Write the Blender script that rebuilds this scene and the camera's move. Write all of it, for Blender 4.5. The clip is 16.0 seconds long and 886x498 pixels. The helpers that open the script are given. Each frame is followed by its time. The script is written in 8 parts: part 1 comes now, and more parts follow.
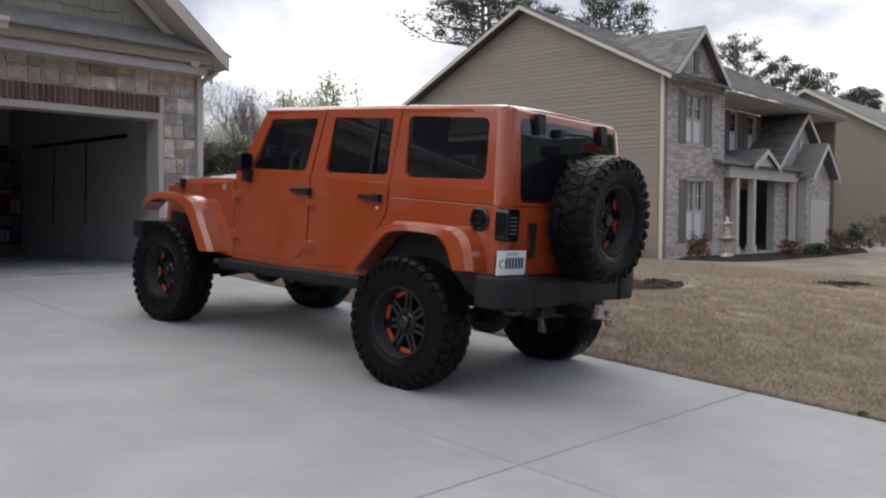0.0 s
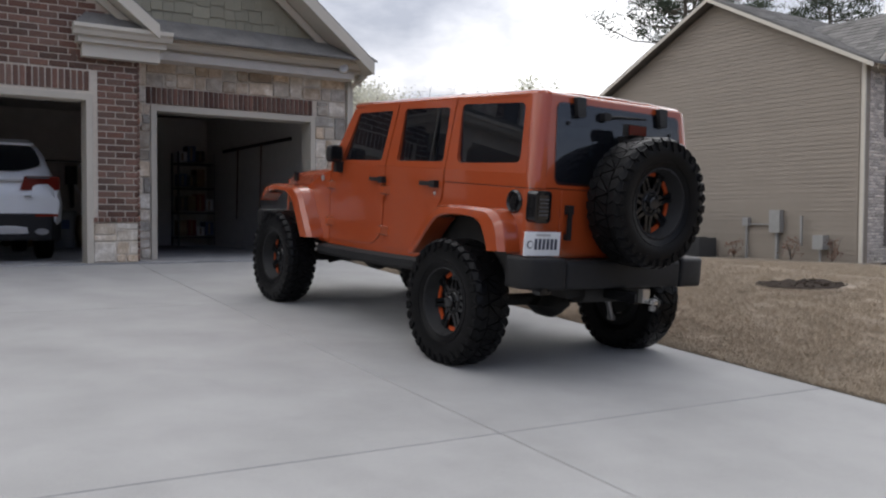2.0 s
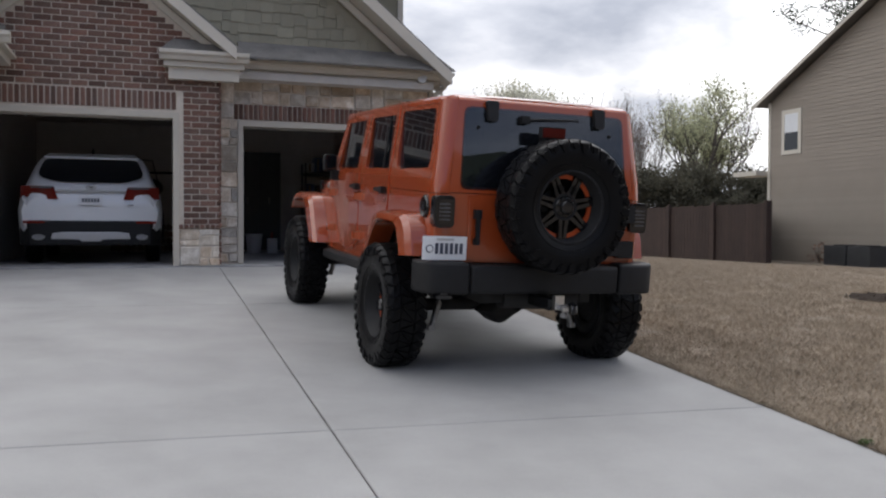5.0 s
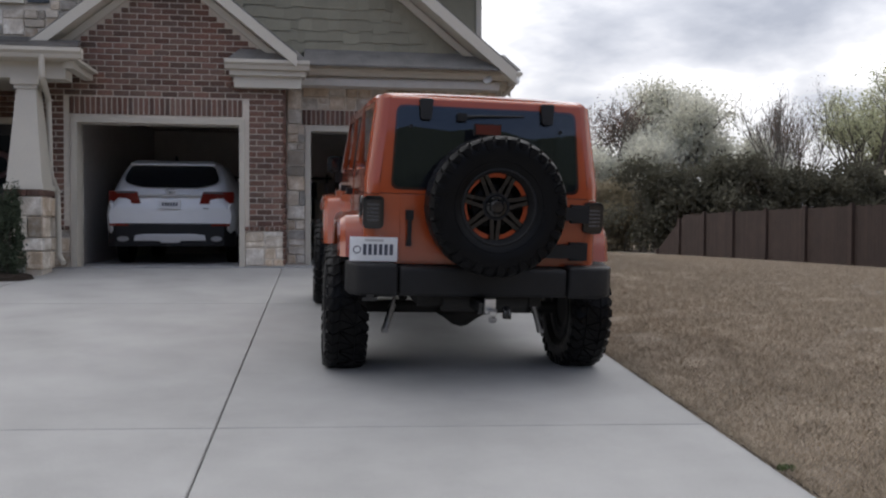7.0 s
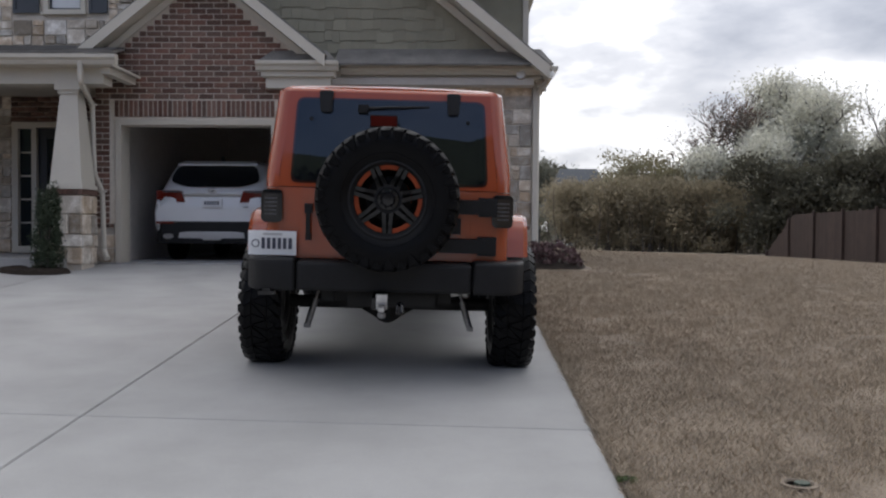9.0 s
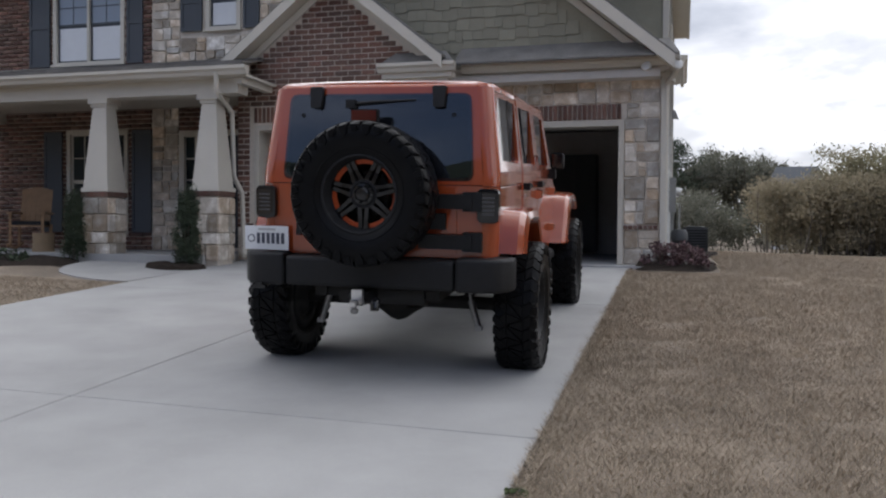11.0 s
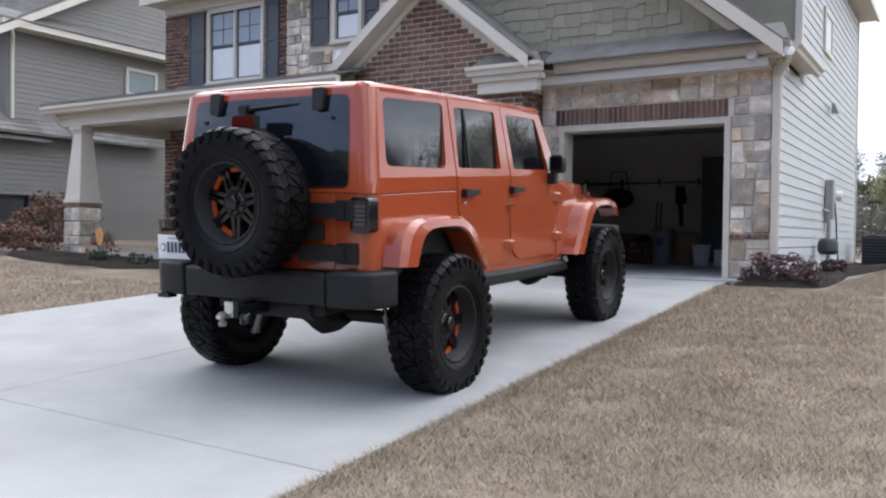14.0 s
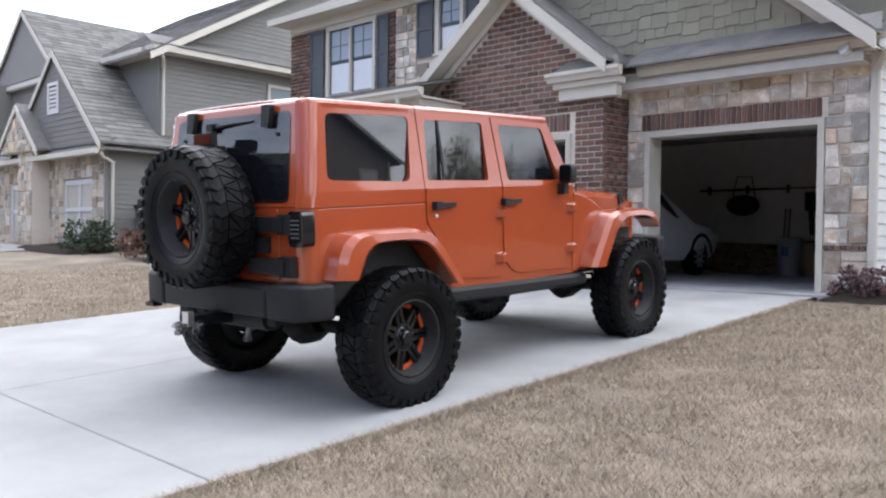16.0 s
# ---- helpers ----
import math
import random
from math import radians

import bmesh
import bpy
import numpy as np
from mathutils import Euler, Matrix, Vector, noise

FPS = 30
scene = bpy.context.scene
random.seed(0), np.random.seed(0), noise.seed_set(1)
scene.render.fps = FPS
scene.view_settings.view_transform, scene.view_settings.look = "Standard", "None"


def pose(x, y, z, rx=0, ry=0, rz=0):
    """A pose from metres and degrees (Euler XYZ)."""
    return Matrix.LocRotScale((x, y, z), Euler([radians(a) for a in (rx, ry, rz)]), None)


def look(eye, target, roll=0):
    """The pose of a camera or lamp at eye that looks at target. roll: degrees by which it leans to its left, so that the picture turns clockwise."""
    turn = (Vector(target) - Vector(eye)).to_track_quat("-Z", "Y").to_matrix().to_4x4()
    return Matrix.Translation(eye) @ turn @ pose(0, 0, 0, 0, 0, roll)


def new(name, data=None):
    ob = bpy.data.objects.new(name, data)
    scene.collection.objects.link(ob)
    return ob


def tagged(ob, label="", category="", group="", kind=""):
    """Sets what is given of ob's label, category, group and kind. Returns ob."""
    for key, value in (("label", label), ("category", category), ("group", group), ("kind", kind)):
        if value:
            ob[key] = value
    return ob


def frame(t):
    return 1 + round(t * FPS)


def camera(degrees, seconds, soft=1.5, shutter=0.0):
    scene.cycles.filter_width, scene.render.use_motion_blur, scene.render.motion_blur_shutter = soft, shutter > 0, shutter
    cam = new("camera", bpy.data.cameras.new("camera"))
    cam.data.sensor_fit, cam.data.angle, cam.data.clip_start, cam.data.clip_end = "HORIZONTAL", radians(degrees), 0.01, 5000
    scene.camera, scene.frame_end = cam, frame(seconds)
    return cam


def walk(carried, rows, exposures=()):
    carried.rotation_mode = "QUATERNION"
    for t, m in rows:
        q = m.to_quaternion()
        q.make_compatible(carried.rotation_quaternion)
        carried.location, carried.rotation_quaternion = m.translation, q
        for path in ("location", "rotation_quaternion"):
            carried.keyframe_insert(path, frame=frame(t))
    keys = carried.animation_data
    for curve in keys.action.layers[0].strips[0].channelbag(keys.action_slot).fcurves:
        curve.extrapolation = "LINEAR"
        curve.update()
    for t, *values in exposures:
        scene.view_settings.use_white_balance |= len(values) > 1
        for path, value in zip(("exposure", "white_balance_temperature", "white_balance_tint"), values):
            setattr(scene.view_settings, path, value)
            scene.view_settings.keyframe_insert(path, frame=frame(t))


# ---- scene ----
import functools

cam = camera(54.8, 16.0, soft=2.2)
PATH = [
    (0, (-3.234, -10.192, 0.706), (-1.759, -8.844, 0.626), 0.2),
    (0.5, (-3.073, -10.471, 0.673), (-1.692, -9.027, 0.595), 0.3),
    (1, (-2.846, -10.68, 0.636), (-1.531, -9.175, 0.558), 0.3),
    (1.5, (-2.642, -10.87, 0.612), (-1.4, -9.304, 0.538), 0.3),
    (2, (-2.487, -11.13, 0.554), (-1.397, -9.454, 0.486), 0.3),
    (2.5, (-2.266, -11.327, 0.535), (-1.264, -9.597, 0.469), 0.2),
    (3, (-1.967, -11.525, 0.561), (-0.98, -9.786, 0.502), 0.2),
    (3.5, (-1.707, -11.772, 0.554), (-0.756, -10.014, 0.505), 0.3),
    (4, (-1.438, -11.92, 0.543), (-0.615, -10.098, 0.494), 0.3),
    (6.5, (0.37, -12.281, 0.535), (0.796, -10.327, 0.489), 0.2),
    (7, (0.735, -12.331, 0.528), (1.011, -10.351, 0.483), 0.2),
    (7.5, (1.117, -12.311, 0.517), (1.313, -10.321, 0.472), 0.2),
    (8, (1.483, -12.316, 0.513), (1.641, -10.323, 0.468), 0.3),
    (8.5, (1.849, -12.33, 0.511), (1.892, -10.331, 0.467), 0.3),
    (9, (2.22, -12.286, 0.486), (2.189, -10.287, 0.443), 0.3),
    (9.5, (2.587, -12.237, 0.482), (2.483, -10.24, 0.438), 0.3),
    (10, (2.958, -12.186, 0.476), (2.671, -10.207, 0.433), 0.3),
    (12.5, (4.657, -11.388, 0.417), (3.87, -9.55, 0.378), 0.6),
    (13, (4.968, -11.222, 0.433), (4.065, -9.438, 0.394), 0.6),
    (13.5, (5.221, -10.966, 0.422), (4.253, -9.217, 0.384), 0.6),
    (14, (5.451, -10.694, 0.497), (4.404, -8.99, 0.466), 0.7),
    (14.5, (5.71, -10.497, 0.503), (4.529, -8.883, 0.482), 0.7),
    (15, (5.984, -10.301, 0.527), (4.647, -8.813, 0.506), 0.7),
    (15.5, (6.257, -10.033, 0.538), (4.899, -8.564, 0.517), 0.7),
    (16, (6.526, -9.805, 0.558), (5.148, -8.355, 0.537), 0.8),
]
walk(cam, [(t, look(eye, target, roll)) for t, eye, target, roll in PATH],
     exposures=[(0.0, -0.22, 6450, 12), (3.5, -0.22, 6450, 12), (7.0, -0.32, 6450, 12), (9.5, -0.40, 6350, 12), (12.5, 0.06, 6200, 12), (14.0, 0.55, 6120, 12), (16.0, 0.78, 6120, 12)])

# ---- light: bright overcast sky, soft sun from behind the house and to the east ----
SUN_EL, SUN_AZ = radians(48), radians(40)      # azimuth from +y towards +x
world = bpy.data.worlds.new("sky")
scene.world = world
world.use_nodes = True
wt = world.node_tree
wt.nodes.clear()


def wn(kind, **kw):
    n = wt.nodes.new(kind)
    for k, v in kw.items():
        n.inputs[k].default_value = v
    return n


w_out = wn("ShaderNodeOutputWorld")
w_bg = wn("ShaderNodeBackground", Strength=1.29)
w_sky = wt.nodes.new("ShaderNodeTexSky")
w_sky.sky_type, w_sky.sun_disc = "NISHITA", False
w_sky.sun_elevation, w_sky.sun_rotation = SUN_EL, SUN_AZ
w_sky.air_density, w_sky.dust_density = 1.0, 2.0
w_dim = wt.nodes.new("ShaderNodeVectorMath")
w_dim.operation = "MULTIPLY"
w_dim.inputs[1].default_value = (0.058, 0.080, 0.120)
w_co = wt.nodes.new("ShaderNodeTexCoord")
w_map = wt.nodes.new("ShaderNodeMapping")
w_map.inputs["Scale"].default_value = (1.0, 1.0, 2.6)
w_map.inputs["Rotation"].default_value = (0.0, 0.0, 1.9)
w_noise = wn("ShaderNodeTexNoise", Scale=3.0, Detail=8.0, Roughness=0.53, Distortion=0.12)
w_ramp = wt.nodes.new("ShaderNodeValToRGB")
w_ramp.color_ramp.elements[0].position, w_ramp.color_ramp.elements[0].color = 0.34, (0.53, 0.56, 0.62, 1)
w_ramp.color_ramp.elements[1].position, w_ramp.color_ramp.elements[1].color = 0.50, (1.05, 1.06, 1.08, 1)
w_core = w_ramp.color_ramp.elements.new(0.63)
w_core.color = (2.3, 2.29, 2.25, 1)
w_thin = w_ramp.color_ramp.elements.new(0.43)
w_thin.color = (0.76, 0.785, 0.835, 1)
w_mix = wt.nodes.new("ShaderNodeMix")
w_mix.data_type = "RGBA"
# cloud cover is close to the north and thins to open blue in the south
w_sep = wt.nodes.new("ShaderNodeSeparateXYZ")
w_cover = wt.nodes.new("ShaderNodeMapRange")
w_cover.inputs["From Min"].default_value, w_cover.inputs["From Max"].default_value = -0.92, -0.15
w_cover.inputs["To Min"].default_value, w_cover.inputs["To Max"].default_value = 0.20, 0.94
# an overcast sky is brightest overhead, with a pale band low over the horizon
w_high = wt.nodes.new("ShaderNodeMapRange")
w_high.inputs["From Min"].default_value, w_high.inputs["From Max"].default_value = 0.06, 0.24
w_high.inputs["To Min"].default_value, w_high.inputs["To Max"].default_value = 0.03, 0.0
w_add = wt.nodes.new("ShaderNodeMath")
w_dome = wt.nodes.new("ShaderNodeMapRange")
w_dome.inputs["From Min"].default_value, w_dome.inputs["From Max"].default_value = 0.08, 0.50
w_dome.inputs["To Min"].default_value, w_dome.inputs["To Max"].default_value = 0.78, 1.26
w_scale = wt.nodes.new("ShaderNodeVectorMath")
w_scale.operation = "SCALE"
wt.links.new(w_sep.outputs["Z"], w_dome.inputs["Value"])
wt.links.new(w_dome.outputs["Result"], w_scale.inputs["Scale"])
wt.links.new(w_sep.outputs["Z"], w_high.inputs["Value"])
wt.links.new(w_co.outputs["Generated"], w_sep.inputs["Vector"])
wt.links.new(w_sep.outputs["Y"], w_cover.inputs["Value"])
wt.links.new(w_cover.outputs["Result"], w_mix.inputs["Factor"])
for a, b in ((w_sky.outputs["Color"], w_dim.inputs[0]), (w_co.outputs["Generated"], w_map.inputs["Vector"]),
             (w_map.outputs["Vector"], w_noise.inputs["Vector"]), (w_noise.outputs["Fac"], w_add.inputs[0]), (w_high.outputs["Result"], w_add.inputs[1]), (w_add.outputs[0], w_ramp.inputs["Fac"]),
             (w_dim.outputs["Vector"], w_mix.inputs["A"]), (w_ramp.outputs["Color"], w_mix.inputs["B"]),
             (w_mix.outputs["Result"], w_scale.inputs[0]), (w_scale.outputs["Vector"], w_bg.inputs["Color"]), (w_bg.outputs["Background"], w_out.inputs["Surface"])):
    wt.links.new(a, b)

sun = new("sun", bpy.data.lights.new("sun", "SUN"))
sun.data.energy, sun.data.angle, sun.data.color = 0.4, radians(40), (1.0, 0.985, 0.96)
sun.matrix_world = look((math.sin(SUN_AZ) * math.cos(SUN_EL) * 60, math.cos(SUN_AZ) * math.cos(SUN_EL) * 60, math.sin(SUN_EL) * 60), (0, 0, 0))


# ---- materials ----
def material(name, colour, rough=0.7, metal=0.0, vary=0.12, scale=6.0, fine=60.0, bump=0.0, bump_scale=80.0,
             per_object=0.0, hue=0.0, coat=0.0, spec=0.5, island=0.0, stain=None, stain_scale=1.0, stain_at=0.55, sat=(1.2, 0.6), leafy=0.0):
    """A procedural surface: base colour with broad and fine variation, bump, and an optional second colour in patches."""
    m = bpy.data.materials.new(name)
    m.use_nodes = True
    nt = m.node_tree
    b = nt.nodes["Principled BSDF"]
    b.inputs["Roughness"].default_value = rough
    b.inputs["Metallic"].default_value = metal
    b.inputs["Coat Weight"].default_value = coat
    b.inputs["Coat Roughness"].default_value = 0.05
    b.inputs["Specular IOR Level"].default_value = spec
    link = nt.links.new

    def node(kind):
        return nt.nodes.new(kind)

    co = node("ShaderNodeTexCoord")
    rgb = node("ShaderNodeRGB")
    rgb.outputs[0].default_value = (*colour, 1)
    out = rgb.outputs[0]
    if stain:
        ns = node("ShaderNodeTexNoise")
        ns.inputs["Scale"].default_value, ns.inputs["Detail"].default_value = stain_scale, 6
        ns.inputs["Roughness"].default_value = 0.6
        link(co.outputs["Object"], ns.inputs["Vector"])
        ra = node("ShaderNodeMapRange")
        ra.inputs["From Min"].default_value, ra.inputs["From Max"].default_value = stain_at - 0.08, stain_at + 0.10
        link(ns.outputs["Fac"], ra.inputs["Value"])
        mx = node("ShaderNodeMix")
        mx.data_type = "RGBA"
        link(ra.outputs["Result"], mx.inputs["Factor"])
        link(out, mx.inputs["A"])
        mx.inputs["B"].default_value = (*stain, 1)
        out = mx.outputs["Result"]
    n1, n2 = node("ShaderNodeTexNoise"), node("ShaderNodeTexNoise")
    for n, s in ((n1, scale), (n2, fine)):
        n.inputs["Scale"].default_value, n.inputs["Detail"].default_value = s, 5
        link(co.outputs["Object"], n.inputs["Vector"])
    add = node("ShaderNodeMath")
    add.operation = "ADD"
    link(n1.outputs["Fac"], add.inputs[0])
    link(n2.outputs["Fac"], add.inputs[1])
    mr = node("ShaderNodeMapRange")
    mr.inputs["From Min"].default_value, mr.inputs["From Max"].default_value = 0.65, 1.35
    mr.inputs["To Min"].default_value, mr.inputs["To Max"].default_value = 1 - vary, 1 + vary
    link(add.outputs[0], mr.inputs["Value"])
    value = mr.outputs["Result"]
    hsv = node("ShaderNodeHueSaturation")
    link(out, hsv.inputs["Color"])
    if per_object or hue or island:
        if island:
            src = node("ShaderNodeNewGeometry").outputs["Random Per Island"]
        else:
            src = node("ShaderNodeObjectInfo").outputs["Random"]
        amount = per_object or island
        m2 = node("ShaderNodeMapRange")
        m2.inputs["To Min"].default_value, m2.inputs["To Max"].default_value = 1 - amount, 1 + amount
        link(src, m2.inputs["Value"])
        mul = node("ShaderNodeMath")
        mul.operation = "MULTIPLY"
        link(value, mul.inputs[0])
        link(m2.outputs["Result"], mul.inputs[1])
        value = mul.outputs[0]
        if hue:
            fr = node("ShaderNodeMath")
            fr.operation = "MULTIPLY"
            fr.inputs[1].default_value = 17.3
            link(src, fr.inputs[0])
            fr2 = node("ShaderNodeMath")
            fr2.operation = "FRACT"
            link(fr.outputs[0], fr2.inputs[0])
            m3 = node("ShaderNodeMapRange")
            m3.inputs["To Min"].default_value, m3.inputs["To Max"].default_value = 0.5 - hue, 0.5 + hue
            link(fr2.outputs[0], m3.inputs["Value"])
            link(m3.outputs["Result"], hsv.inputs["Hue"])
            m4 = node("ShaderNodeMapRange")
            m4.inputs["To Min"].default_value, m4.inputs["To Max"].default_value = sat
            link(fr2.outputs[0], m4.inputs["Value"])
            link(m4.outputs["Result"], hsv.inputs["Saturation"])
    link(value, hsv.inputs["Value"])
    link(hsv.outputs["Color"], b.inputs["Base Color"])
    if leafy:
        tr = node("ShaderNodeBsdfTranslucent")
        link(hsv.outputs["Color"], tr.inputs["Color"])
        ms = node("ShaderNodeMixShader")
        ms.inputs["Fac"].default_value = leafy
        link(b.outputs["BSDF"], ms.inputs[1])
        link(tr.outputs["BSDF"], ms.inputs[2])
        link(ms.outputs["Shader"], nt.nodes["Material Output"].inputs["Surface"])
    if bump:
        nb = node("ShaderNodeTexNoise")
        nb.inputs["Scale"].default_value, nb.inputs["Detail"].default_value = bump_scale, 4
        link(co.outputs["Object"], nb.inputs["Vector"])
        bp = node("ShaderNodeBump")
        bp.inputs["Strength"].default_value, bp.inputs["Distance"].default_value = bump, 0.02
        link(nb.outputs["Fac"], bp.inputs["Height"])
        link(bp.outputs["Normal"], b.inputs["Normal"])
    return m


def glass_dark(name, colour, rough=0.02, see=0.0):
    """Tinted glass that mirrors the sky; see is the share of light that passes."""
    m = bpy.data.materials.new(name)
    m.use_nodes = True
    b = m.node_tree.nodes["Principled BSDF"]
    b.inputs["Base Color"].default_value = (*colour, 1)
    b.inputs["Roughness"].default_value = rough
    b.inputs["Specular IOR Level"].default_value = 1.0 if see else 0.62
    if see:
        nt = m.node_tree
        clear, mx = nt.nodes.new("ShaderNodeBsdfTransparent"), nt.nodes.new("ShaderNodeMixShader")
        clear.inputs["Color"].default_value = (0.80, 0.90, 0.95, 1)
        mx.inputs["Fac"].default_value = see
        nt.links.new(b.outputs["BSDF"], mx.inputs[1])
        nt.links.new(clear.outputs["BSDF"], mx.inputs[2])
        nt.links.new(mx.outputs["Shader"], nt.nodes["Material Output"].inputs["Surface"])
    return m


def lens(name, colour):
    m = bpy.data.materials.new(name)
    m.use_nodes = True
    b = m.node_tree.nodes["Principled BSDF"]
    b.inputs["Base Color"].default_value = (*colour, 1)
    b.inputs["Roughness"].default_value = 0.12
    b.inputs["Coat Weight"].default_value = 0.25
    return m


ORANGE = material("orange_paint", (0.32, 0.057, 0.016), 0.22, vary=0.03, scale=3, fine=40, coat=1.0, spec=0.3)
ORANGE_DULL = material("orange_accent", (0.50, 0.078, 0.016), 0.45, vary=0.1)
BLACK_PLASTIC = material("black_textured_plastic", (0.0105, 0.0105, 0.0115), 0.55, spec=0.3, vary=0.2, scale=8, bump=0.15, bump_scale=300)
BLACK_METAL = material("black_gloss_metal", (0.008, 0.008, 0.009), 0.12, vary=0.1)
UNDER = material("underbody_dirt_black", (0.014, 0.0135, 0.013), 0.8, vary=0.3)
RUBBER = material("tyre_rubber", (0.005, 0.005, 0.0055), 0.36, spec=0.12, vary=0.35, scale=9, fine=90, bump=0.15, bump_scale=120)
CAR_GLASS = glass_dark("tinted_car_glass", (0.008, 0.009, 0.012), 0.012, see=0.22)
SEAT_CLOTH = material("black_seat_cloth", (0.014, 0.014, 0.015), 0.9, vary=0.2, scale=14, fine=200, bump=0.2, bump_scale=240)
STEEL = material("bright_steel", (0.6, 0.6, 0.6), 0.3, 1.0, vary=0.1)
DULL_STEEL = material("scuffed_steel", (0.28, 0.28, 0.285), 0.42, 1.0, vary=0.25)
SMOKED = lens("smoked_lens", (0.012, 0.010, 0.010))
LOUVRE = material("worn_grey_plastic", (0.075, 0.075, 0.08), 0.5, vary=0.1)
RED_SMOKE = lens("smoky_red_lens", (0.17, 0.018, 0.012))
RED_DARK = lens("dark_red_lens", (0.085, 0.008, 0.006))
PLATE_WHITE = material("plate_white", (0.72, 0.73, 0.74), 0.45, vary=0.05)
PLATE_BLUE = material("plate_dark_print", (0.05, 0.055, 0.08), 0.5, vary=0.05)
WHITE_PAINT = material("white_car_paint", (0.78, 0.79, 0.80), 0.3, vary=0.02, coat=0.8)
SILVER = material("silver_plastic", (0.45, 0.45, 0.46), 0.35, 0.6, vary=0.05)
CONCRETE = material("broom_finished_concrete", (0.335, 0.331, 0.322), 0.88, vary=0.16, scale=1.6, fine=260, bump=0.12, bump_scale=420,
                    per_object=0.03, stain=(0.30, 0.296, 0.288), stain_scale=0.7, stain_at=0.58, spec=0.25)
GARAGE_FLOOR = material("garage_floor_concrete", (0.34, 0.34, 0.34), 0.7, vary=0.2, scale=2, stain=(0.26, 0.26, 0.26), stain_scale=1.5)
JOINT = material("joint_dirt", (0.27, 0.26, 0.25), 0.95, vary=0.3)
LAWN = material("dormant_lawn_soil", (0.205, 0.165, 0.124), 0.95, vary=0.35, scale=1.1, fine=95, bump=0.6, bump_scale=60,
                stain=(0.250, 0.203, 0.152), stain_scale=0.55, stain_at=0.5)
BLADE = material("dormant_grass_blade", (0.36, 0.294, 0.218), 0.85, vary=0.26, scale=5, fine=22, island=0.34)
MULCH = material("dark_mulch", (0.032, 0.025, 0.020), 0.95, vary=0.5, scale=30, fine=140, bump=0.8, bump_scale=50, spec=0.15)
BRICK = material("red_brown_brick", (0.148, 0.082, 0.061), 0.9, vary=0.25, scale=12, fine=120, bump=0.3, bump_scale=90, per_object=0.42, hue=0.006, sat=(1.1, 0.85))
BRICK_RUN = material("red_brown_brick_run", (0.148, 0.082, 0.061), 0.9, vary=0.25, scale=12, fine=120, bump=0.3, bump_scale=90, island=0.42, hue=0.006, sat=(1.1, 0.85))
MORTAR = material("pale_mortar", (0.62, 0.56, 0.48), 0.95, vary=0.12, scale=20, fine=150, bump=0.3)
STONE = material("buff_field_stone", (0.46, 0.385, 0.297), 0.92, vary=0.3, scale=7, fine=60, bump=0.5, bump_scale=35, per_object=0.42, hue=0.008, sat=(1.3, 0.5), stain=(0.58, 0.53, 0.46), stain_scale=7, stain_at=0.56)
STONE_RUN = material("buff_field_stone_run", (0.46, 0.385, 0.297), 0.92, vary=0.3, scale=7, fine=60, bump=0.5, bump_scale=35, island=0.38, hue=0.008, sat=(1.25, 0.45))
TRIM = material("cream_trim_paint", (0.55, 0.515, 0.445), 0.55, vary=0.05, scale=3)
DOOR_TRIM = material("khaki_door_trim", (0.50, 0.46, 0.39), 0.55, vary=0.06, scale=3)
SHAKE = material("olive_shake_siding", (0.262, 0.248, 0.188), 0.8, vary=0.1, scale=5, fine=50, per_object=0.12, bump=0.15)
SIDING = material("pale_grey_siding", (0.47, 0.485, 0.48), 0.6, vary=0.05, scale=2)
SIDING_N1 = material("taupe_siding", (0.25, 0.215, 0.177), 0.65, vary=0.07, scale=1.5, per_object=0.04)
SIDING_N2 = material("greige_siding", (0.20, 0.192, 0.178), 0.65, vary=0.07, scale=1.5, per_object=0.04)
SIDING_N3 = material("olive_tan_siding", (0.25, 0.235, 0.18), 0.65, vary=0.07, scale=1.5)
SHINGLE = material("grey_asphalt_shingle", (0.165, 0.158, 0.148), 0.92, vary=0.28, scale=4, fine=45, bump=0.5, bump_scale=30)
SHUTTER = material("slate_blue_shutter", (0.055, 0.063, 0.074), 0.55, vary=0.08)
SHUTTER_TAN = material("taupe_shutter", (0.16, 0.14, 0.12), 0.6, vary=0.08)
PANE = glass_dark("house_window_glass", (0.02, 0.025, 0.03), 0.03)
BLIND = material("white_blind", (0.68, 0.70, 0.72), 0.7, vary=0.04)
WINDOW_GREY = material("grey_blind_behind_glass", (0.22, 0.26, 0.28), 0.25, vary=0.06)
PANE_BLIND = glass_dark("glass_before_pale_blind", (0.24, 0.28, 0.33), 0.04)
CHAIR_WOOD = material("warm_weathered_wood", (0.28, 0.17, 0.09), 0.7, vary=0.25, scale=8)
DRYWALL = material("garage_drywall", (0.56, 0.53, 0.49), 0.9, vary=0.08)
PALE_BRICK = material("whitewashed_brick", (0.55, 0.50, 0.455), 0.9, vary=0.22, scale=9, fine=70, bump=0.4, bump_scale=40, island=0.3)
PALE_MORTAR = material("grey_mortar", (0.40, 0.38, 0.35), 0.95, vary=0.1)
FENCE = material("brown_stained_fence", (0.040, 0.0245, 0.0195), 0.85, vary=0.25, scale=3, fine=50, per_object=0.15)
BARK = material("grey_bark", (0.115, 0.098, 0.082), 0.95, vary=0.35, scale=6, fine=50, bump=0.5)
# bark for far trees, with the haze of distance mixed into its colour
TWIG = material("hazed_far_twig", (0.155, 0.14, 0.125), 0.95, vary=0.3, scale=6)
BLOSSOM = material("white_blossom", (0.70, 0.69, 0.60), 0.9, vary=0.15, island=0.2, leafy=0.4)
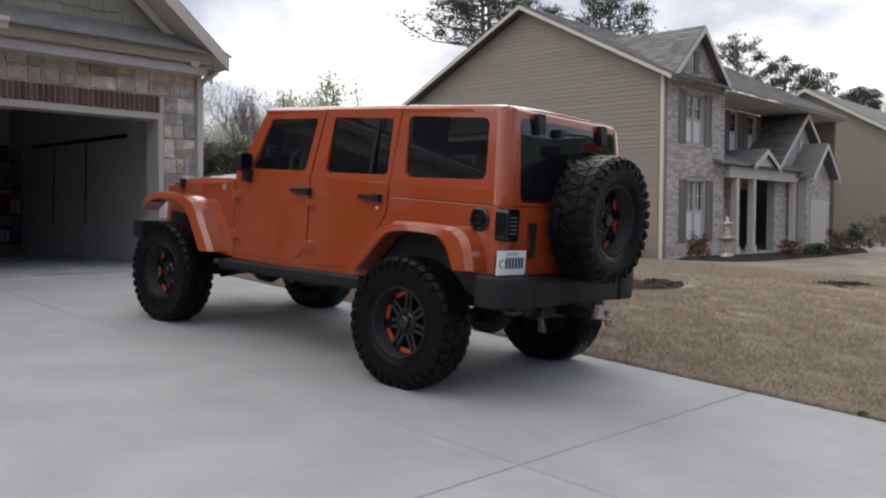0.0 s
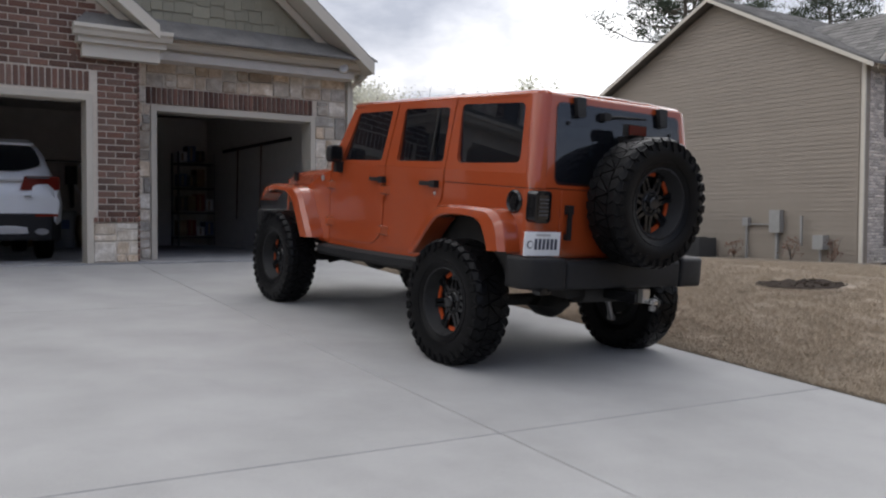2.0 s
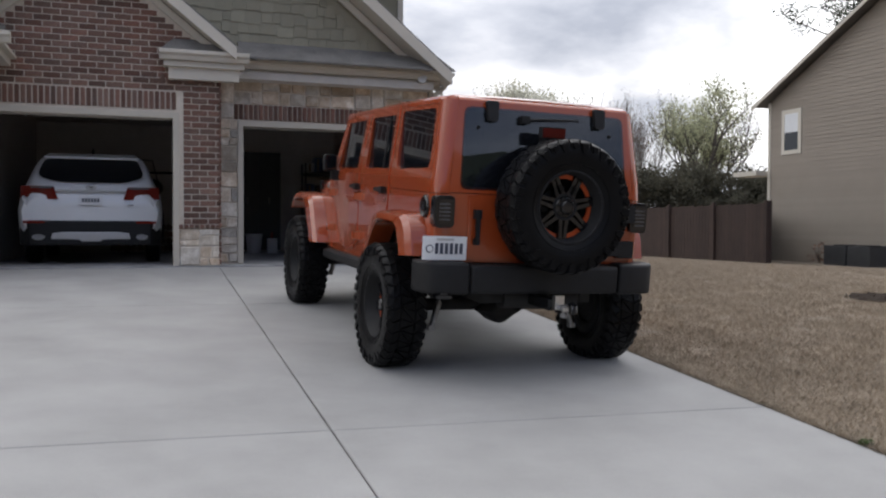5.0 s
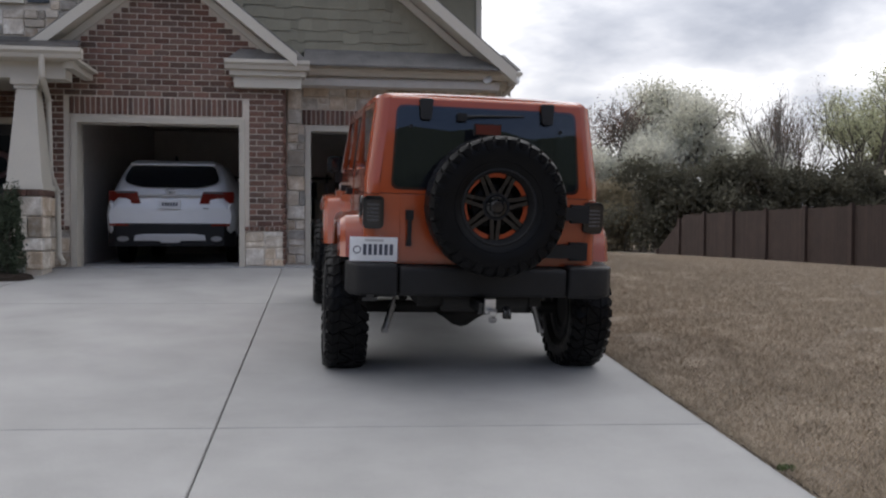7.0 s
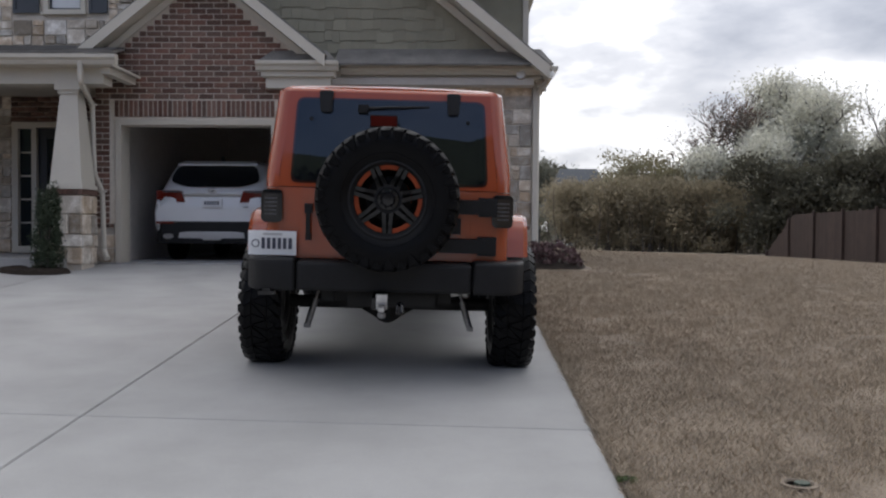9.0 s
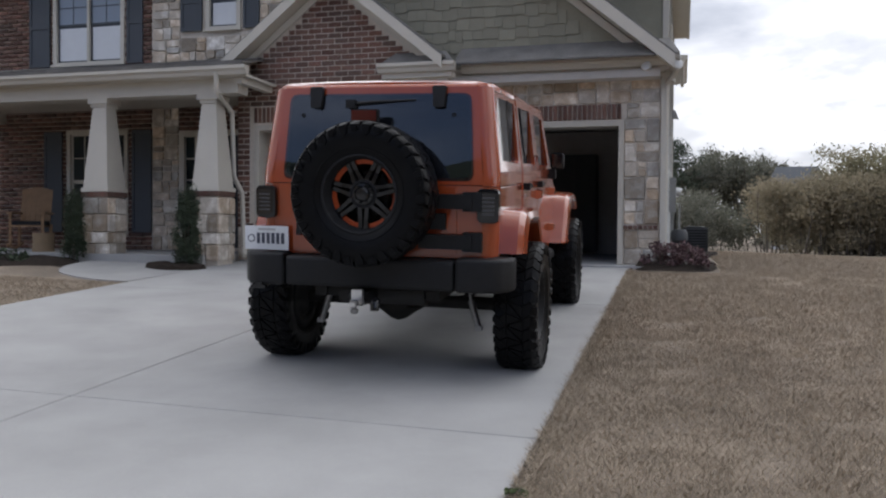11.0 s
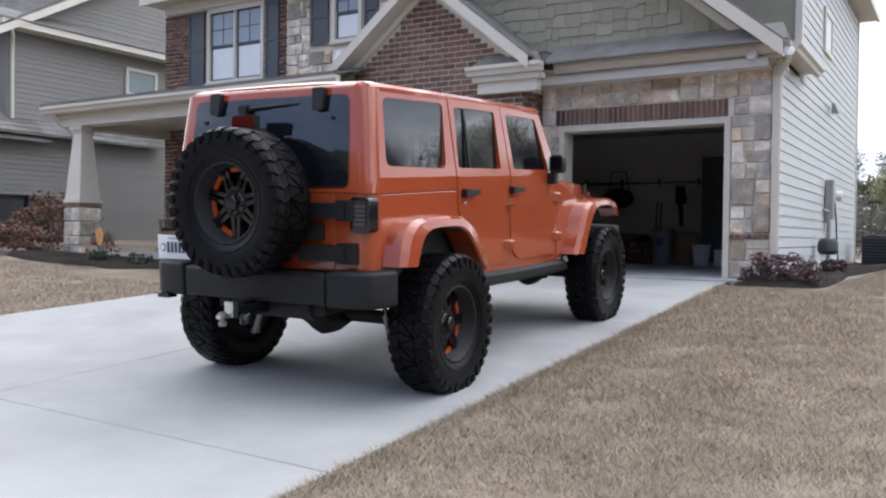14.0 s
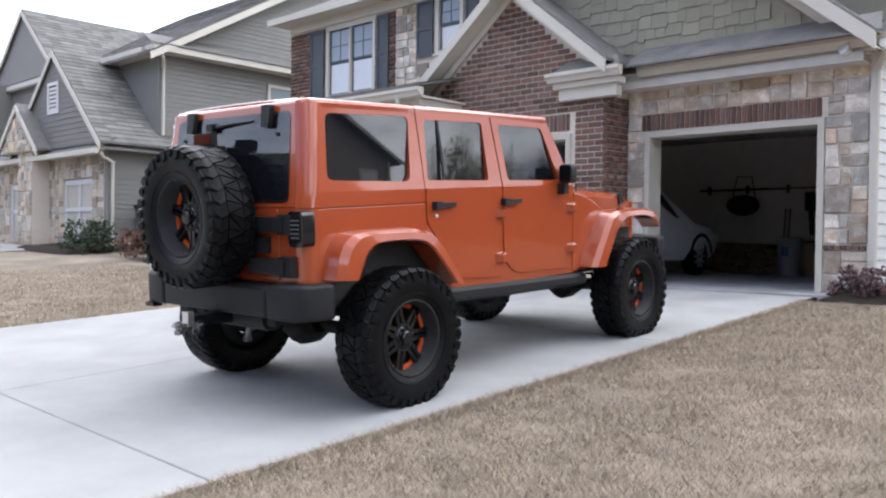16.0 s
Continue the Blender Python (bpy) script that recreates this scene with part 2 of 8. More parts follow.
SPRING = material("pale_spring_leaf", (0.46, 0.47, 0.31), 0.9, vary=0.2, island=0.3, leafy=0.5)
HEDGE = material("drab_shrub_leaf", (0.29, 0.265, 0.175), 0.95, vary=0.25, scale=0.7, fine=5, island=0.16, leafy=0.45, spec=0.08)
HEDGE_TAN = material("tan_thicket_twig", (0.33, 0.285, 0.20), 0.95, vary=0.25, scale=0.5, fine=5, island=0.14, leafy=0.45, spec=0.08)
EVERGREEN = material("dark_evergreen", (0.118, 0.113, 0.084), 0.95, vary=0.2, scale=0.6, fine=4, island=0.14, leafy=0.3, spec=0.08)
PINE = material("pine_needles", (0.045, 0.062, 0.038), 0.9, vary=0.25, island=0.45)
FAR_GREEN = material("hazy_far_leaf", (0.19, 0.19, 0.15), 0.9, vary=0.2, island=0.3, leafy=0.5)
WEED = material("fresh_weed_leaf", (0.10, 0.13, 0.055), 0.8, vary=0.2, island=0.3, leafy=0.3)
RUSSET = material("russet_bud", (0.18, 0.10, 0.07), 0.9, vary=0.2, island=0.4)
HEATHER = material("purple_heather", (0.115, 0.068, 0.070), 0.9, vary=0.2, island=0.4)
DARK_GREEN = material("boxwood_leaf", (0.04, 0.055, 0.03), 0.85, vary=0.2, island=0.4)
GREY_BOX = material("grey_utility_metal", (0.30, 0.30, 0.29), 0.5, 0.2, vary=0.1)
DARK_UNIT = material("dark_unit_metal", (0.06, 0.062, 0.065), 0.55, 0.2, vary=0.15)
WOOD = material("worn_brown_wood", (0.14, 0.085, 0.05), 0.75, vary=0.25, scale=8)
PORCH_DARK = material("dark_door_paint", (0.025, 0.028, 0.034), 0.4, vary=0.1)
BLUE_PLASTIC = material("blue_plastic", (0.06, 0.10, 0.20), 0.5, vary=0.05)
WHITE_PLASTIC = material("white_plastic", (0.6, 0.6, 0.6), 0.5, vary=0.05)
GREEN_LID = material("dark_green_lid", (0.06, 0.075, 0.055), 0.75, vary=0.1)
AMBER = material("orange_flag_cloth", (0.55, 0.28, 0.08), 0.8, vary=0.1)
LAMP_GLASS = material("frosted_lamp_white", (0.72, 0.72, 0.70), 0.35, vary=0.03)
CARD = material("cardboard", (0.25, 0.18, 0.11), 0.9, vary=0.15)
RED_PLASTIC = material("red_plastic", (0.22, 0.02, 0.02), 0.5, vary=0.08)
SOIL = material("bare_soil", (0.042, 0.032, 0.025), 0.95, vary=0.4, scale=9, fine=60, bump=0.6, spec=0.1)


# ---- building blocks ----
def link_mesh(name, me, mats, parent=None, label=""):
    ob = new(name, me)
    for m in (mats if isinstance(mats, (list, tuple)) else [mats]):
        me.materials.append(m)
    ob.parent = parent
    if label:
        ob["label"] = label
    return ob


def part(name, bm, mat, parent=None, label="", smooth=0.0, bevel=0.0, seg=2):
    """Links a bmesh as one mesh object under a thing or a part."""
    if bevel:
        es = [e for e in bm.edges if len(e.link_faces) == 2 and e.calc_face_angle(0) > 0.5]
        bmesh.ops.bevel(bm, geom=es, offset=bevel, segments=seg, affect="EDGES", clamp_overlap=True, profile=0.6)
    bmesh.ops.recalc_face_normals(bm, faces=bm.faces)
    if smooth:
        for f_ in bm.faces:
            f_.smooth = True
        for e in bm.edges:
            if len(e.link_faces) == 2 and e.calc_face_angle(0) > smooth:
                e.smooth = False
    me = bpy.data.meshes.new(name)
    bm.to_mesh(me)
    bm.free()
    return link_mesh(name, me, mat, parent, label)


def thing(name, label, category, m=None, group="", kind=""):
    ob = new(name)
    ob.empty_display_size = 0.2
    if m is not None:
        ob.matrix_world = m
    return tagged(ob, label, category, group, kind)


def sub_part(name, label, parent):
    """An Empty for a part that is made of pieces."""
    ob = new(name)
    ob.empty_display_size = 0.1
    ob.parent = parent
    ob["label"] = label
    return ob


def box(bm, x0, x1, y0, y1, z0, z1, m=None):
    vs = [bm.verts.new((x, y, z)) for x in (x0, x1) for y in (y0, y1) for z in (z0, z1)]
    for a, b, c, d in ((0, 1, 3, 2), (4, 6, 7, 5), (0, 4, 5, 1), (2, 3, 7, 6), (0, 2, 6, 4), (1, 5, 7, 3)):
        bm.faces.new((vs[a], vs[b], vs[c], vs[d]))
    if m is not None:
        bmesh.ops.transform(bm, matrix=m, verts=vs)
    return vs


def boxes(*dims):
    bm = bmesh.new()
    for d in dims:
        box(bm, *d)
    return bm


def plate2d(outline, vec, to3d, holes=(), bm=None):
    """A flat outline with holes, mapped to 3D by to3d(u, v) and thickened by vec."""
    b = bm or bmesh.new()
    edges = []
    for loop in (outline, *holes):
        vs = [b.verts.new(to3d(u, v)) for u, v in loop]
        edges += [b.edges.new((vs[i], vs[(i + 1) % len(vs)])) for i in range(len(vs))]
    res = bmesh.ops.triangle_fill(b, use_beauty=True, use_dissolve=False, edges=edges)
    faces = [g for g in res["geom"] if isinstance(g, bmesh.types.BMFace)]
    ext = bmesh.ops.extrude_face_region(b, geom=faces)
    bmesh.ops.translate(b, vec=Vector(vec), verts=[g for g in ext["geom"] if isinstance(g, bmesh.types.BMVert)])
    return b


def wall_x(outline, y0, y1, holes=(), bm=None):
    """A wall that runs along x: outline in (x, z)."""
    return plate2d(outline, (0, y1 - y0, 0), lambda u, v: (u, y0, v), holes, bm)


def wall_y(outline, x0, x1, holes=(), bm=None):
    """A wall that runs along y: outline in (y, z)."""
    return plate2d(outline, (x1 - x0, 0, 0), lambda u, v: (x0, u, v), holes, bm)


def slab4(bm, a, b, c, d, up):
    """A sheet with the corners a, b, c, d, thickened by the vector up."""
    vs = [bm.verts.new(p) for p in (a, b, c, d)]
    ws = [bm.verts.new(Vector(p) + Vector(up)) for p in (a, b, c, d)]
    bm.faces.new(vs)
    bm.faces.new(ws[::-1])
    for i in range(4):
        bm.faces.new((vs[i], ws[i], ws[(i + 1) % 4], vs[(i + 1) % 4]))


def rect(x0, x1, z0, z1):
    return [(x0, z0), (x1, z0), (x1, z1), (x0, z1)]


def rrect(x0, x1, z0, z1, r, n=4):
    """A rectangle with rounded corners."""
    pts = []
    for cx, cz, a0 in ((x1 - r, z0 + r, -90), (x1 - r, z1 - r, 0), (x0 + r, z1 - r, 90), (x0 + r, z0 + r, 180)):
        for i in range(n + 1):
            a = radians(a0 + 90 * i / n)
            pts.append((cx + r * math.cos(a), cz + r * math.sin(a)))
    return pts


def round_poly(pts, r, n=3):
    """Rounds the corners of an outline; r is one radius, or one per corner."""
    out = []
    k = len(pts)
    for i in range(k):
        p0, p1, p2 = (Vector(pts[(i + j) % k]) for j in (-1, 0, 1))
        ri = r[i] if isinstance(r, (list, tuple)) else r
        a, b = (p0 - p1), (p2 - p1)
        ra, rb = min(ri, a.length * 0.45), min(ri, b.length * 0.45)
        if ri <= 0:
            out.append(tuple(p1))
            continue
        s, e = p1 + a.normalized() * ra, p1 + b.normalized() * rb
        for j in range(n + 1):
            t = j / n
            out.append(tuple((1 - t) ** 2 * s + 2 * t * (1 - t) * p1 + t * t * e))
    return out


def tube(bm, pts, r, n=8, r1=None):
    """A round bar along points, tapering from r to r1."""
    pts = [Vector(p) for p in pts]
    rings = []
    for i, p in enumerate(pts):
        d = (pts[min(i + 1, len(pts) - 1)] - pts[max(i - 1, 0)]).normalized()
        u = d.orthogonal().normalized() if abs(d.z) < 0.9 else Vector((1, 0, 0)).cross(d).normalized()
        v = d.cross(u)
        rr = r if r1 is None else r + (r1 - r) * i / (len(pts) - 1)
        rings.append([bm.verts.new(p + rr * (math.cos(a) * u + math.sin(a) * v)) for a in [2 * math.pi * j / n for j in range(n)]])
    for a, b in zip(rings, rings[1:]):
        k = min(range(n), key=lambda s: (a[0].co - b[s].co).length)
        for j in range(n):
            bm.faces.new((a[j], a[(j + 1) % n], b[(j + 1 + k) % n], b[(j + k) % n]))
    bm.faces.new(rings[0][::-1])
    bm.faces.new(rings[-1])


def disc_stack(bm, axis_pts, n=24, m=None):
    """A turned solid: (radius, height) pairs along z."""
    rings = [[bm.verts.new((r * math.cos(2 * math.pi * j / n), r * math.sin(2 * math.pi * j / n), h)) for j in range(n)] for r, h in axis_pts]
    for a, b in zip(rings, rings[1:]):
        for j in range(n):
            bm.faces.new((a[j], a[(j + 1) % n], b[(j + 1) % n], b[j]))
    bm.faces.new(rings[0][::-1])
    bm.faces.new(rings[-1])
    if m is not None:
        bmesh.ops.transform(bm, matrix=m, verts=[v for r in rings for v in r])


def quads_mesh(name, verts, faces, mat, parent=None):
    """A mesh from numpy arrays of points and of faces that all have the same number of corners."""
    me = bpy.data.meshes.new(name)
    n, k = faces.shape
    me.vertices.add(len(verts))
    me.vertices.foreach_set("co", np.ascontiguousarray(verts, np.float32).ravel())
    me.loops.add(n * k)
    me.loops.foreach_set("vertex_index", np.ascontiguousarray(faces, np.int32).ravel())
    me.polygons.add(n)
    me.polygons.foreach_set("loop_start", np.arange(0, n * k, k, dtype=np.int32))
    me.update(calc_edges=True)
    me.validate()
    return link_mesh(name, me, mat, parent)


# ---- ground ----
def smooth01(t):
    t = min(max(t, 0.0), 1.0)
    return t * t * (3 - 2 * t)


DRIVE_R, DRIVE_L, JOINT_X = 2.965, -2.90, 0.155


def ground_z(x, y):
    """Height of the ground: the drive climbs to the garage, the lawn falls away to the east."""
    xs = min(max(x, -4.0), 3.2)
    slope = (0.0697 + 0.0025 * (xs - 0.1)) * (1 - 0.6 * smooth01((x - 3) / 9))
    yy = y - 0.2
    if yy < -13:
        yy = -13 + (yy + 13) * 0.15
    z = yy * slope if yy < 0 else 0.0
    z -= 0.50 * smooth01((x - 2.6) / 17.5) if x > 2.6 else 0.0
    z -= 0.36 * smooth01((y - 6) / 30) * (1 - smooth01((x - 6) / 14))
    z += 0.028 * min(max(-3 - x, 0), 14)
    return z


def drive_z(x, y):
    return ground_z(x, y)


def grid_verts(xs, ys, dz=0.0):
    X, Y = np.meshgrid(xs, ys)
    Z = np.array([[ground_z(x, y) + dz for x in xs] for y in ys])
    n, m = len(xs), len(ys)
    v = np.stack([X.ravel(), Y.ravel(), Z.ravel()], 1)
    i = np.arange(n * m).reshape(m, n)
    q = np.stack([i[:-1, :-1].ravel(), i[:-1, 1:].ravel(), i[1:, 1:].ravel(), i[1:, :-1].ravel()], 1)
    return v, q


xs = np.concatenate([[-900, -400, -150, -80], np.arange(-45, -6, 1.5), np.arange(-6, -3.1, 0.25), [DRIVE_L - 0.005, DRIVE_L + 0.03], np.arange(-2.75, 2.9, 0.25), [DRIVE_R - 0.03, DRIVE_R + 0.005], np.arange(3.1, 14, 0.25), np.arange(14, 50, 1.5), [60, 90, 160, 400, 900]])
ys = np.concatenate([[-900, -400, -150, -60], np.arange(-30, -14, 1.0), np.arange(-14, 3, 0.25), np.arange(3, 50, 1.5), [60, 90, 160, 400, 900]])
gv, gq = grid_verts(xs, ys)
rng = np.random.RandomState(4)
near = (np.abs(gv[:, 0]) < 60) & (np.abs(gv[:, 1]) < 60)
on_drive = (gv[:, 0] > DRIVE_L) & (gv[:, 0] < DRIVE_R) & (gv[:, 1] < 8)
in_house = (gv[:, 0] > -9.3) & (gv[:, 0] < 3.5) & (gv[:, 1] > -1.6) & (gv[:, 1] < 13)
gv[:, 2] += np.where(near & ~on_drive & ~in_house, rng.normal(0, 0.008, len(gv)), 0)
gv[:, 2] -= np.where(on_drive | in_house, 0.10, 0.015)
ground = tagged(quads_mesh("ground", gv, gq, LAWN), "brown dormant lawn falling away from the drive", "lawn", kind="structure")

# concrete drive in slabs with open joints; each slab follows the slope
driveway = thing("driveway", "pale broom-finished concrete drive cut into slabs", "driveway", kind="structure")
G = 0.0045
for x0, x1 in ((DRIVE_L, JOINT_X - G), (JOINT_X + G, DRIVE_R)):
    for y0, y1 in ((-24.9, -20.59), (-20.59, -16.26), (-16.26, -11.95), (-11.95, -7.62), (-7.62, -3.30), (-3.30, -0.06)):
        bm = bmesh.new()
        nx, ny = 6, 8
        top = [[bm.verts.new((x0 + (x1 - x0) * i / nx, y0 + G + (y1 - y0 - 2 * G) * j / ny,
                              drive_z(x0 + (x1 - x0) * i / nx, y0 + (y1 - y0) * j / ny))) for i in range(nx + 1)] for j in range(ny + 1)]
        for j in range(ny):
            for i in range(nx):
                bm.faces.new((top[j][i], top[j][i + 1], top[j + 1][i + 1], top[j + 1][i]))
        ext = bmesh.ops.extrude_edge_only(bm, edges=[e for e in bm.edges if e.is_boundary])
        bmesh.ops.translate(bm, vec=(0, 0, -0.12), verts=[g for g in ext["geom"] if isinstance(g, bmesh.types.BMVert)])
        rim = [e for e in bm.edges if len(e.link_faces) == 2 and e.calc_face_angle(0) > 1]
        bmesh.ops.bevel(bm, geom=rim, offset=0.006, segments=1, affect="EDGES")
        part("slab", bm, CONCRETE, driveway)
bm = bmesh.new()
for y in (-20.59, -16.26, -11.95, -7.62, -3.30):
    slab4(bm, (DRIVE_L, y - .03, drive_z(DRIVE_L, y) - .03), (DRIVE_R, y - .03, drive_z(DRIVE_R, y) - .03),
          (DRIVE_R, y + .03, drive_z(DRIVE_R, y) - .03), (DRIVE_L, y + .03, drive_z(DRIVE_L, y) - .03), (0, 0, -.02))
for k in range(25):
    y0, y1 = -24.9 + k, -23.9 + k
    slab4(bm, (JOINT_X - .03, y0, drive_z(JOINT_X, y0) - .03), (JOINT_X + .03, y0, drive_z(JOINT_X, y0) - .03),
          (JOINT_X + .03, y1, drive_z(JOINT_X, y1) - .03), (JOINT_X - .03, y1, drive_z(JOINT_X, y1) - .03), (0, 0, -.02))
part("joint_filler", bm, JOINT, driveway, "dirt in the slab joints")

# walk from the drive to the porch: a bent strip
walkway = thing("walkway", "curved concrete path from drive to porch", "path", kind="structure")
bm = bmesh.new()
inner = [(-2.9, -0.98), (-3.2, -0.985), (-3.5, -0.985), (-3.8, -0.985), (-4.1, -0.98)]
outer = [(-2.9, -2.85), (-3.5, -2.82), (-4.25, -2.5), (-4.75, -1.8), (-4.9, -0.98)]
inner, outer = round_poly(inner, [0, .05, .05, .05, 0]), round_poly(outer, [0, .3, .4, .4, 0])
for i in range(len(inner) - 1):
    q = [(*inner[i], ground_z(*inner[i]) + .004), (*inner[i + 1], ground_z(*inner[i + 1]) + .004),
         (*outer[i + 1], ground_z(*outer[i + 1]) + .004), (*outer[i], ground_z(*outer[i]) + .004)]
    slab4(bm, *q, (0, 0, -.12))
bmesh.ops.remove_doubles(bm, verts=bm.verts, dist=0.001)
part("path_slab", bm, CONCRETE, walkway)


# ---- own house: garage bays, porch, upper storey ----
def notch(x0, x1, zb, top, holes_x0, holes_x1, hole_z):
    """Outline of a wall with a door-height notch; top is the list of points from right to left."""
    return [(x0, zb), (holes_x0, zb), (holes_x0, hole_z), (holes_x1, hole_z), (holes_x1, zb), (x1, zb), *top]


house = thing("house", "two-storey brick and stone house with two open garage bays", "house", kind="structure")
bm = wall_x(notch(-2.99, 0.17, -0.25, [(0.17, 2.92), (-1.44, 4.2), (-2.99, 2.92)], -2.645, -0.435, 1.985), 0.008, 0.25)
part("wall_brick_bay", bm, MORTAR, house)
for b in ((-0.06, 0.17, 0.252, 0.80, -0.25, 2.7), (-2.99, -2.973, 0.252, 1.5, -0.25, 2.9)):
    part("return_wall", boxes(b), MORTAR, house)
bm = wall_x(notch(0.174, 3.345, -0.25, [(3.345, 2.775), (0.174, 2.775)], 0.53, 2.775, 1.990), 0.568, 0.80)
part("wall_stone_bay", bm, MORTAR, house)
# garage inside
part("garage_floor", boxes((-2.95, 3.34, -0.05, 6.8, -0.25, 0.0)), GARAGE_FLOOR, house)
for b in ((-2.95, 3.34, 6.7, 6.85, 0, 2.7), (-2.97, -2.85, 0.26, 6.7, 0, 2.7), (3.17, 3.265, 0.81, 6.7, 0, 2.7)):
    part("garage_wall", boxes(b), DRYWALL, house)
part("garage_ceiling", boxes((-2.95, 3.34, 0.26, 6.8, 2.62, 2.72)), DRYWALL, house)


def door_casing(x0, x1, z1, y0, y1, w=0.075):
    for b in ((x0, x0 + w, y0, y1, -0.01, z1), (x1 - w, x1, y0, y1, -0.01, z1), (x0 + w, x1 - w, y0, y1, z1 - w, z1)):
        part("door_casing", boxes(b), DOOR_TRIM, house, "khaki painted garage door casing", bevel=0.006)


door_casing(-2.690, -0.368, 2.062, -0.035, 0.30)
door_casing(0.466, 2.838, 2.060, 0.53, 0.85)
# raised sectional doors under the ceiling, with tracks
for x0, x1, y0 in ((-2.58, -0.47, 0.6), (0.62, 2.78, 1.1)):
    gd = thing("garage_door", "raised white sectional garage door under the ceiling", "garage door")
    for k in range(4):
        part("panel", boxes((x0, x1, y0 + k * 0.53, y0 + k * 0.53 + 0.52, 2.28, 2.32)), WHITE_PLASTIC, gd, bevel=0.008)
    for x in (x0 - 0.05, x1 + 0.02):
        part("track", boxes((x, x + 0.03, y0 - 0.2, y0 + 2.6, 2.30, 2.34)), STEEL, gd)

# eaves of the stone bay
part("frieze", boxes((0.18, 3.42, 0.505, 0.566, 2.645, 2.812)), TRIM, house)
part("crown_trim", boxes((0.18, 3.46, 0.318, 0.504, 2.716, 2.812)), TRIM, house, bevel=0.015)
part("bed_mould", boxes((0.18, 3.44, 0.445, 0.504, 2.668, 2.715)), TRIM, house, bevel=0.015)
part("soffit", boxes((0.18, 3.60, 0.30, 0.80, 2.813, 2.836)), TRIM, house)
part("side_soffit", boxes((3.41, 3.60, 0.81, 2.17, 2.813, 2.836)), TRIM, house)
part("side_gutter", plate2d([(3.602, 2.755), (3.645, 2.755), (3.66, 2.80), (3.70, 2.83), (3.70, 2.875), (3.602, 2.875)], (0, 1.99, 0), lambda u, v: (u, 0.31, v + .03)), TRIM, house)


def gutter(pts_x0, pts_x1, y, z, parent=house):
    """A K-style gutter along x with its front lip at y."""
    prof = [(0.0, 0.0), (0.07, 0.0), (0.09, 0.05), (0.125, 0.08), (0.125, 0.125), (0.11, 0.125), (0.0, 0.125)]
    bm = plate2d([(y + 0.125 - a, z + b) for a, b in prof], (pts_x1 - pts_x0, 0, 0), lambda u, v: (pts_x0, u, v))
    return part("gutter", bm, TRIM, parent, "cream painted gutter")


gutter(0.52, 3.600, 0.19, 2.764)
# cornice return beside the brick gable, with its little shingled top
part("cornice_return", boxes((-0.50, 0.42, -0.13, 0.006, 2.50, 2.66), (-0.56, 0.48, -0.19, 0.006, 2.66, 2.735)), TRIM, house, bevel=0.015)
gutter(-0.62, 0.54, -0.30, 2.737)
bm = bmesh.new()
slab4(bm, (-0.62, -0.20, 2.84), (0.52, -0.20, 2.84), (0.35, 0.0, 3.04), (-0.43, 0.0, 3.04), (0, 0, 0.02))
part("return_roof", bm, SHINGLE, house)
# skirt roof above the gutter and the shake gable
bm = bmesh.new()
slab4(bm, (0.45, 0.02, 2.862), (3.60, 0.02, 2.862), (3.46, 0.50, 3.162), (0.45, 0.50, 3.162), (0, 0, 0.025))
part("skirt_roof", bm, SHINGLE, house)
part("gable_wall", wall_x([(-2.6, 2.8), (3.42, 2.8), (3.42, 2.86), (0.20, 5.5), (-2.6, 3.2)], 0.515, 0.62), SHAKE, house)


def rake_roof(cx, half, z_eave, slope, y0, y1, board=0.20, soffit_in=0.22, name="gable_roof"):
    """A gable roof with its ridge along y: shingled slopes, rake boards and a soffit strip at the front."""
    apex = z_eave + half * slope
    nrm = Vector((slope, 0, 1)).normalized()
    bm = bmesh.new()
    for s in (1, -1):
        slab4(bm, (cx + s * half, y0, z_eave), (cx, y0, apex), (cx, y1, apex), (cx + s * half, y1, z_eave), (0, 0, 0.035))
    part(name, bm, SHINGLE, house, "grey asphalt shingle roof")
    for s in (1, -1):
        bm = bmesh.new()
        a, b = (cx + s * half, y0, z_eave), (cx, y0, apex)
        dn = Vector((0, 0, -board))
        slab4(bm, a, b, Vector(b) + dn, Vector(a) + dn, (0, -0.03, 0))
        part("rake_board", bm, TRIM, house)
        bm = bmesh.new()
        slab4(bm, Vector(a) + dn * 0.9, Vector(b) + dn * 0.9, Vector(b) + dn * 0.9 + Vector((0, soffit_in, 0)), Vector(a) + dn * 0.9 + Vector((0, soffit_in, 0)), (0, 0, 0.02))
        part("rake_soffit", bm, TRIM, house)
        bm = bmesh.new()
        d2 = Vector((0, soffit_in, 0))
        slab4(bm, Vector(a) + dn + d2, Vector(b) + dn + d2, Vector(b) + dn * 1.7 + d2, Vector(a) + dn * 1.7 + d2, (0, -0.03, 0))
        part("frieze_board", bm, TRIM, house)


rake_roof(-1.425, 1.79, 2.935, 0.80, -0.30, 3.2, board=0.17, soffit_in=0.27)
rake_roof(0.18, 3.36, 2.862, 0.82, 0.03, 2.6, board=0.19, soffit_in=0.42)

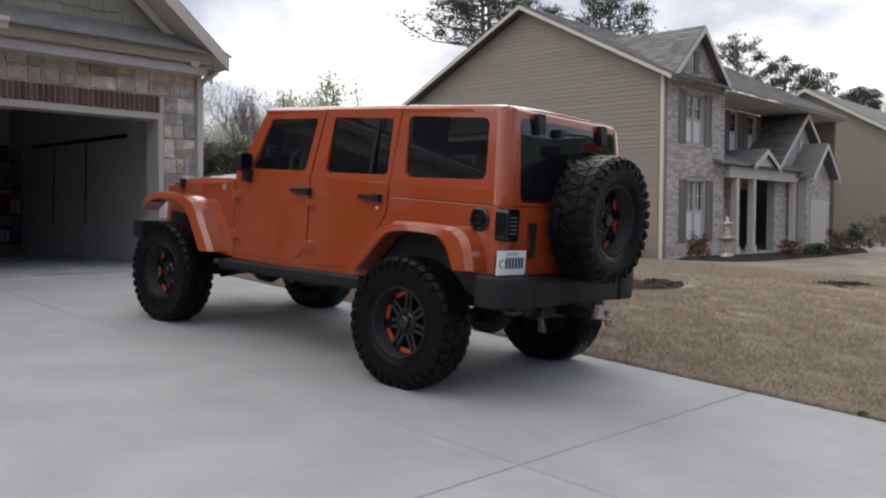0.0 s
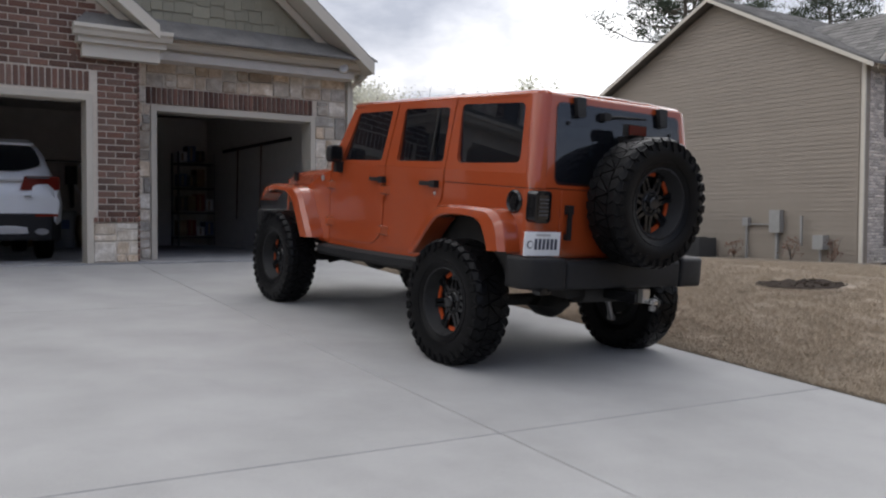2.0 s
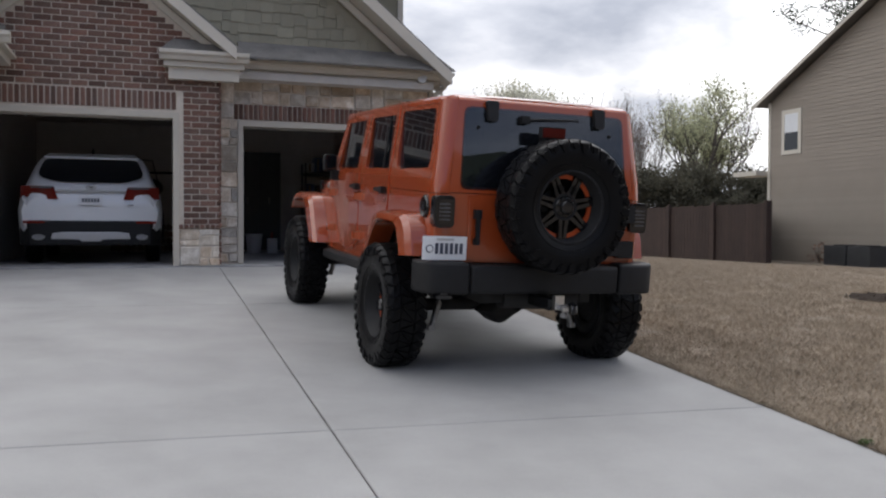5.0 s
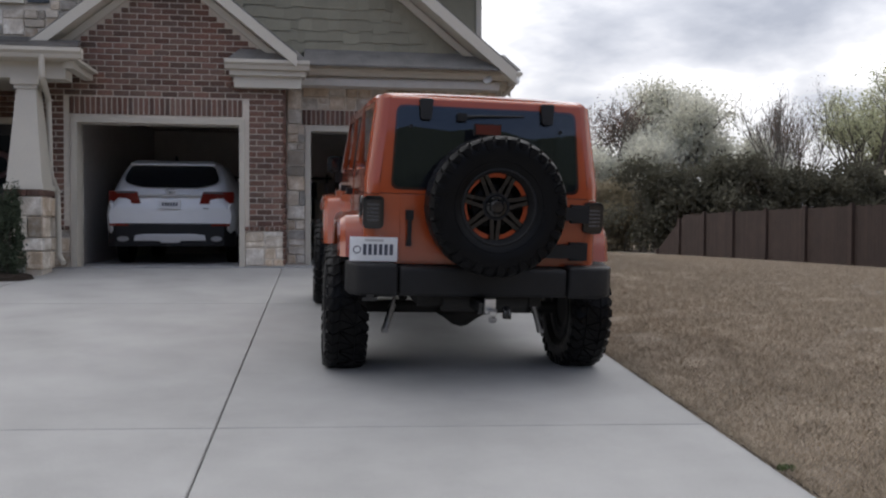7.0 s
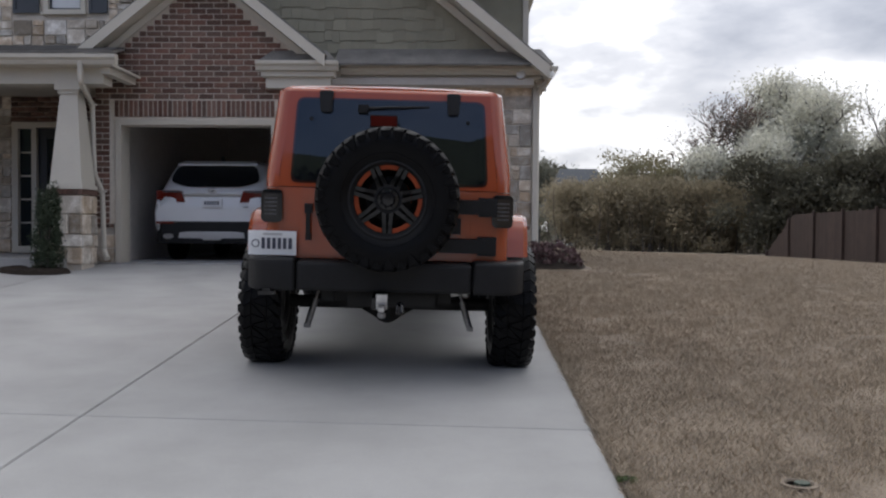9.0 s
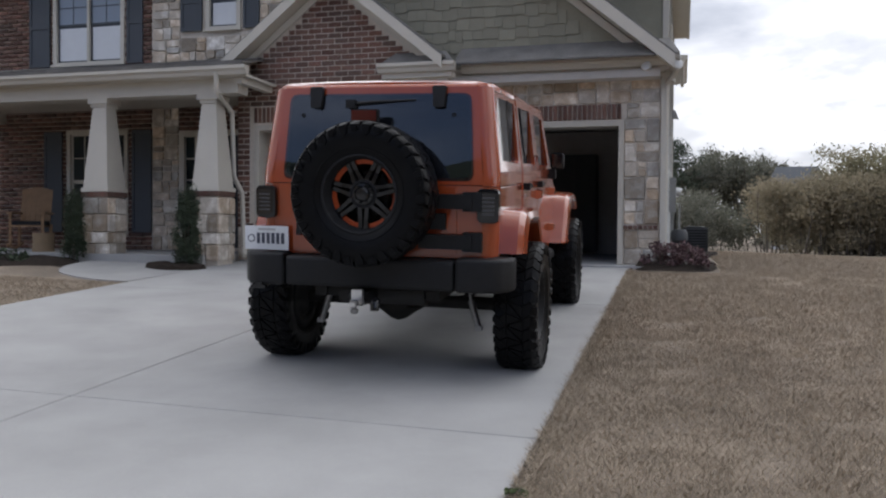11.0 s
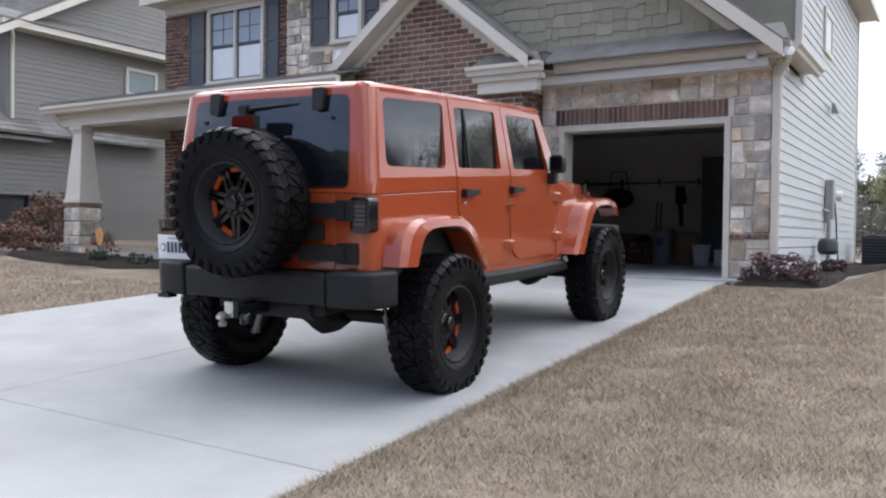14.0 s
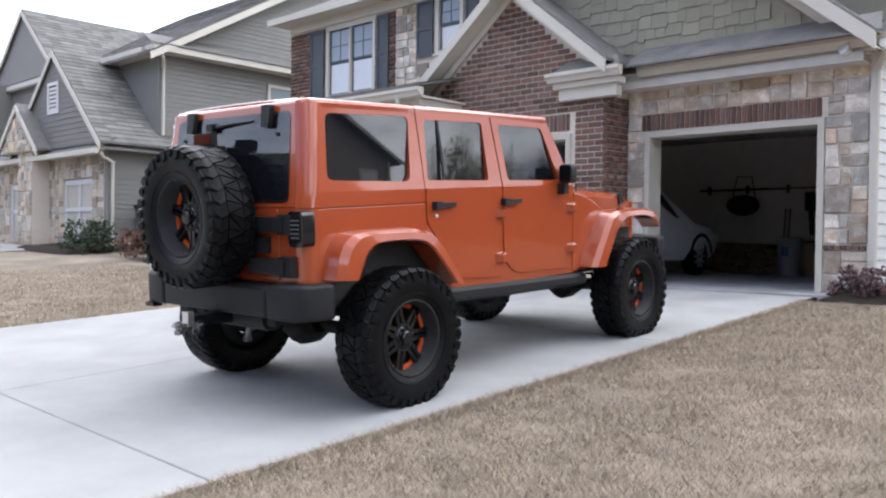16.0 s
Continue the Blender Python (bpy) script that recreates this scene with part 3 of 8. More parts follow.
# upper storey box
part("wall_upper_front", wall_x(rect(-8.89, -2.995, -0.25, 5.22), 1.515, 1.75,
     [rect(-7.60, -6.175, 3.53, 4.88), rect(-4.405, -3.835, 4.02, 4.95), rect(-4.92, -3.72, 0.14, 2.14), rect(-7.3, -6.1, 0.45, 2.2)]), MORTAR, house)
part("wall_upper_right_front", boxes((-2.99, 3.36, 2.20, 2.40, 2.7, 5.22)), SHAKE, house)
part("wall_side", wall_y([(0.82, -0.3), (9.3, -0.3), (9.3, 5.22), (2.21, 5.22), (2.21, 2.778), (0.82, 2.778)], 3.27, 3.385,
     [rect(4.32, 5.12, 3.62, 4.2)]), SIDING, house)
for b in ((3.35, 3.415, 0.50, 0.62, -0.2, 2.78), (3.32, 3.415, 2.17, 2.29, 2.90, 5.18), (3.32, 3.415, 9.22, 9.32, -0.3, 5.18)):
    part("corner_board", boxes(b), TRIM, house)
part("wall_rear", boxes((-8.89, 3.265, 9.15, 9.3, -0.3, 5.22)), SIDING, house)
part("wall_left", boxes((-8.89, -8.69, 1.76, 9.14, -0.3, 5.22)), SIDING, house)
bm = bmesh.new()
for a, b, c, d in (((-9.2, 1.1, 5.24), (3.74, 1.1, 5.24), (-0.1, 5.4, 7.5), (-5.2, 5.4, 7.5)), ((3.74, 9.7, 5.24), (-9.2, 9.7, 5.24), (-5.2, 5.4, 7.5), (-0.1, 5.4, 7.5)),
                   ((3.74, 1.1, 5.24), (3.74, 9.7, 5.24), (-0.1, 5.4, 7.5), (-0.1, 5.41, 7.5)), ((-9.2, 9.7, 5.24), (-9.2, 1.1, 5.24), (-5.2, 5.41, 7.5), (-5.2, 5.4, 7.5))):
    slab4(bm, a, b, c, d, (0, 0, 0.03))
part("main_roof", bm, SHINGLE, house)
for b in ((-9.15, 3.71, 1.12, 1.51, 5.18, 5.22), (3.386, 3.71, 1.512, 9.68, 5.18, 5.22), (-9.15, -8.90, 1.512, 9.68, 5.18, 5.22)):
    part("main_soffit", boxes(b), TRIM, house)
for b in ((-9.2, 3.75, 1.07, 1.118, 5.16, 5.29), (3.712, 3.76, 1.12, 9.7, 5.16, 5.29)):
    part("fascia", boxes(b), TRIM, house)
part("frieze_upper", boxes((-8.89, -2.995, 1.46, 1.512, 5.0, 5.175)), TRIM, house)


def sash_window(name, x0, x1, z0, z1, y, double=False, parent=None, pane=PANE, blind=True, dark=False):
    """A double-hung window in a wall that faces -y: frame, two sashes, bars in the upper one, blind behind."""
    w = sub_part(name, "white framed sash window with bars in the upper sash", parent)
    f = 0.055
    halves = [(x0, (x0 + x1) / 2), ((x0 + x1) / 2, x1)] if double else [(x0, x1)]
    part("window_frame", wall_x(rect(x0 - f, x1 + f, z0 - f, z1 + f), y - 0.03, y + 0.05, [rect(a + 0.02, b - 0.02, z0, z1) for a, b in halves]), TRIM, w)
    part("window_sill", boxes((x0 - 0.08, x1 + 0.08, y - 0.07, y - 0.032, z0 - f - 0.03, z0 - f + 0.01)), TRIM, w)
    for a, b in halves:
        zm = (z0 + z1) / 2
        for k, (za, zb) in enumerate(((z0, zm), (zm, z1))):
            yy = y + 0.035 - 0.012 * k
            s = wall_x(rect(a + 0.02, b - 0.02, za, zb), yy, yy + 0.02, [rect(a + 0.055, b - 0.055, za + 0.035, zb - 0.03)])
            sash = part("sash", s, SHUTTER if dark else TRIM, w)
            part("pane", boxes((a + 0.05, b - 0.05, yy + 0.008, yy + 0.012, za + 0.03, zb - 0.025)), pane, w)
            if k:
                xm = (a + b) / 2
                part("glazing_bar", boxes((xm - 0.009, xm + 0.009, yy + 0.001, yy + 0.007, za + 0.03, zb - 0.03),
                                          (a + 0.05, b - 0.05, yy + 0.001, yy + 0.007, (za + zb) / 2 - 0.009, (za + zb) / 2 + 0.009)), SHUTTER if dark else TRIM, w)
        if blind:
            part("blind", boxes((a + 0.06, b - 0.06, y + 0.0362, y + 0.0385, z0 + 0.04, zm - 0.04)), BLIND, w)
    return w


def shutter(x0, x1, z0, z1, y, mat=SHUTTER, parent=None):
    s = thing("shutter", "slatted painted window shutter", "shutter")
    part("stile", wall_x(rect(x0, x1, z0, z1), y - 0.035, y, [rect(x0 + 0.045, x1 - 0.045, z0 + 0.06, (z0 + z1) / 2 - 0.03), rect(x0 + 0.045, x1 - 0.045, (z0 + z1) / 2 + 0.03, z1 - 0.06)]), mat, s)
    part("slat_field", boxes((x0 + 0.046, x1 - 0.046, y - 0.02, y - 0.003, z0 + 0.061, (z0 + z1) / 2 - 0.031), (x0 + 0.046, x1 - 0.046, y - 0.02, y - 0.003, (z0 + z1) / 2 + 0.031, z1 - 0.061)), mat, s)
    return s


sash_window("window_1", -7.60, -6.175, 3.53, 4.88, 1.50, True, house, PANE_BLIND, dark=True)
sash_window("window_2", -4.405, -3.835, 4.02, 4.95, 1.50, False, house, PANE_BLIND, dark=True)
sash_window("window_3", -7.3, -6.1, 0.45, 2.2, 1.50, True, house, blind=False)
for a, b, z0, z1 in ((-8.17, -7.72, 3.46, 4.94), (-6.06, -5.73, 3.46, 4.94), (-4.95, -4.53, 3.96, 5.0), (-3.72, -3.42, 3.96, 5.0), (-7.85, -7.45, 0.4, 2.25), (-5.95, -5.55, 0.4, 2.25)):
    shutter(a, b, z0, z1, 1.495)
# side window
w = sub_part("window_4", "narrow white window in the side wall", house)
part("window_frame", wall_y(rect(4.27, 5.17, 3.55, 4.27), 3.375, 3.435, [rect(4.35, 5.09, 3.63, 4.19)]), TRIM, w)
part("pane", boxes((3.408, 3.412, 4.33, 5.11, 3.6, 4.22)), BLIND, w)

# front door with sidelight and transom
fd = sub_part("front_door", "dark panelled entry door with glass and pale sidelight", house)
part("door_frame", wall_x(rect(-4.985, -3.66, 0.10, 2.20), 1.47, 1.60, [rect(-4.885, -4.665, 0.2, 2.1), rect(-4.585, -3.745, 0.14, 2.12)]), TRIM, fd)
part("door_leaf", wall_x(rect(-4.581, -3.749, 0.14, 2.115), 1.54, 1.585, [rect(-4.445, -3.885, 0.95, 1.95)]), PORCH_DARK, fd)
part("door_glass", boxes((-4.445, -3.885, 1.56, 1.566, 0.95, 1.95)), PANE, fd)
part("sidelight_glass", boxes((-4.885, -4.665, 1.55, 1.556, 0.2, 2.1)), PANE, fd)
part("sidelight_bar", boxes(*[(-4.885, -4.665, 1.535, 1.549, 0.2 + 0.38 * k - 0.012, 0.2 + 0.38 * k + 0.012) for k in range(1, 5)]), TRIM, fd)
bm = bmesh.new()
disc_stack(bm, [(0.025, 0), (0.03, 0.02), (0.03, 0.05), (0.012, 0.06)], 12, pose(-4.50, 1.54, 1.05, 90, 0, 0))
part("door_handle", bm, STEEL, fd)
bm = bmesh.new()
tube(bm, [(-4.165 + .17 * math.cos(a * .3927), 1.52, 1.50 + .17 * math.sin(a * .3927)) for a in range(17)], .045, 8)
part("door_wreath", bm, HEATHER, fd, "dark dried wreath on the door")

# porch
porch = thing("porch", "covered front porch with tapered cream columns", "porch", kind="structure")
part("porch_floor", boxes((-9.0, -3.0, -1.0, 1.47, -0.3, 0.085)), CONCRETE, porch, bevel=0.01)
part("porch_beam", boxes((-9.0, -2.52, -0.86, -0.56, 2.43, 2.638)), TRIM, porch, bevel=0.008)
part("porch_beam_end", boxes((-9.0, -8.72, -0.555, 1.5, 2.43, 2.638)), TRIM, porch)
part("porch_ceiling", boxes((-8.7, -2.995, -0.55, 1.45, 2.62, 2.66)), TRIM, porch)
part("porch_soffit", boxes((-9.15, -2.33, -1.04, -0.02, 2.64, 2.675)), TRIM, porch)
gutter(-9.2, -2.26, -1.14, 2.650, porch)
part("porch_cornice", boxes((-2.518, -2.40, -0.95, -0.02, 2.55, 2.638)), TRIM, porch, bevel=0.01)
bm = bmesh.new()
slab4(bm, (-9.2, -1.12, 2.785), (-2.30, -1.12, 2.785), (-2.9, 1.50, 3.40), (-8.75, 1.50, 3.42), (0, 0, 0.035))
part("porch_roof", bm, SHINGLE, porch)


def porch_column(cx, cy):
    c = thing("porch_column", "tapered cream column on a stone pier", "column", group="porch columns")
    bm = bmesh.new()
    for (z0, w0), (z1, w1) in (((1.08, .216), (2.30, .118)),):
        v0 = [bm.verts.new((cx + a * w0, cy + b * w0, z0)) for a, b in ((-1, -1), (1, -1), (1, 1), (-1, 1))]
        v1 = [bm.verts.new((cx + a * w1, cy + b * w1, z1)) for a, b in ((-1, -1), (1, -1), (1, 1), (-1, 1))]
        for i in range(4):
            bm.faces.new((v0[i], v0[(i + 1) % 4], v1[(i + 1) % 4], v1[i]))
        bm.faces.new(v0[::-1])
        bm.faces.new(v1)
    part("shaft", bm, TRIM, c, bevel=0.008)
    part("plinth", boxes((cx - .240, cx + .240, cy - .240, cy + .240, 1.02, 1.079)), TRIM, c, bevel=0.006)
    part("capital", boxes((cx - .140, cx + .140, cy - .140, cy + .140, 2.301, 2.35), (cx - .170, cx + .170, cy - .170, cy + .170, 2.35, 2.429)), TRIM, c, bevel=0.01)
    part("pier_core", boxes((cx - .206, cx + .206, cy - .206, cy + .206, -0.1, 0.94)), MORTAR, c)
    for i in range(7):
        x = cx - .238 + .476 * i / 7
        part("cap_brick", boxes((x + .004, x + .476 / 7 - .004, cy - .238, cy + .238, 0.942, 1.018)), BRICK, c)
    rs = random.Random(int(cx * 10))
    z = 0.0
    for h in (0.24, 0.17, 0.27, 0.25):
        for side in range(4):
            cut = rs.uniform(-.11, .11)
            for a, b in ((-.226, cut), (cut, .226)):
                bm = bmesh.new()
                d = rs.uniform(0.0, 0.02)
                box(bm, a + .006, b - .006, -.230 - d, -.196, z + .006, z + h - .006)
                bmesh.ops.bevel(bm, geom=bm.edges[:], offset=0.012, segments=1, affect="EDGES")
                bmesh.ops.transform(bm, matrix=pose(cx, cy, 0, 0, 0, 90 * side), verts=bm.verts)
                part("stone", bm, STONE, c)
        z += h
    return c


for cx in (-3.01, -4.88, -8.53):
    porch_column(cx, -0.70)


def downspout(pts, parent=None, label="cream downspout with elbows"):
    d = thing("downspout", label, "downspout")
    bm = bmesh.new()
    tube(bm, round3(pts, 0.06), 0.038, 8)
    part("pipe", bm, TRIM, d, smooth=0.8)
    for p in pts[2:-1:2]:
        part("strap", boxes((p[0] - .05, p[0] + .05, p[1] - .045, p[1] + .05, p[2] - .012, p[2] + .012)), TRIM, d)
    return d


def round3(pts, r, n=3):
    out = [Vector(pts[0])]
    for a, b, c in zip(pts, pts[1:], pts[2:]):
        a, b, c = Vector(a), Vector(b), Vector(c)
        s, e = b + (a - b).normalized() * r, b + (c - b).normalized() * r
        for j in range(n + 1):
            t = j / n
            out.append((1 - t) ** 2 * s + 2 * t * (1 - t) * b + t * t * e)
    out.append(Vector(pts[-1]))
    return out


downspout([(3.56, 0.28, 2.80), (3.56, 0.33, 2.70), (3.42, 0.53, 2.56), (3.41, 0.54, 1.4), (3.41, 0.54, 0.12), (3.41, 0.42, 0.05)])
downspout([(-2.74, -1.08, 2.69), (-2.74, -1.06, 2.42), (-2.86, -0.42, 2.22), (-2.86, -0.36, 1.25), (-2.83, -0.16, 1.02), (-2.83, -0.10, 0.16), (-2.74, -0.22, 0.06)])

downspout([(-8.97, -1.02, 2.66), (-8.98, -0.90, 2.50), (-8.80, -0.62, 2.30), (-8.78, -0.44, 1.2), (-8.78, -0.44, 0.12)])


def flood_lamp(x, y, z, tilt):
    l = thing("flood_lamp", "twin white bell flood lamp under the eave", "lamp")
    for dx in (-0.165, 0.165):
        bm = bmesh.new()
        disc_stack(bm, [(0.03, 0), (0.04, 0.05), (0.062, 0.10), (0.068, 0.16), (0.06, 0.165)], 16, pose(x + dx, y, z, 75, 0, 20 * (1 if dx > 0 else -1)))
        part("lamp_head", bm, LAMP_GLASS, l, smooth=0.6)
    part("mount", boxes((x - .05, x + .05, y - .02, y + .08, z - .04, z + .06)), TRIM, l, bevel=0.01)


flood_lamp(3.36, 0.36, 2.73, 0)


# ---- houses next door ----
def lap_boards(wall_poly_at, x, y0, y1, z0, z1, step, side, mat, parent):
    """Lap siding on a wall that faces along x: one board per course, cut to the gable by wall_poly_at(z) -> (ya, yb)."""
    z = z0
    while z < z1 - 0.02:
        zt = min(z + step, z1)
        (a0, b0), (a1, b1) = wall_poly_at(z), wall_poly_at(zt)
        if b0 - a0 > 0.1:
            a1, b1 = (a1, b1) if b1 - a1 > 0.02 else ((a0 + b0) / 2 - .01, (a0 + b0) / 2 + .01)
            bm = bmesh.new()
            lo, hi = x + side * 0.018, x + side * 0.005
            v = [bm.verts.new(p) for p in ((lo, a0, z), (lo, b0, z), (hi, b1, zt), (hi, a1, zt))]
            w = [bm.verts.new(p) for p in ((x, a0, z), (x, b0, z), (x, b1, zt), (x, a1, zt))]
            bm.faces.new(v)
            for i in range(4):
                bm.faces.new((v[i], v[(i + 1) % 4], w[(i + 1) % 4], w[i]))
            part("board", bm, mat, parent)
        z = zt


def pitched(parent, cx, half, z_eave, slope, y0, y1, name="roof", trim=TRIM, board=0.16, fascia=True):
    """A gable roof with ridge along y and rake boards at y0."""
    apex = z_eave + half * slope
    bm = bmesh.new()
    for s in (1, -1):
        slab4(bm, (cx + s * half, y0, z_eave), (cx, y0, apex), (cx, y1, apex), (cx + s * half, y1, z_eave), (0, 0, 0.04))
    part(name, bm, SHINGLE, parent)
    for s in (1, -1):
        bm = bmesh.new()
        a, b = Vector((cx + s * half, y0, z_eave)), Vector((cx, y0, apex))
        dn = Vector((0, 0, -board))
        slab4(bm, a, b, b + dn, a + dn, (0, -0.03, 0))
        part("rake_board", bm, trim, parent)


def pitched_x(parent, cy, half, z_eave, slope, x0, x1, face, trim=TRIM, board=0.18):
    """A gable roof with ridge along x and rake boards at the end face."""
    apex = z_eave + half * slope
    bm = bmesh.new()
    for s in (1, -1):
        slab4(bm, (x0, cy + s * half, z_eave), (x0, cy, apex), (x1, cy, apex), (x1, cy + s * half, z_eave), (0, 0, 0.04))
    part("roof", bm, SHINGLE, parent)
    for s in (1, -1):
        bm = bmesh.new()
        a, b = Vector((face, cy + s * half, z_eave)), Vector((face, cy, apex))
        dn = Vector((0, 0, -board))
        slab4(bm, a, b, b + dn, a + dn, (0.03 if face == x1 else -0.03, 0, 0))
        part("rake_board", bm, trim, parent)


# east neighbour
n1 = thing("neighbour_house", "taupe sided two-storey house with whitewashed brick front", "house", pose(0, 0.05, 0.22))
NB = -0.95
part("wall", wall_y([(1.33, NB), (10.9, NB), (10.9, 4.40), (6.1, 6.85), (1.33, 4.40)], 18.47, 18.7, [rect(9.5, 10.2, 2.75, 4.0)]), SIDING_N1, n1)
part("back_wall", boxes((18.7, 33.0, 10.7, 10.9, NB, 4.4)), SIDING_N1, n1)
part("end_wall", boxes((32.8, 33.0, 1.4, 10.7, NB, 4.4)), SIDING_N1, n1)
pitched_x(n1, 6.1, 5.2, 4.30, 0.515, 18.10, 33.2, 18.10, board=0.11)
for b in ((18.44, 18.49, 1.31, 1.41, -0.8, 4.4), (18.44, 18.49, 10.8, 10.92, -0.8, 4.4)):
    part("corner_board", boxes(b), TRIM, n1)
part("front_wall", wall_x([(18.7, NB), (22.4, NB), (22.4, 4.3), (20.38, 5.85), (18.7, 4.3)], 1.345, 1.6, [rect(19.85, 20.95, 2.62, 4.02), rect(19.95, 21.1, -0.25, 1.5)]), PALE_MORTAR, n1)
pitched(n1, 20.38, 1.87, 4.36, 0.86, 1.05, 5.0, "front_gable_roof")
part("middle_wall", wall_x(rect(22.4, 28.0, NB, 4.2), 2.6, 2.8, [rect(25.55, 26.25, 2.75, 4.1), rect(27.1, 27.8, 2.75, 4.1)]), PALE_MORTAR, n1)
for a in ((19.85, 20.95, 2.62, 4.02, 1.40, True), (19.95, 21.1, -0.25, 1.5, 1.40, True), (25.55, 26.25, 2.75, 4.1, 2.64, False), (27.1, 27.8, 2.75, 4.1, 2.64, False)):
    sash_window("window", *a[:5], a[5], n1)
for a, b, z0, z1, y in ((19.35, 19.78, 2.55, 4.1, 1.34), (21.02, 21.45, 2.55, 4.1, 1.34), (19.45, 19.88, -.3, 1.55, 1.34), (21.17, 21.6, -.3, 1.55, 1.34), (25.12, 25.48, 2.7, 4.15, 2.575), (26.32, 26.64, 2.7, 4.15, 2.575), (26.70, 27.03, 2.7, 4.15, 2.575), (27.87, 28.2, 2.7, 4.15, 2.575)):
    shutter(a, b, z0 + .22, z1 + .22, y + .05, SHUTTER_TAN)
part("gable_vent", boxes((20.27, 20.53, 1.29, 1.344, 4.70, 5.30)), SHUTTER_TAN, n1)
# its porch and garage wing
pitched(n1, 29.25, 2.6, 2.24, 0.78, 1.2, 7.0, "wing_roof")
part("wing_wall", wall_x([(26.9, NB), (31.6, NB), (31.6, 2.25), (29.25, 4.08), (26.9, 2.25)], 1.5, 1.75), PALE_MORTAR, n1)
part("wing_vent", boxes((29.1, 29.4, 1.45, 1.499, 2.7, 3.3)), TRIM, n1)
pitched(n1, 29.45, 1.42, 1.86, 0.89, 0.55, 5.0, "small_gable_roof")
part("small_gable_wall", wall_x([(28.3, NB), (30.75, NB), (30.75, 1.86), (29.5, 2.95), (28.3, 1.86)], 0.9, 1.2), PALE_MORTAR, n1)
part("garage_leaf", boxes((28.65, 30.35, 0.84, 0.899, -0.75, 1.08)), TRIM, n1, bevel=0.02)
bm = bmesh.new()
slab4(bm, (21.6, 1.0, 2.06), (29.0, 1.0, 2.06), (29.0, 2.58, 2.66), (21.6, 2.58, 2.66), (0, 0, 0.05))
part("porch_roof", bm, SHINGLE, n1)
part("porch_beam", boxes((22.45, 28.9, 1.15, 1.40, 1.69, 2.045)), TRIM, n1)
pitched(n1, 24.8, 1.1, 2.10, 0.52, 0.9, 2.5, "entry_gable")
part("entry_gable_face", wall_x([(23.85, 2.05), (25.75, 2.05), (24.8, 2.56)], 1.0, 1.08), TRIM, n1)
for cx in (23.15, 24.45, 28.05):
    part("porch_post", boxes((cx - .10, cx + .10, 1.18, 1.38, -0.72, 1.689), (cx - .14, cx + .14, 1.14, 1.42, -0.72, -0.5)), TRIM, n1, bevel=0.01)
part("soffit", boxes((22.3, 33.0, 0.96, 2.79, 4.262, 4.298)), TRIM, n1)
part("porch_floor", boxes((22.42, 29.0, 1.0, 2.59, NB, -0.72)), CONCRETE, n1)
part("entry_door", boxes((26.2, 27.2, 2.55, 2.598, -0.7, 1.4)), PORCH_DARK, n1)
# side details
w = sub_part("window", "white framed sash window high in the siding", n1)
part("window_frame", wall_y(rect(9.42, 10.28, 2.67, 4.08), 18.43, 18.52, [rect(9.55, 10.15, 2.8, 3.95)]), TRIM, w)
part("pane", boxes((18.438, 18.441, 9.5, 10.2, 3.36, 4.0)), BLIND, w)
part("pane", boxes((18.441, 18.444, 9.5, 10.2, 2.75, 3.36)), PANE, w)
part("lower_eave", boxes((18.0, 18.9, 10.92, 12.1, 2.05, 2.2)), TRIM, n1, bevel=0.02)
for y in (7.17, 6.30):
    ac = thing("condenser_unit", "dark grey air conditioner condenser by the siding", "air conditioner", group="condensers")
    part("casing", boxes((17.62, 18.37, y - .40, y + .40, -0.62, 0.06)), DARK_UNIT, ac, bevel=0.02)
    bm = bmesh.new()
    disc_stack(bm, [(0.30, 0), (0.30, 0.02), (0.26, 0.03)], 20, pose(17.99, y, 0.06))
    part("fan_grille", bm, BLACK_PLASTIC, ac)
    for k in range(6):
        part("louvre", boxes((17.605, 17.619, y - .37, y + .37, -0.55 + k * 0.1, -0.51 + k * 0.1)), DARK_UNIT, ac)


def utility(name, label, dims, mat=GREY_BOX, extra=()):
    u = thing(name, label, "utility box")
    part("cabinet", boxes(dims), mat, u, bevel=0.015)
    for e in extra:
        part("conduit", boxes(e), mat, u)
    return u


utility("electric_meter", "grey electric meter box with conduit on siding", (18.25, 18.44, 3.66, 4.0, 0.25, 0.88), extra=((18.33, 18.4, 3.78, 3.85, -0.6, 0.249),))
utility("junction_box", "small grey junction box with conduit on siding", (18.3, 18.44, 4.74, 4.93, 0.43, 0.67), extra=((18.36, 18.41, 4.81, 4.86, -0.6, 0.429), (18.37, 18.41, 4.0, 4.72, 0.46, 0.50)))
utility("gas_meter", "grey gas meter low on siding", (18.15, 18.42, 2.28, 2.58, -0.18, 0.20), extra=((18.28, 18.33, 2.42, 2.47, -0.6, -0.181), (18.3, 18.35, 3.0, 3.06, -0.1, 0.72)))

# third house to the east
n3 = thing("far_house", "olive tan house beyond the neighbour", "house")
part("wall", wall_y([(-1.6, -2.2), (11.8, -2.2), (11.8, 3.02), (5.1, 6.84), (-1.6, 3.02)], 40.0, 40.3), SIDING_N3, n3)
part("front_wall", boxes((40.3, 52.0, -1.6, -1.3, -2.2, 3.02)), SIDING_N3, n3)
pitched_x(n3, 5.1, 7.2, 2.83, 0.57, 39.6, 52.0, 39.6)
part("window_frame", boxes((39.93, 39.998, 6.0, 7.2, 0.9, 2.4)), TRIM, n3)

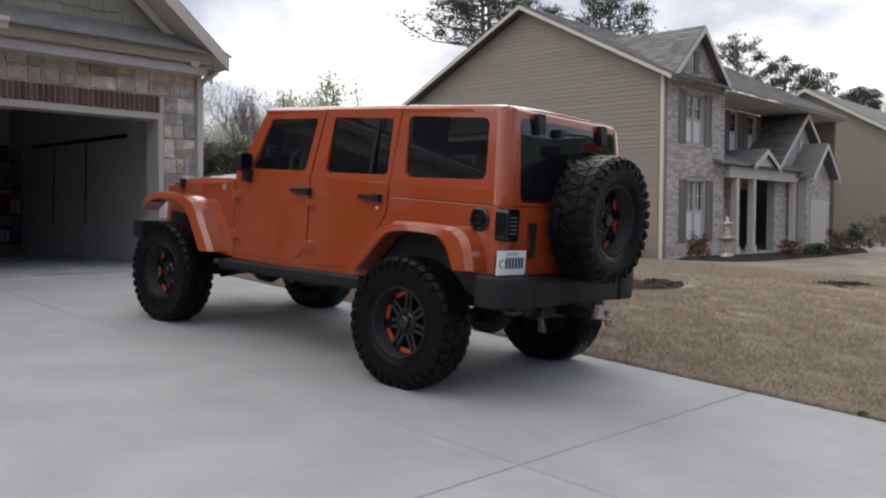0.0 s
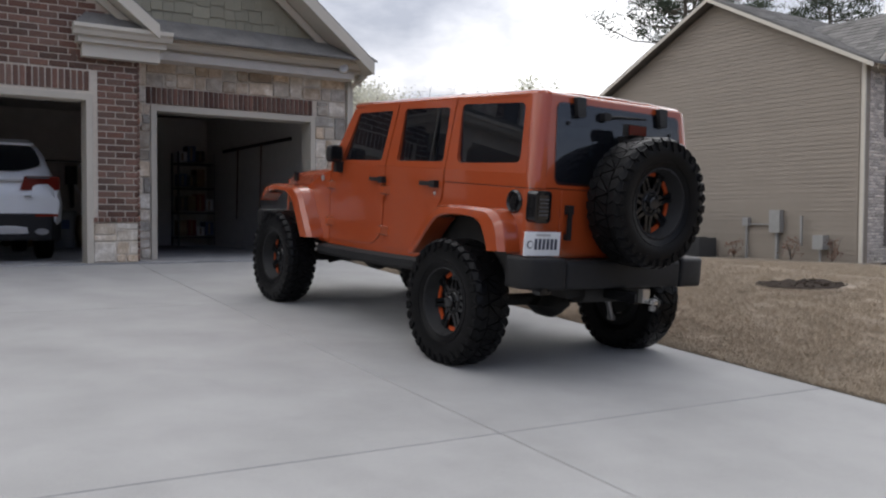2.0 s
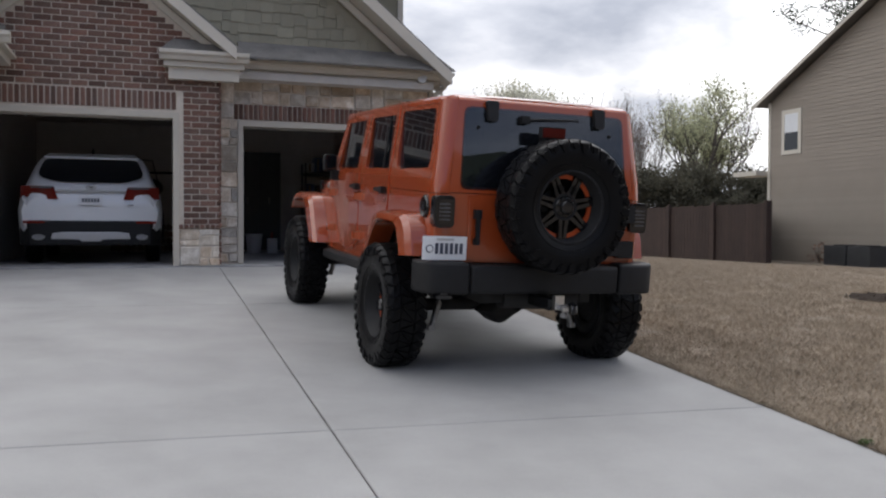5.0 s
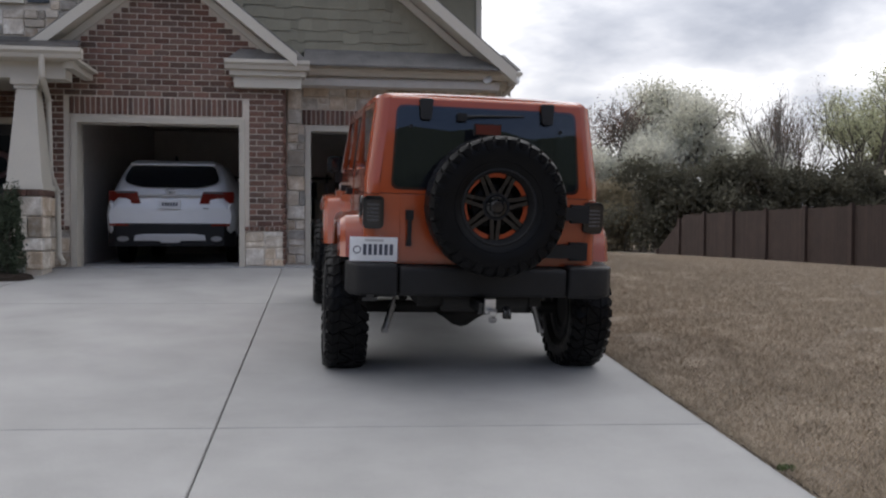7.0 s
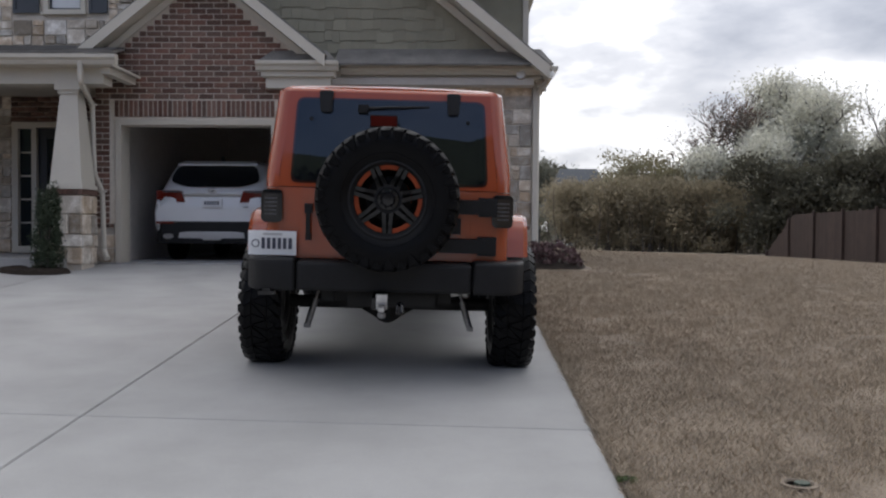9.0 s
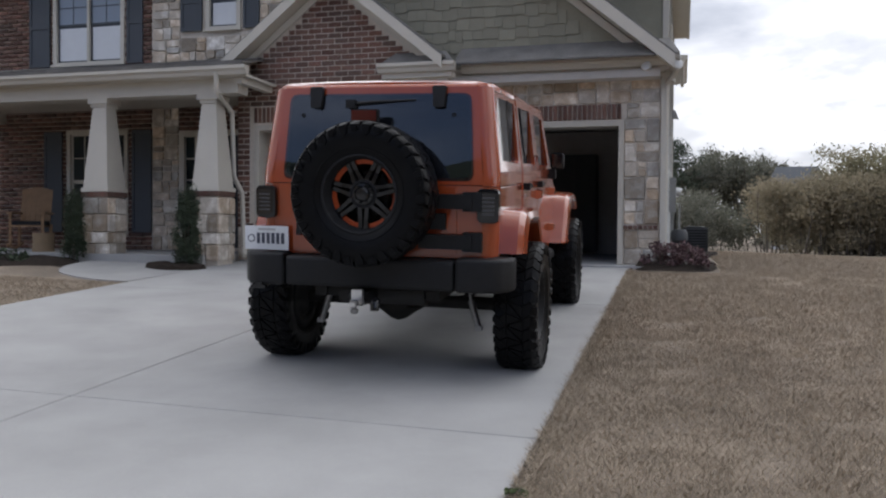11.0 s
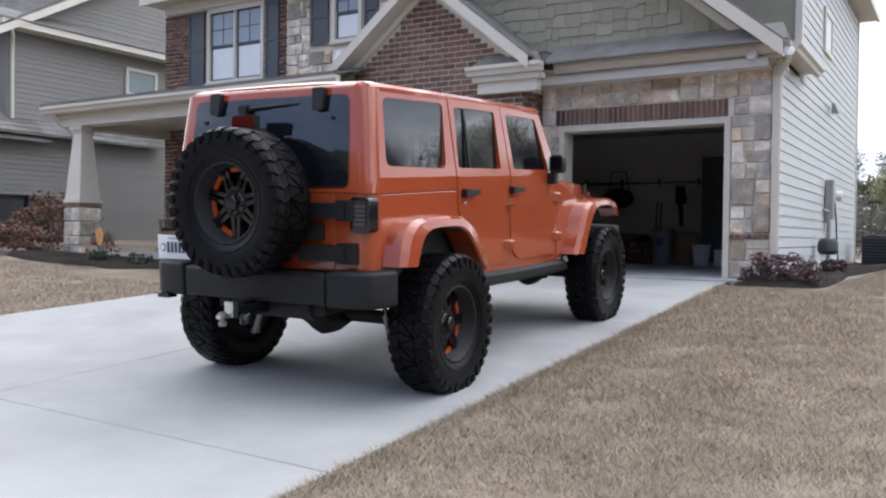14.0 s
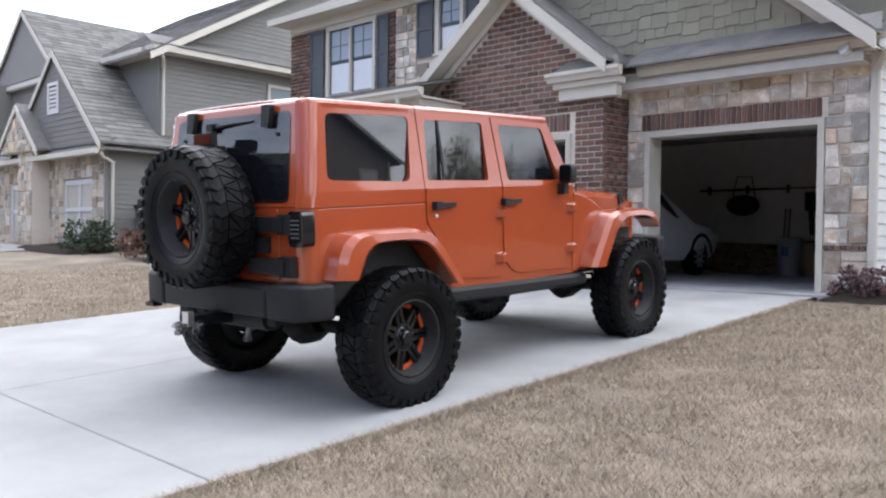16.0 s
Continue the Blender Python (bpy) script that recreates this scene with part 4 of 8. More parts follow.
# west neighbour
n2 = thing("neighbour_house", "greige sided house with stone garage gables", "house")
part("wall", wall_y([(-0.6, -0.3), (13.0, -0.3), (13.0, 5.12), (6.8, 8.62), (0.66, 5.12), (0.66, 2.7), (-0.6, 2.7)], -13.4, -13.22), SIDING_N2, n2)
part("upper_front", boxes((-22.0, -13.4, 0.66, 0.85, 2.5, 5.2)), SIDING_N2, n2)
part("back_wall", boxes((-22.0, -13.4, 12.8, 13.0, -0.3, 5.2)), SIDING_N2, n2)
part("end_wall", boxes((-22.2, -22.0, -0.4, 13.0, -0.3, 5.2)), SIDING_N2, n2)
part("garage_front", wall_x([(-20.4, -0.3), (-13.4, -0.3), (-13.4, 2.7), (-20.4, 2.7)], -0.6, -0.4,
     [rect(-15.70, -14.0, -0.1, 1.97), rect(-19.37, -17.57, -0.1, 1.97)]), MORTAR, n2)
pitched(n2, -15.65, 2.79, 2.70, 0.905, -0.95, 5.0, "garage_gable_roof")
pitched(n2, -21.1, 5.2, 3.08, 0.84, 0.3, 4.6, "upper_gable_roof")
part("garage_gable_face", wall_x([(-18.40, 2.72), (-12.90, 2.72), (-15.65, 5.20)], -0.88, -0.80), SIDING_N2, n2)
part("upper_gable_face", wall_x([(-26.2, 3.1), (-16.0, 3.1), (-21.1, 7.38)], 0.37, 0.45), SIDING_N2, n2)
part("small_gable_face", wall_x([(-18.58, 2.72), (-15.82, 2.72), (-17.2, 3.94)], -1.20, -0.89), MORTAR, n2)
part("stone_pier", boxes((-17.45, -16.55, -1.06, -0.60, -0.3, 2.72)), MORTAR, n2)
pitched(n2, -17.2, 1.42, 2.70, 0.89, -1.25, 0.5, "small_gable_roof")
bm = bmesh.new()
slab4(bm, (-20.6, -1.0, 2.56), (-12.9, -1.0, 2.56), (-12.9, -0.55, 2.85), (-20.6, -0.55, 2.85), (0, 0, 0.04))
slab4(bm, (-12.9, -1.0, 2.56), (-12.9, 1.6, 2.56), (-14.4, 0.66, 4.0), (-14.4, 0.66, 4.01), (0, 0, 0.04))
part("garage_eave_roof", bm, SHINGLE, n2)
part("garage_gutter", boxes((-20.6, -12.88, -1.08, -0.98, 2.46, 2.58)), TRIM, n2, bevel=0.02)
bm = bmesh.new()
for k in range(17):
    z = 2.76 + k * .135
    for cx, half, y in ((-15.65, (5.17 - z) / .905 - .13, -.881), (-21.1, (7.33 - z - .36) / .84 - .2, .369)):
        z_ = z if y < 0 else z + .36
        if half > .15:
            box(bm, cx - half, cx + half, y - .014, y, z_, z_ + .02)
part("lap_run", bm, SIDING_N2, n2)["kind"] = "stuff"
gv = part("gable_vent", wall_x(rect(-16.00, -15.34, 3.62, 4.42), -0.92, -0.881, [rect(-15.92, -15.42, 3.70, 4.34)]), WHITE_PLASTIC, n2, "white louvred gable vent")
for k in range(6):
    part("louvre", boxes((-15.92, -15.42, -0.905, -0.881, 3.71 + k * .105, 3.765 + k * .105)), WHITE_PLASTIC, gv)
for x0, x1 in ((-15.70, -14.0), (-19.37, -17.57)):
    gl = part("garage_leaf", boxes((x0 + .02, x1 - .02, -0.52, -0.47, -0.05, 1.93)), DOOR_TRIM, n2, "pale carriage style garage door")
    xm = (x0 + x1) / 2
    part("leaf_trim", boxes((x0, x1, -0.56, -0.521, 1.82, 1.95), (x0, x1, -0.56, -0.521, -0.05, 0.08), (x0, x0 + .1, -0.56, -0.521, .08, 1.82), (x1 - .1, x1, -0.56, -0.521, .08, 1.82),
                           (xm - .06, xm + .06, -0.56, -0.521, .08, 1.82), (x0 + .1, xm - .06, -0.56, -0.521, 1.15, 1.25), (xm + .06, x1 - .1, -0.56, -0.521, 1.15, 1.25)), WHITE_PLASTIC, n2)
pitched_x(n2, 6.8, 6.6, 4.98, 0.572, -22.4, -12.75, -12.75)
part("eave_band", boxes((-13.2, -12.75, 0.3, 13.3, 5.06, 5.2), (-22.3, -13.2, 0.2, 0.65, 5.02, 5.16)), TRIM, n2, bevel=0.02)
bm = bmesh.new()
slab4(bm, (-12.72, 0.2, 5.21), (-12.72, 13.3, 5.21), (-13.2, 13.3, 5.5), (-13.2, 0.2, 5.5), (0, 0, 0.03))
part("pent_roof", bm, SHINGLE, n2)
w = sub_part("window", "cream framed window in the siding", n2)
part("window_frame", wall_y(rect(3.86, 4.86, 4.04, 4.76), -13.21, -13.15, [rect(3.94, 4.78, 4.12, 4.68)]), TRIM, w)
part("pane", boxes((-13.190, -13.185, 3.9, 4.82, 4.08, 4.72)), WINDOW_GREY, w)
downspout([(-12.8, 0.5, 5.05), (-12.85, 0.6, 4.9), (-13.12, 0.75, 4.75), (-13.12, 0.75, 3.9), (-13.12, 0.75, 3.05)])
downspout([(-12.95, -0.9, 2.5), (-12.98, -0.85, 2.4), (-13.12, -0.52, 2.3), (-13.12, -0.52, 1.2), (-13.12, -0.52, 0.15)])

# brown fence along the east boundary, then to the neighbour's back corner
fence = thing("fence", "brown stained privacy fence with posts", "fence")


def fence_run(p, q, n, slope=0.0):
    """Boards, posts and rails from p to q; the first slope metres climb from the ground to full height."""
    p, q = Vector(p), Vector(q)
    L = (q - p).length
    d = (q - p) / L
    ang = math.degrees(math.atan2(d.y, d.x))
    k = int(L / 0.145)
    for i in range(k):
        c = p + d * (L * (i + 0.5) / k)
        gz = ground_z(c.x, c.y)
        bm = bmesh.new()
        rise = min(1.0, 0.12 + 0.88 * (c - p).length / slope) if slope else 1.0
        box(bm, -0.068, 0.068, -0.01, 0.01, gz - 0.05, gz + 1.56 * rise + 0.012 * ((i * 7) % 3), pose(c.x, c.y, 0, 0, 0, ang))
        part("fence_board", bm, FENCE, fence)
    for i in range(n + 1):
        c = p + d * (L * i / n)
        gz = ground_z(c.x, c.y)
        bm = bmesh.new()
        rise = min(1.0, 0.12 + 0.88 * (c - p).length / slope) if slope else 1.0
        box(bm, -0.05, 0.05, -0.09, -0.011, gz - 0.1, gz + 1.65 * rise, pose(c.x, c.y, 0, 0, 0, ang))
        part("fence_post", bm, FENCE, fence, bevel=0.006)
    for hz in (0.25, 1.35):
        bm = bmesh.new()
        a, b = p + d * slope * min(1.0, hz / 1.5), q
        slab4(bm, (a.x, a.y, ground_z(a.x, a.y) + hz), (b.x, b.y, ground_z(b.x, b.y) + hz), (b.x, b.y, ground_z(b.x, b.y) + hz + .09), (a.x, a.y, ground_z(a.x, a.y) + hz + .09), Vector((-d.y, d.x, 0)) * 0.05)
        part("fence_rail", bm, FENCE, fence)


fence_run((14.5, 21.6, 0), (14.5, 6.2, 0), 7, 2.6)
fence_run((14.55, 6.25, 0), (18.3, 11.0, 0), 3)


# ---- the lifted orange four-door off-roader ----
JEEP = pose(1.737, -6.046, -0.065, 4.43, 1.21, 2.12) @ pose(0, 0, -0.463)
jeep = thing("off_road_car", "lifted orange four-door off-roader on black mud tyres", "car", JEEP)
KINK = 1.42
AXLE_R, AXLE_F, HUB_R, HUB_F = -0.045, 2.86, 0.492, 0.484


def half_width(z):
    return 0.79 - 0.020 * max(0, 1.1 - z) if z <= KINK else 0.79 - 0.125 * (z - KINK)


def side_panel(name, outline, s, parent=jeep, mat=ORANGE, off=0.0, thick=0.03, holes=(), bevel=0.006, label=""):
    bm = plate2d(outline, (-s * thick, 0, 0), lambda u, v: (s * (half_width(v) + off), u, v), holes)
    return part(name, bm, mat, parent, label, bevel=bevel)


def back_y(z):
    return -0.715 + (0.125 * (z - 1.335) if z > 1.335 else 0.0)


def loft(sections, closed=True, caps=True):
    """Skin over sections with equal numbers of points."""
    bm = bmesh.new()
    rows = [[bm.verts.new(p) for p in s] for s in sections]
    n = len(rows[0])
    for a, b in zip(rows, rows[1:]):
        for i in range(n if closed else n - 1):
            bm.faces.new((a[i], a[(i + 1) % n], b[(i + 1) % n], b[i]))
    if caps and closed:
        bm.faces.new(rows[0][::-1])
        bm.faces.new(rows[-1])
    return bm


def spline(pts, n=4):
    """Smooth curve through the points."""
    p = [Vector(q) for q in pts]
    p = [p[0] * 2 - p[1]] + p + [p[-1] * 2 - p[-2]]
    out = []
    for a, b, c, d in zip(p, p[1:], p[2:], p[3:]):
        for k in range(n):
            t = k / n
            out.append((b * 2 + (c - a) * t + (a * 2 - b * 5 + c * 4 - d) * t * t + (b * 3 - a - c * 3 + d) * t ** 3) / 2)
    return [tuple(v) for v in out] + [tuple(p[-2])]


def steepen(ob, s, top, k=0.06):
    """Side glass stands a little steeper than the painted frames round it."""
    for v in ob.data.vertices:
        v.co.x -= s * k * (top - v.co.z)


# dark inner tub so that gaps show no daylight
part("inner_tub", boxes((-0.72, 0.72, -0.64, 2.1, 0.76, 1.40)), UNDER, jeep)
for s in (1, -1):
    quarter = [(-0.62, 0.88), (-0.47, 0.88), (-0.40, 1.04), (-0.28, 1.12), (0.18, 1.12), (0.34, 1.02), (0.452, 0.80), (0.468, 0.80),
               (0.398, 1.09), (0.312, 1.19), (0.304, 1.325), (-0.62, 1.325)]
    side_panel("quarter_panel", quarter, s)
    side_panel("top_sill", [(-0.62, 1.330), (0.300, 1.330), (0.300, KINK), (-0.62, KINK)], s, bevel=0)
    top_q = [(-0.62, KINK), (0.300, KINK), (0.278, 1.945), (-0.545, 1.945)]
    qwin = round_poly([(-0.538, 1.489), (0.168, 1.470), (0.212, 1.896), (-0.498, 1.889)], 0.05)
    side_panel("hardtop_side", top_q, s, holes=[qwin], bevel=0)
    steepen(side_panel("quarter_window", round_poly([(-0.548, 1.480), (0.178, 1.460), (0.222, 1.905), (-0.508, 1.898)], 0.05), s, mat=CAR_GLASS, off=-0.015, thick=0.01, bevel=0), s, 1.70)
    # rounded rear corners of tub and top
    for z0, z1, name in ((0.88, 1.325, "rear_corner"), (1.330, 1.945, "hardtop_corner")):
        secs = []
        for z in ((z0, z1) if z1 < 1.4 else (z0, KINK, z1)):
            hw, yb, r = half_width(z), back_y(z), 0.095
            ring = [(s * (hw - r + r * math.cos(radians(a))), yb + r - r * math.sin(radians(a)), z) for a in range(0, 91, 15)]
            secs.append(ring + [(s * (hw - r), yb + 0.03 + r * 0.2, z), (s * (hw - 0.03), yb + r, z)])
        part(name, loft(secs), ORANGE, jeep, smooth=0.6)
    # doors
    rd = side_panel("rear_door", round_poly([(0.490, 0.795), (1.132, 0.752), (1.132, KINK), (0.308, KINK), (0.318, 1.19), (0.408, 1.09)], [.05, .05, 0, 0, .04, .06]), s, off=0.004)
    side_panel("door_frame", [(0.302, KINK), (1.132, KINK), (1.066, 1.925), (0.286, 1.938)], s, rd,
               holes=[round_poly([(0.335, 1.476), (0.984, 1.464), (0.968, 1.880), (0.352, 1.878)], 0.03)], off=0.004, bevel=0)
    steepen(side_panel("door_window", round_poly([(0.325, 1.466), (0.994, 1.454), (0.977, 1.889), (0.342, 1.887)], 0.03), s, rd, CAR_GLASS, off=-0.015, thick=0.01, bevel=0), s, 1.69)
    side_panel("window_bar", [(0.50, 1.455), (0.522, 1.455), (0.505, 1.892), (0.485, 1.892)], s, rd, BLACK_PLASTIC, off=0.002, thick=0.012, bevel=0)
    fr = side_panel("front_door", round_poly([(1.300, 0.762), (2.050, 0.735), (2.085, KINK), (1.146, KINK), (1.146, 1.0), (1.175, 0.85)], [.08, .06, 0, 0, .05, .12]), s, off=0.004)
    side_panel("door_frame", [(1.146, KINK), (2.072, KINK), (1.800, 1.900), (1.080, 1.925)], s, fr,
               holes=[round_poly([(1.214, 1.463), (1.885, 1.452), (1.705, 1.860), (1.154, 1.872)], 0.03)], off=0.004, bevel=0)
    steepen(side_panel("door_window", round_poly([(1.204, 1.454), (1.895, 1.443), (1.713, 1.869), (1.144, 1.881)], 0.03), s, fr, CAR_GLASS, off=-0.015, thick=0.01, bevel=0), s, 1.67)
    for d, y in ((rd, 0.372), (fr, 1.125)):
        bm = boxes((s * 0.803, s * 0.832, y + .03, y + 0.20, 1.290, 1.322), (s * 0.79, s * 0.838, y - .01, y + 0.05, 1.280, 1.332), (s * 0.79, s * 0.803, y + 0.15, y + 0.19, 1.29, 1.32))
        part("door_handle", bm, BLACK_PLASTIC, d, "black door handle", bevel=0.013, seg=3)
        bm = bmesh.new()
        disc_stack(bm, [(0.012, 0), (0.012, 0.012), (0.006, 0.014)], 10, pose(s * 0.79, y + 0.03, 1.235, 0, 90 * s, 0))
        part("lock", bm, STEEL, d)
    for d, y in ((rd, 1.075), (fr, 2.01)):
        for z in (1.225, 0.895):
            part("hinge", loft([[(s * .79, y - .03, z - .035), (s * .79, y + .07, z - .045), (s * .79, y + .07, z + .045), (s * .79, y - .03, z + .035)],
                                [(s * .835, y + .01, z - .025), (s * .84, y + .055, z - .03), (s * .84, y + .055, z + .03), (s * .835, y + .01, z + .025)]]), ORANGE, d, bevel=0.006)
    side_panel("cowl_side", [(2.078, 0.70), (2.26, 0.70), (2.50, 1.08), (2.60, 1.16), (2.52, 1.205), (2.30, 1.305), (2.097, 1.35)], s)
    side_panel("body_side", [(0.46, 0.715), (2.10, 0.69), (2.09, 1.345), (2.085, 1.41), (0.33, 1.41), (0.40, 1.2), (0.46, 0.9)], s, off=-0.007, bevel=0)
    # fender flares
    for outer, inner in ((((-.59, .92), (-.55, 1.085), (-.48, 1.168), (-.36, 1.197), (.08, 1.192), (.24, 1.155), (.37, 1.055), (.475, .90), (.555, .765)),
                          ((-.435, .905), (-.395, 1.00), (-.335, 1.085), (-.23, 1.122), (.04, 1.118), (.17, 1.083), (.275, .985), (.36, .88), (.44, .785))),
                         (((2.19, .73), (2.31, .93), (2.43, 1.12), (2.51, 1.180), (2.66, 1.205), (3.00, 1.208), (3.19, 1.187), (3.275, 1.140), (3.305, 1.05)),
                          ((2.37, .72), (2.46, .87), (2.555, 1.02), (2.65, 1.10), (2.77, 1.137), (3.02, 1.137), (3.16, 1.11), (3.24, 1.06), (3.285, 1.02)))):
        secs = []
        for (yo, zo), (yi, zi) in zip(spline(outer), spline(inner)):
            zo, zi = zo - .024 * min(1, max(0, (zo - .80) / .2)), zi - .018 * min(1, max(0, (zi - .80) / .2))
            mid = ((yo * .72 + yi * .28), (zo * .72 + zi * .28))
            oy, oz = yo + (yo - yi) * .14, zo + (zo - zi) * .14
            secs.append([(s * .770, oy, oz), (s * .895, yo, zo), (s * .928, *mid), (s * .940, yi * .88 + yo * .12, zi * .88 + zo * .12), (s * .928, yi, zi), (s * .76, yi, zi)])
        part("fender_flare", loft(secs), ORANGE, jeep, "body-coloured fender flare", smooth=0.42)
    secs = [[(s * .70, y, z - .10), (s * .70, y, z), (s * .80, y, z), (s * .825, y, z - .025), (s * .825, y, z - .075), (s * .80, y, z - .10)] for y, z in ((.50, .735), (1.3, .705), (2.22, .68))]
    part("rocker_rail", loft(secs), BLACK_PLASTIC, jeep, bevel=0.008)
    # mirror
    mir = part("mirror", plate2d(rrect(.81, .93, 1.425, 1.575, .035, 4), (0, .08, 0), lambda u, v: (s * u, 1.85, v)), BLACK_PLASTIC, jeep, "black door mirror", bevel=0.022, seg=3, smooth=0.7)
    part("mirror_glass", boxes((s * .825, s * .915, 1.844, 1.849, 1.44, 1.56)), CAR_GLASS, mir)
    part("mirror_arm", boxes((s * .78, s * .86, 1.855, 1.915, 1.34, 1.43)), BLACK_PLASTIC, mir, bevel=0.012)

# seats and padded roll bar, seen through the tinted glass
for x in (-.37, .37):
    seat = part("front_seat", loft([[(x - w, y, z), (x - w, y + d, z), (x + w, y + d, z), (x + w, y, z)] for w, y, d, z in ((.25, 1.18, .60, 1.35), (.25, 1.12, .62, 1.41), (.24, 1.12, .13, 1.44), (.21, 1.02, .12, 1.66), (.17, .98, .10, 1.72))]), SEAT_CLOTH, jeep, bevel=.02)
    part("headrest", boxes((x - .12, x + .12, .94, 1.03, 1.74, 1.87)), SEAT_CLOTH, seat, bevel=.03, seg=3)
bench = part("rear_seat", boxes((-.56, .56, .16, .30, 1.40, 1.60)), SEAT_CLOTH, jeep, bevel=.04, seg=3)
for x in (-.36, .36):
    part("headrest", boxes((x - .13, x + .13, .12, .22, 1.61, 1.75)), SEAT_CLOTH, bench, bevel=.035, seg=3)
bm = bmesh.new()
for y in (.02, .98):
    tube(bm, [(-.62, y, 1.38), (-.60, y, 1.80), (-.53, y, 1.89), (.53, y, 1.89), (.60, y, 1.80), (.62, y, 1.38)], .045, 8)
for x in (-.54, .54):
    tube(bm, [(x, -.52, 1.40), (x, -.36, 1.80), (x, .02, 1.88), (x, 1.72, 1.86)], .042, 8)
part("roll_bar", bm, SEAT_CLOTH, jeep, "black padded roll bar", smooth=.8)

# roof, in a rear top and two lift-off front panels
for y0, y1 in ((-0.60, 0.277), (0.285, 1.80)):
    secs = []
    for y in (y0, y0 + 0.03, y0 + 0.09, y1 - 0.02, y1):
        lift = -0.012 if y == y0 and y0 < 0 else 0.0
        hw = half_width(1.945) + 0.006 - ((.08 if y == y0 else .03 if y < y0 + .05 else 0.0) if y0 < 0 else 0.0)
        prof = [(-hw, 1.925), (-hw, 1.948), (-hw + .018, 1.968), (-hw + .06, 1.980), (-.35, 1.990), (0, 1.993), (.35, 1.990), (hw - .06, 1.980), (hw - .018, 1.968), (hw, 1.948), (hw, 1.925)]
        drop = 0.018 * max(0, y - 1.4) / 0.4
        secs.append([(x, y, z + lift - drop) for x, z in prof])
    part("roof_panel", loft(secs), ORANGE, jeep, smooth=0.5)
part("roof_seam", boxes((-.69, .69, .2772, .2848, 1.93, 1.982)), BLACK_PLASTIC, jeep)

# back: top frame with its glass, tailgate
bw = lambda u, v: (u, back_y(v), v)
part("hardtop_back", plate2d([(-.70, 1.337), (.70, 1.337), (.635, 1.945), (-.635, 1.945)], (0, .03, 0), bw,
     [round_poly([(-.610, 1.378), (.622, 1.378), (.592, 1.893), (-.580, 1.893)], 0.05)]), ORANGE, jeep)
part("hardtop_edge", loft([[(x, back_y(1.945) + dy, z) for dy, z in ((0.0, 1.940), (0.008, 1.957), (0.03, 1.968), (0.07, 1.970), (.07, 1.93), (.03, 1.93))] for x in (-.63, -.5, .5, .63)]), ORANGE, jeep, smooth=0.7)
rg = part("rear_window", plate2d(round_poly([(-.625, 1.362), (.637, 1.362), (.605, 1.905), (-.593, 1.905)], 0.05), (0, .008, 0), lambda u, v: (u, back_y(v) - .004, v)), CAR_GLASS, jeep, "dark tinted lift-up glass")
for x in (-.405, .405):
    part("glass_hinge", plate2d(round_poly([(x - .035, 1.815), (x + .035, 1.815), (x + .045, 1.95), (x - .045, 1.95)], .015), (0, -.035, 0), lambda u, v: (u, back_y(v) - .0045, v)), BLACK_PLASTIC, rg, bevel=0.008)
for x in (-.50, .50):
    bm = bmesh.new()
    disc_stack(bm, [(0.012, 0), (0.012, .01)], 10, pose(x, back_y(1.77) - .004, 1.77, 90, 0, 0))
    part("glass_bolt", bm, BLACK_PLASTIC, rg)
bm = bmesh.new()
tube(bm, [(-.175, -.665, 1.838), (-.04, -.675, 1.850), (.25, -.66, 1.862)], 0.014, 6, 0.006)
box(bm, -.20, -.14, -.70, -.652, 1.815, 1.865)
part("wiper", bm, BLACK_PLASTIC, rg, "black rear wiper")
gate = part("tailgate", plate2d(round_poly([(-.560, .895), (.535, .895), (.535, 1.328), (-.560, 1.328)], .02), (0, .03, 0), lambda u, v: (u, back_y(v) - .006, v)), ORANGE, jeep, bevel=0.006)
part("back_panel", boxes((-.70, .70, -.712, -.69, .88, 1.332)), ORANGE, jeep)
part("gate_handle", boxes((-.515, -.488, -.765, -.745, 1.02, 1.20), (-.525, -.478, -.764, -.7215, 1.17, 1.23), (-.518, -.485, -.764, -.7215, 1.00, 1.04)), BLACK_PLASTIC, gate, bevel=0.012)
for z in (1.235, .985):
    part("gate_hinge", boxes((.30, .64, -.775, -.722, z - .045, z + .045), (.58, .70, -.76, -.716, z - .06, z + .06)), BLACK_PLASTIC, gate, "black tailgate hinge", bevel=0.012)
part("spare_carrier", boxes((-.22, .33, -.80, -.722, 1.05, 1.25), (.28, .47, -.755, -.722, 1.06, 1.16)), BLACK_PLASTIC, gate, bevel=0.02)
bl = part("brake_light_stalk", boxes((-.115, .055, -.84, -.79, 1.720, 1.795), (-.065, .01, -.83, -.70, 1.685, 1.720), (-.065, .01, -.74, -.722, 1.30, 1.685)), BLACK_PLASTIC, gate, bevel=0.008)
part("brake_light", boxes((-.11, .05, -.852, -.841, 1.727, 1.788)), RED_DARK, bl, "red centre brake light", bevel=0.004)
# tail lights with slotted guards
for s in (1, -1):
    tl = part("tail_light", plate2d(rrect(.668, .802, 1.078, 1.288, .032, 5), (0, .092, 0), lambda u, v: (s * u, -.750, v + .028)), BLACK_METAL, jeep, "smoked tail light in a slotted guard", bevel=0.014, seg=3, smooth=0.7)
    part("lens", plate2d(rrect(.690, .782, 1.106, 1.262, .018, 4), (0, .004, 0), lambda u, v: (s * u, -.7545, v + .028)), SMOKED, tl)
    for k in range(5):
        part("guard_bar", boxes((s * .703, s * .760, -.760, -.7550, 1.156 + k * .025, 1.165 + k * .025), (s * .765, s * .776, -.760, -.7550, 1.156 + k * .025, 1.165 + k * .025)), LOUVRE, tl)
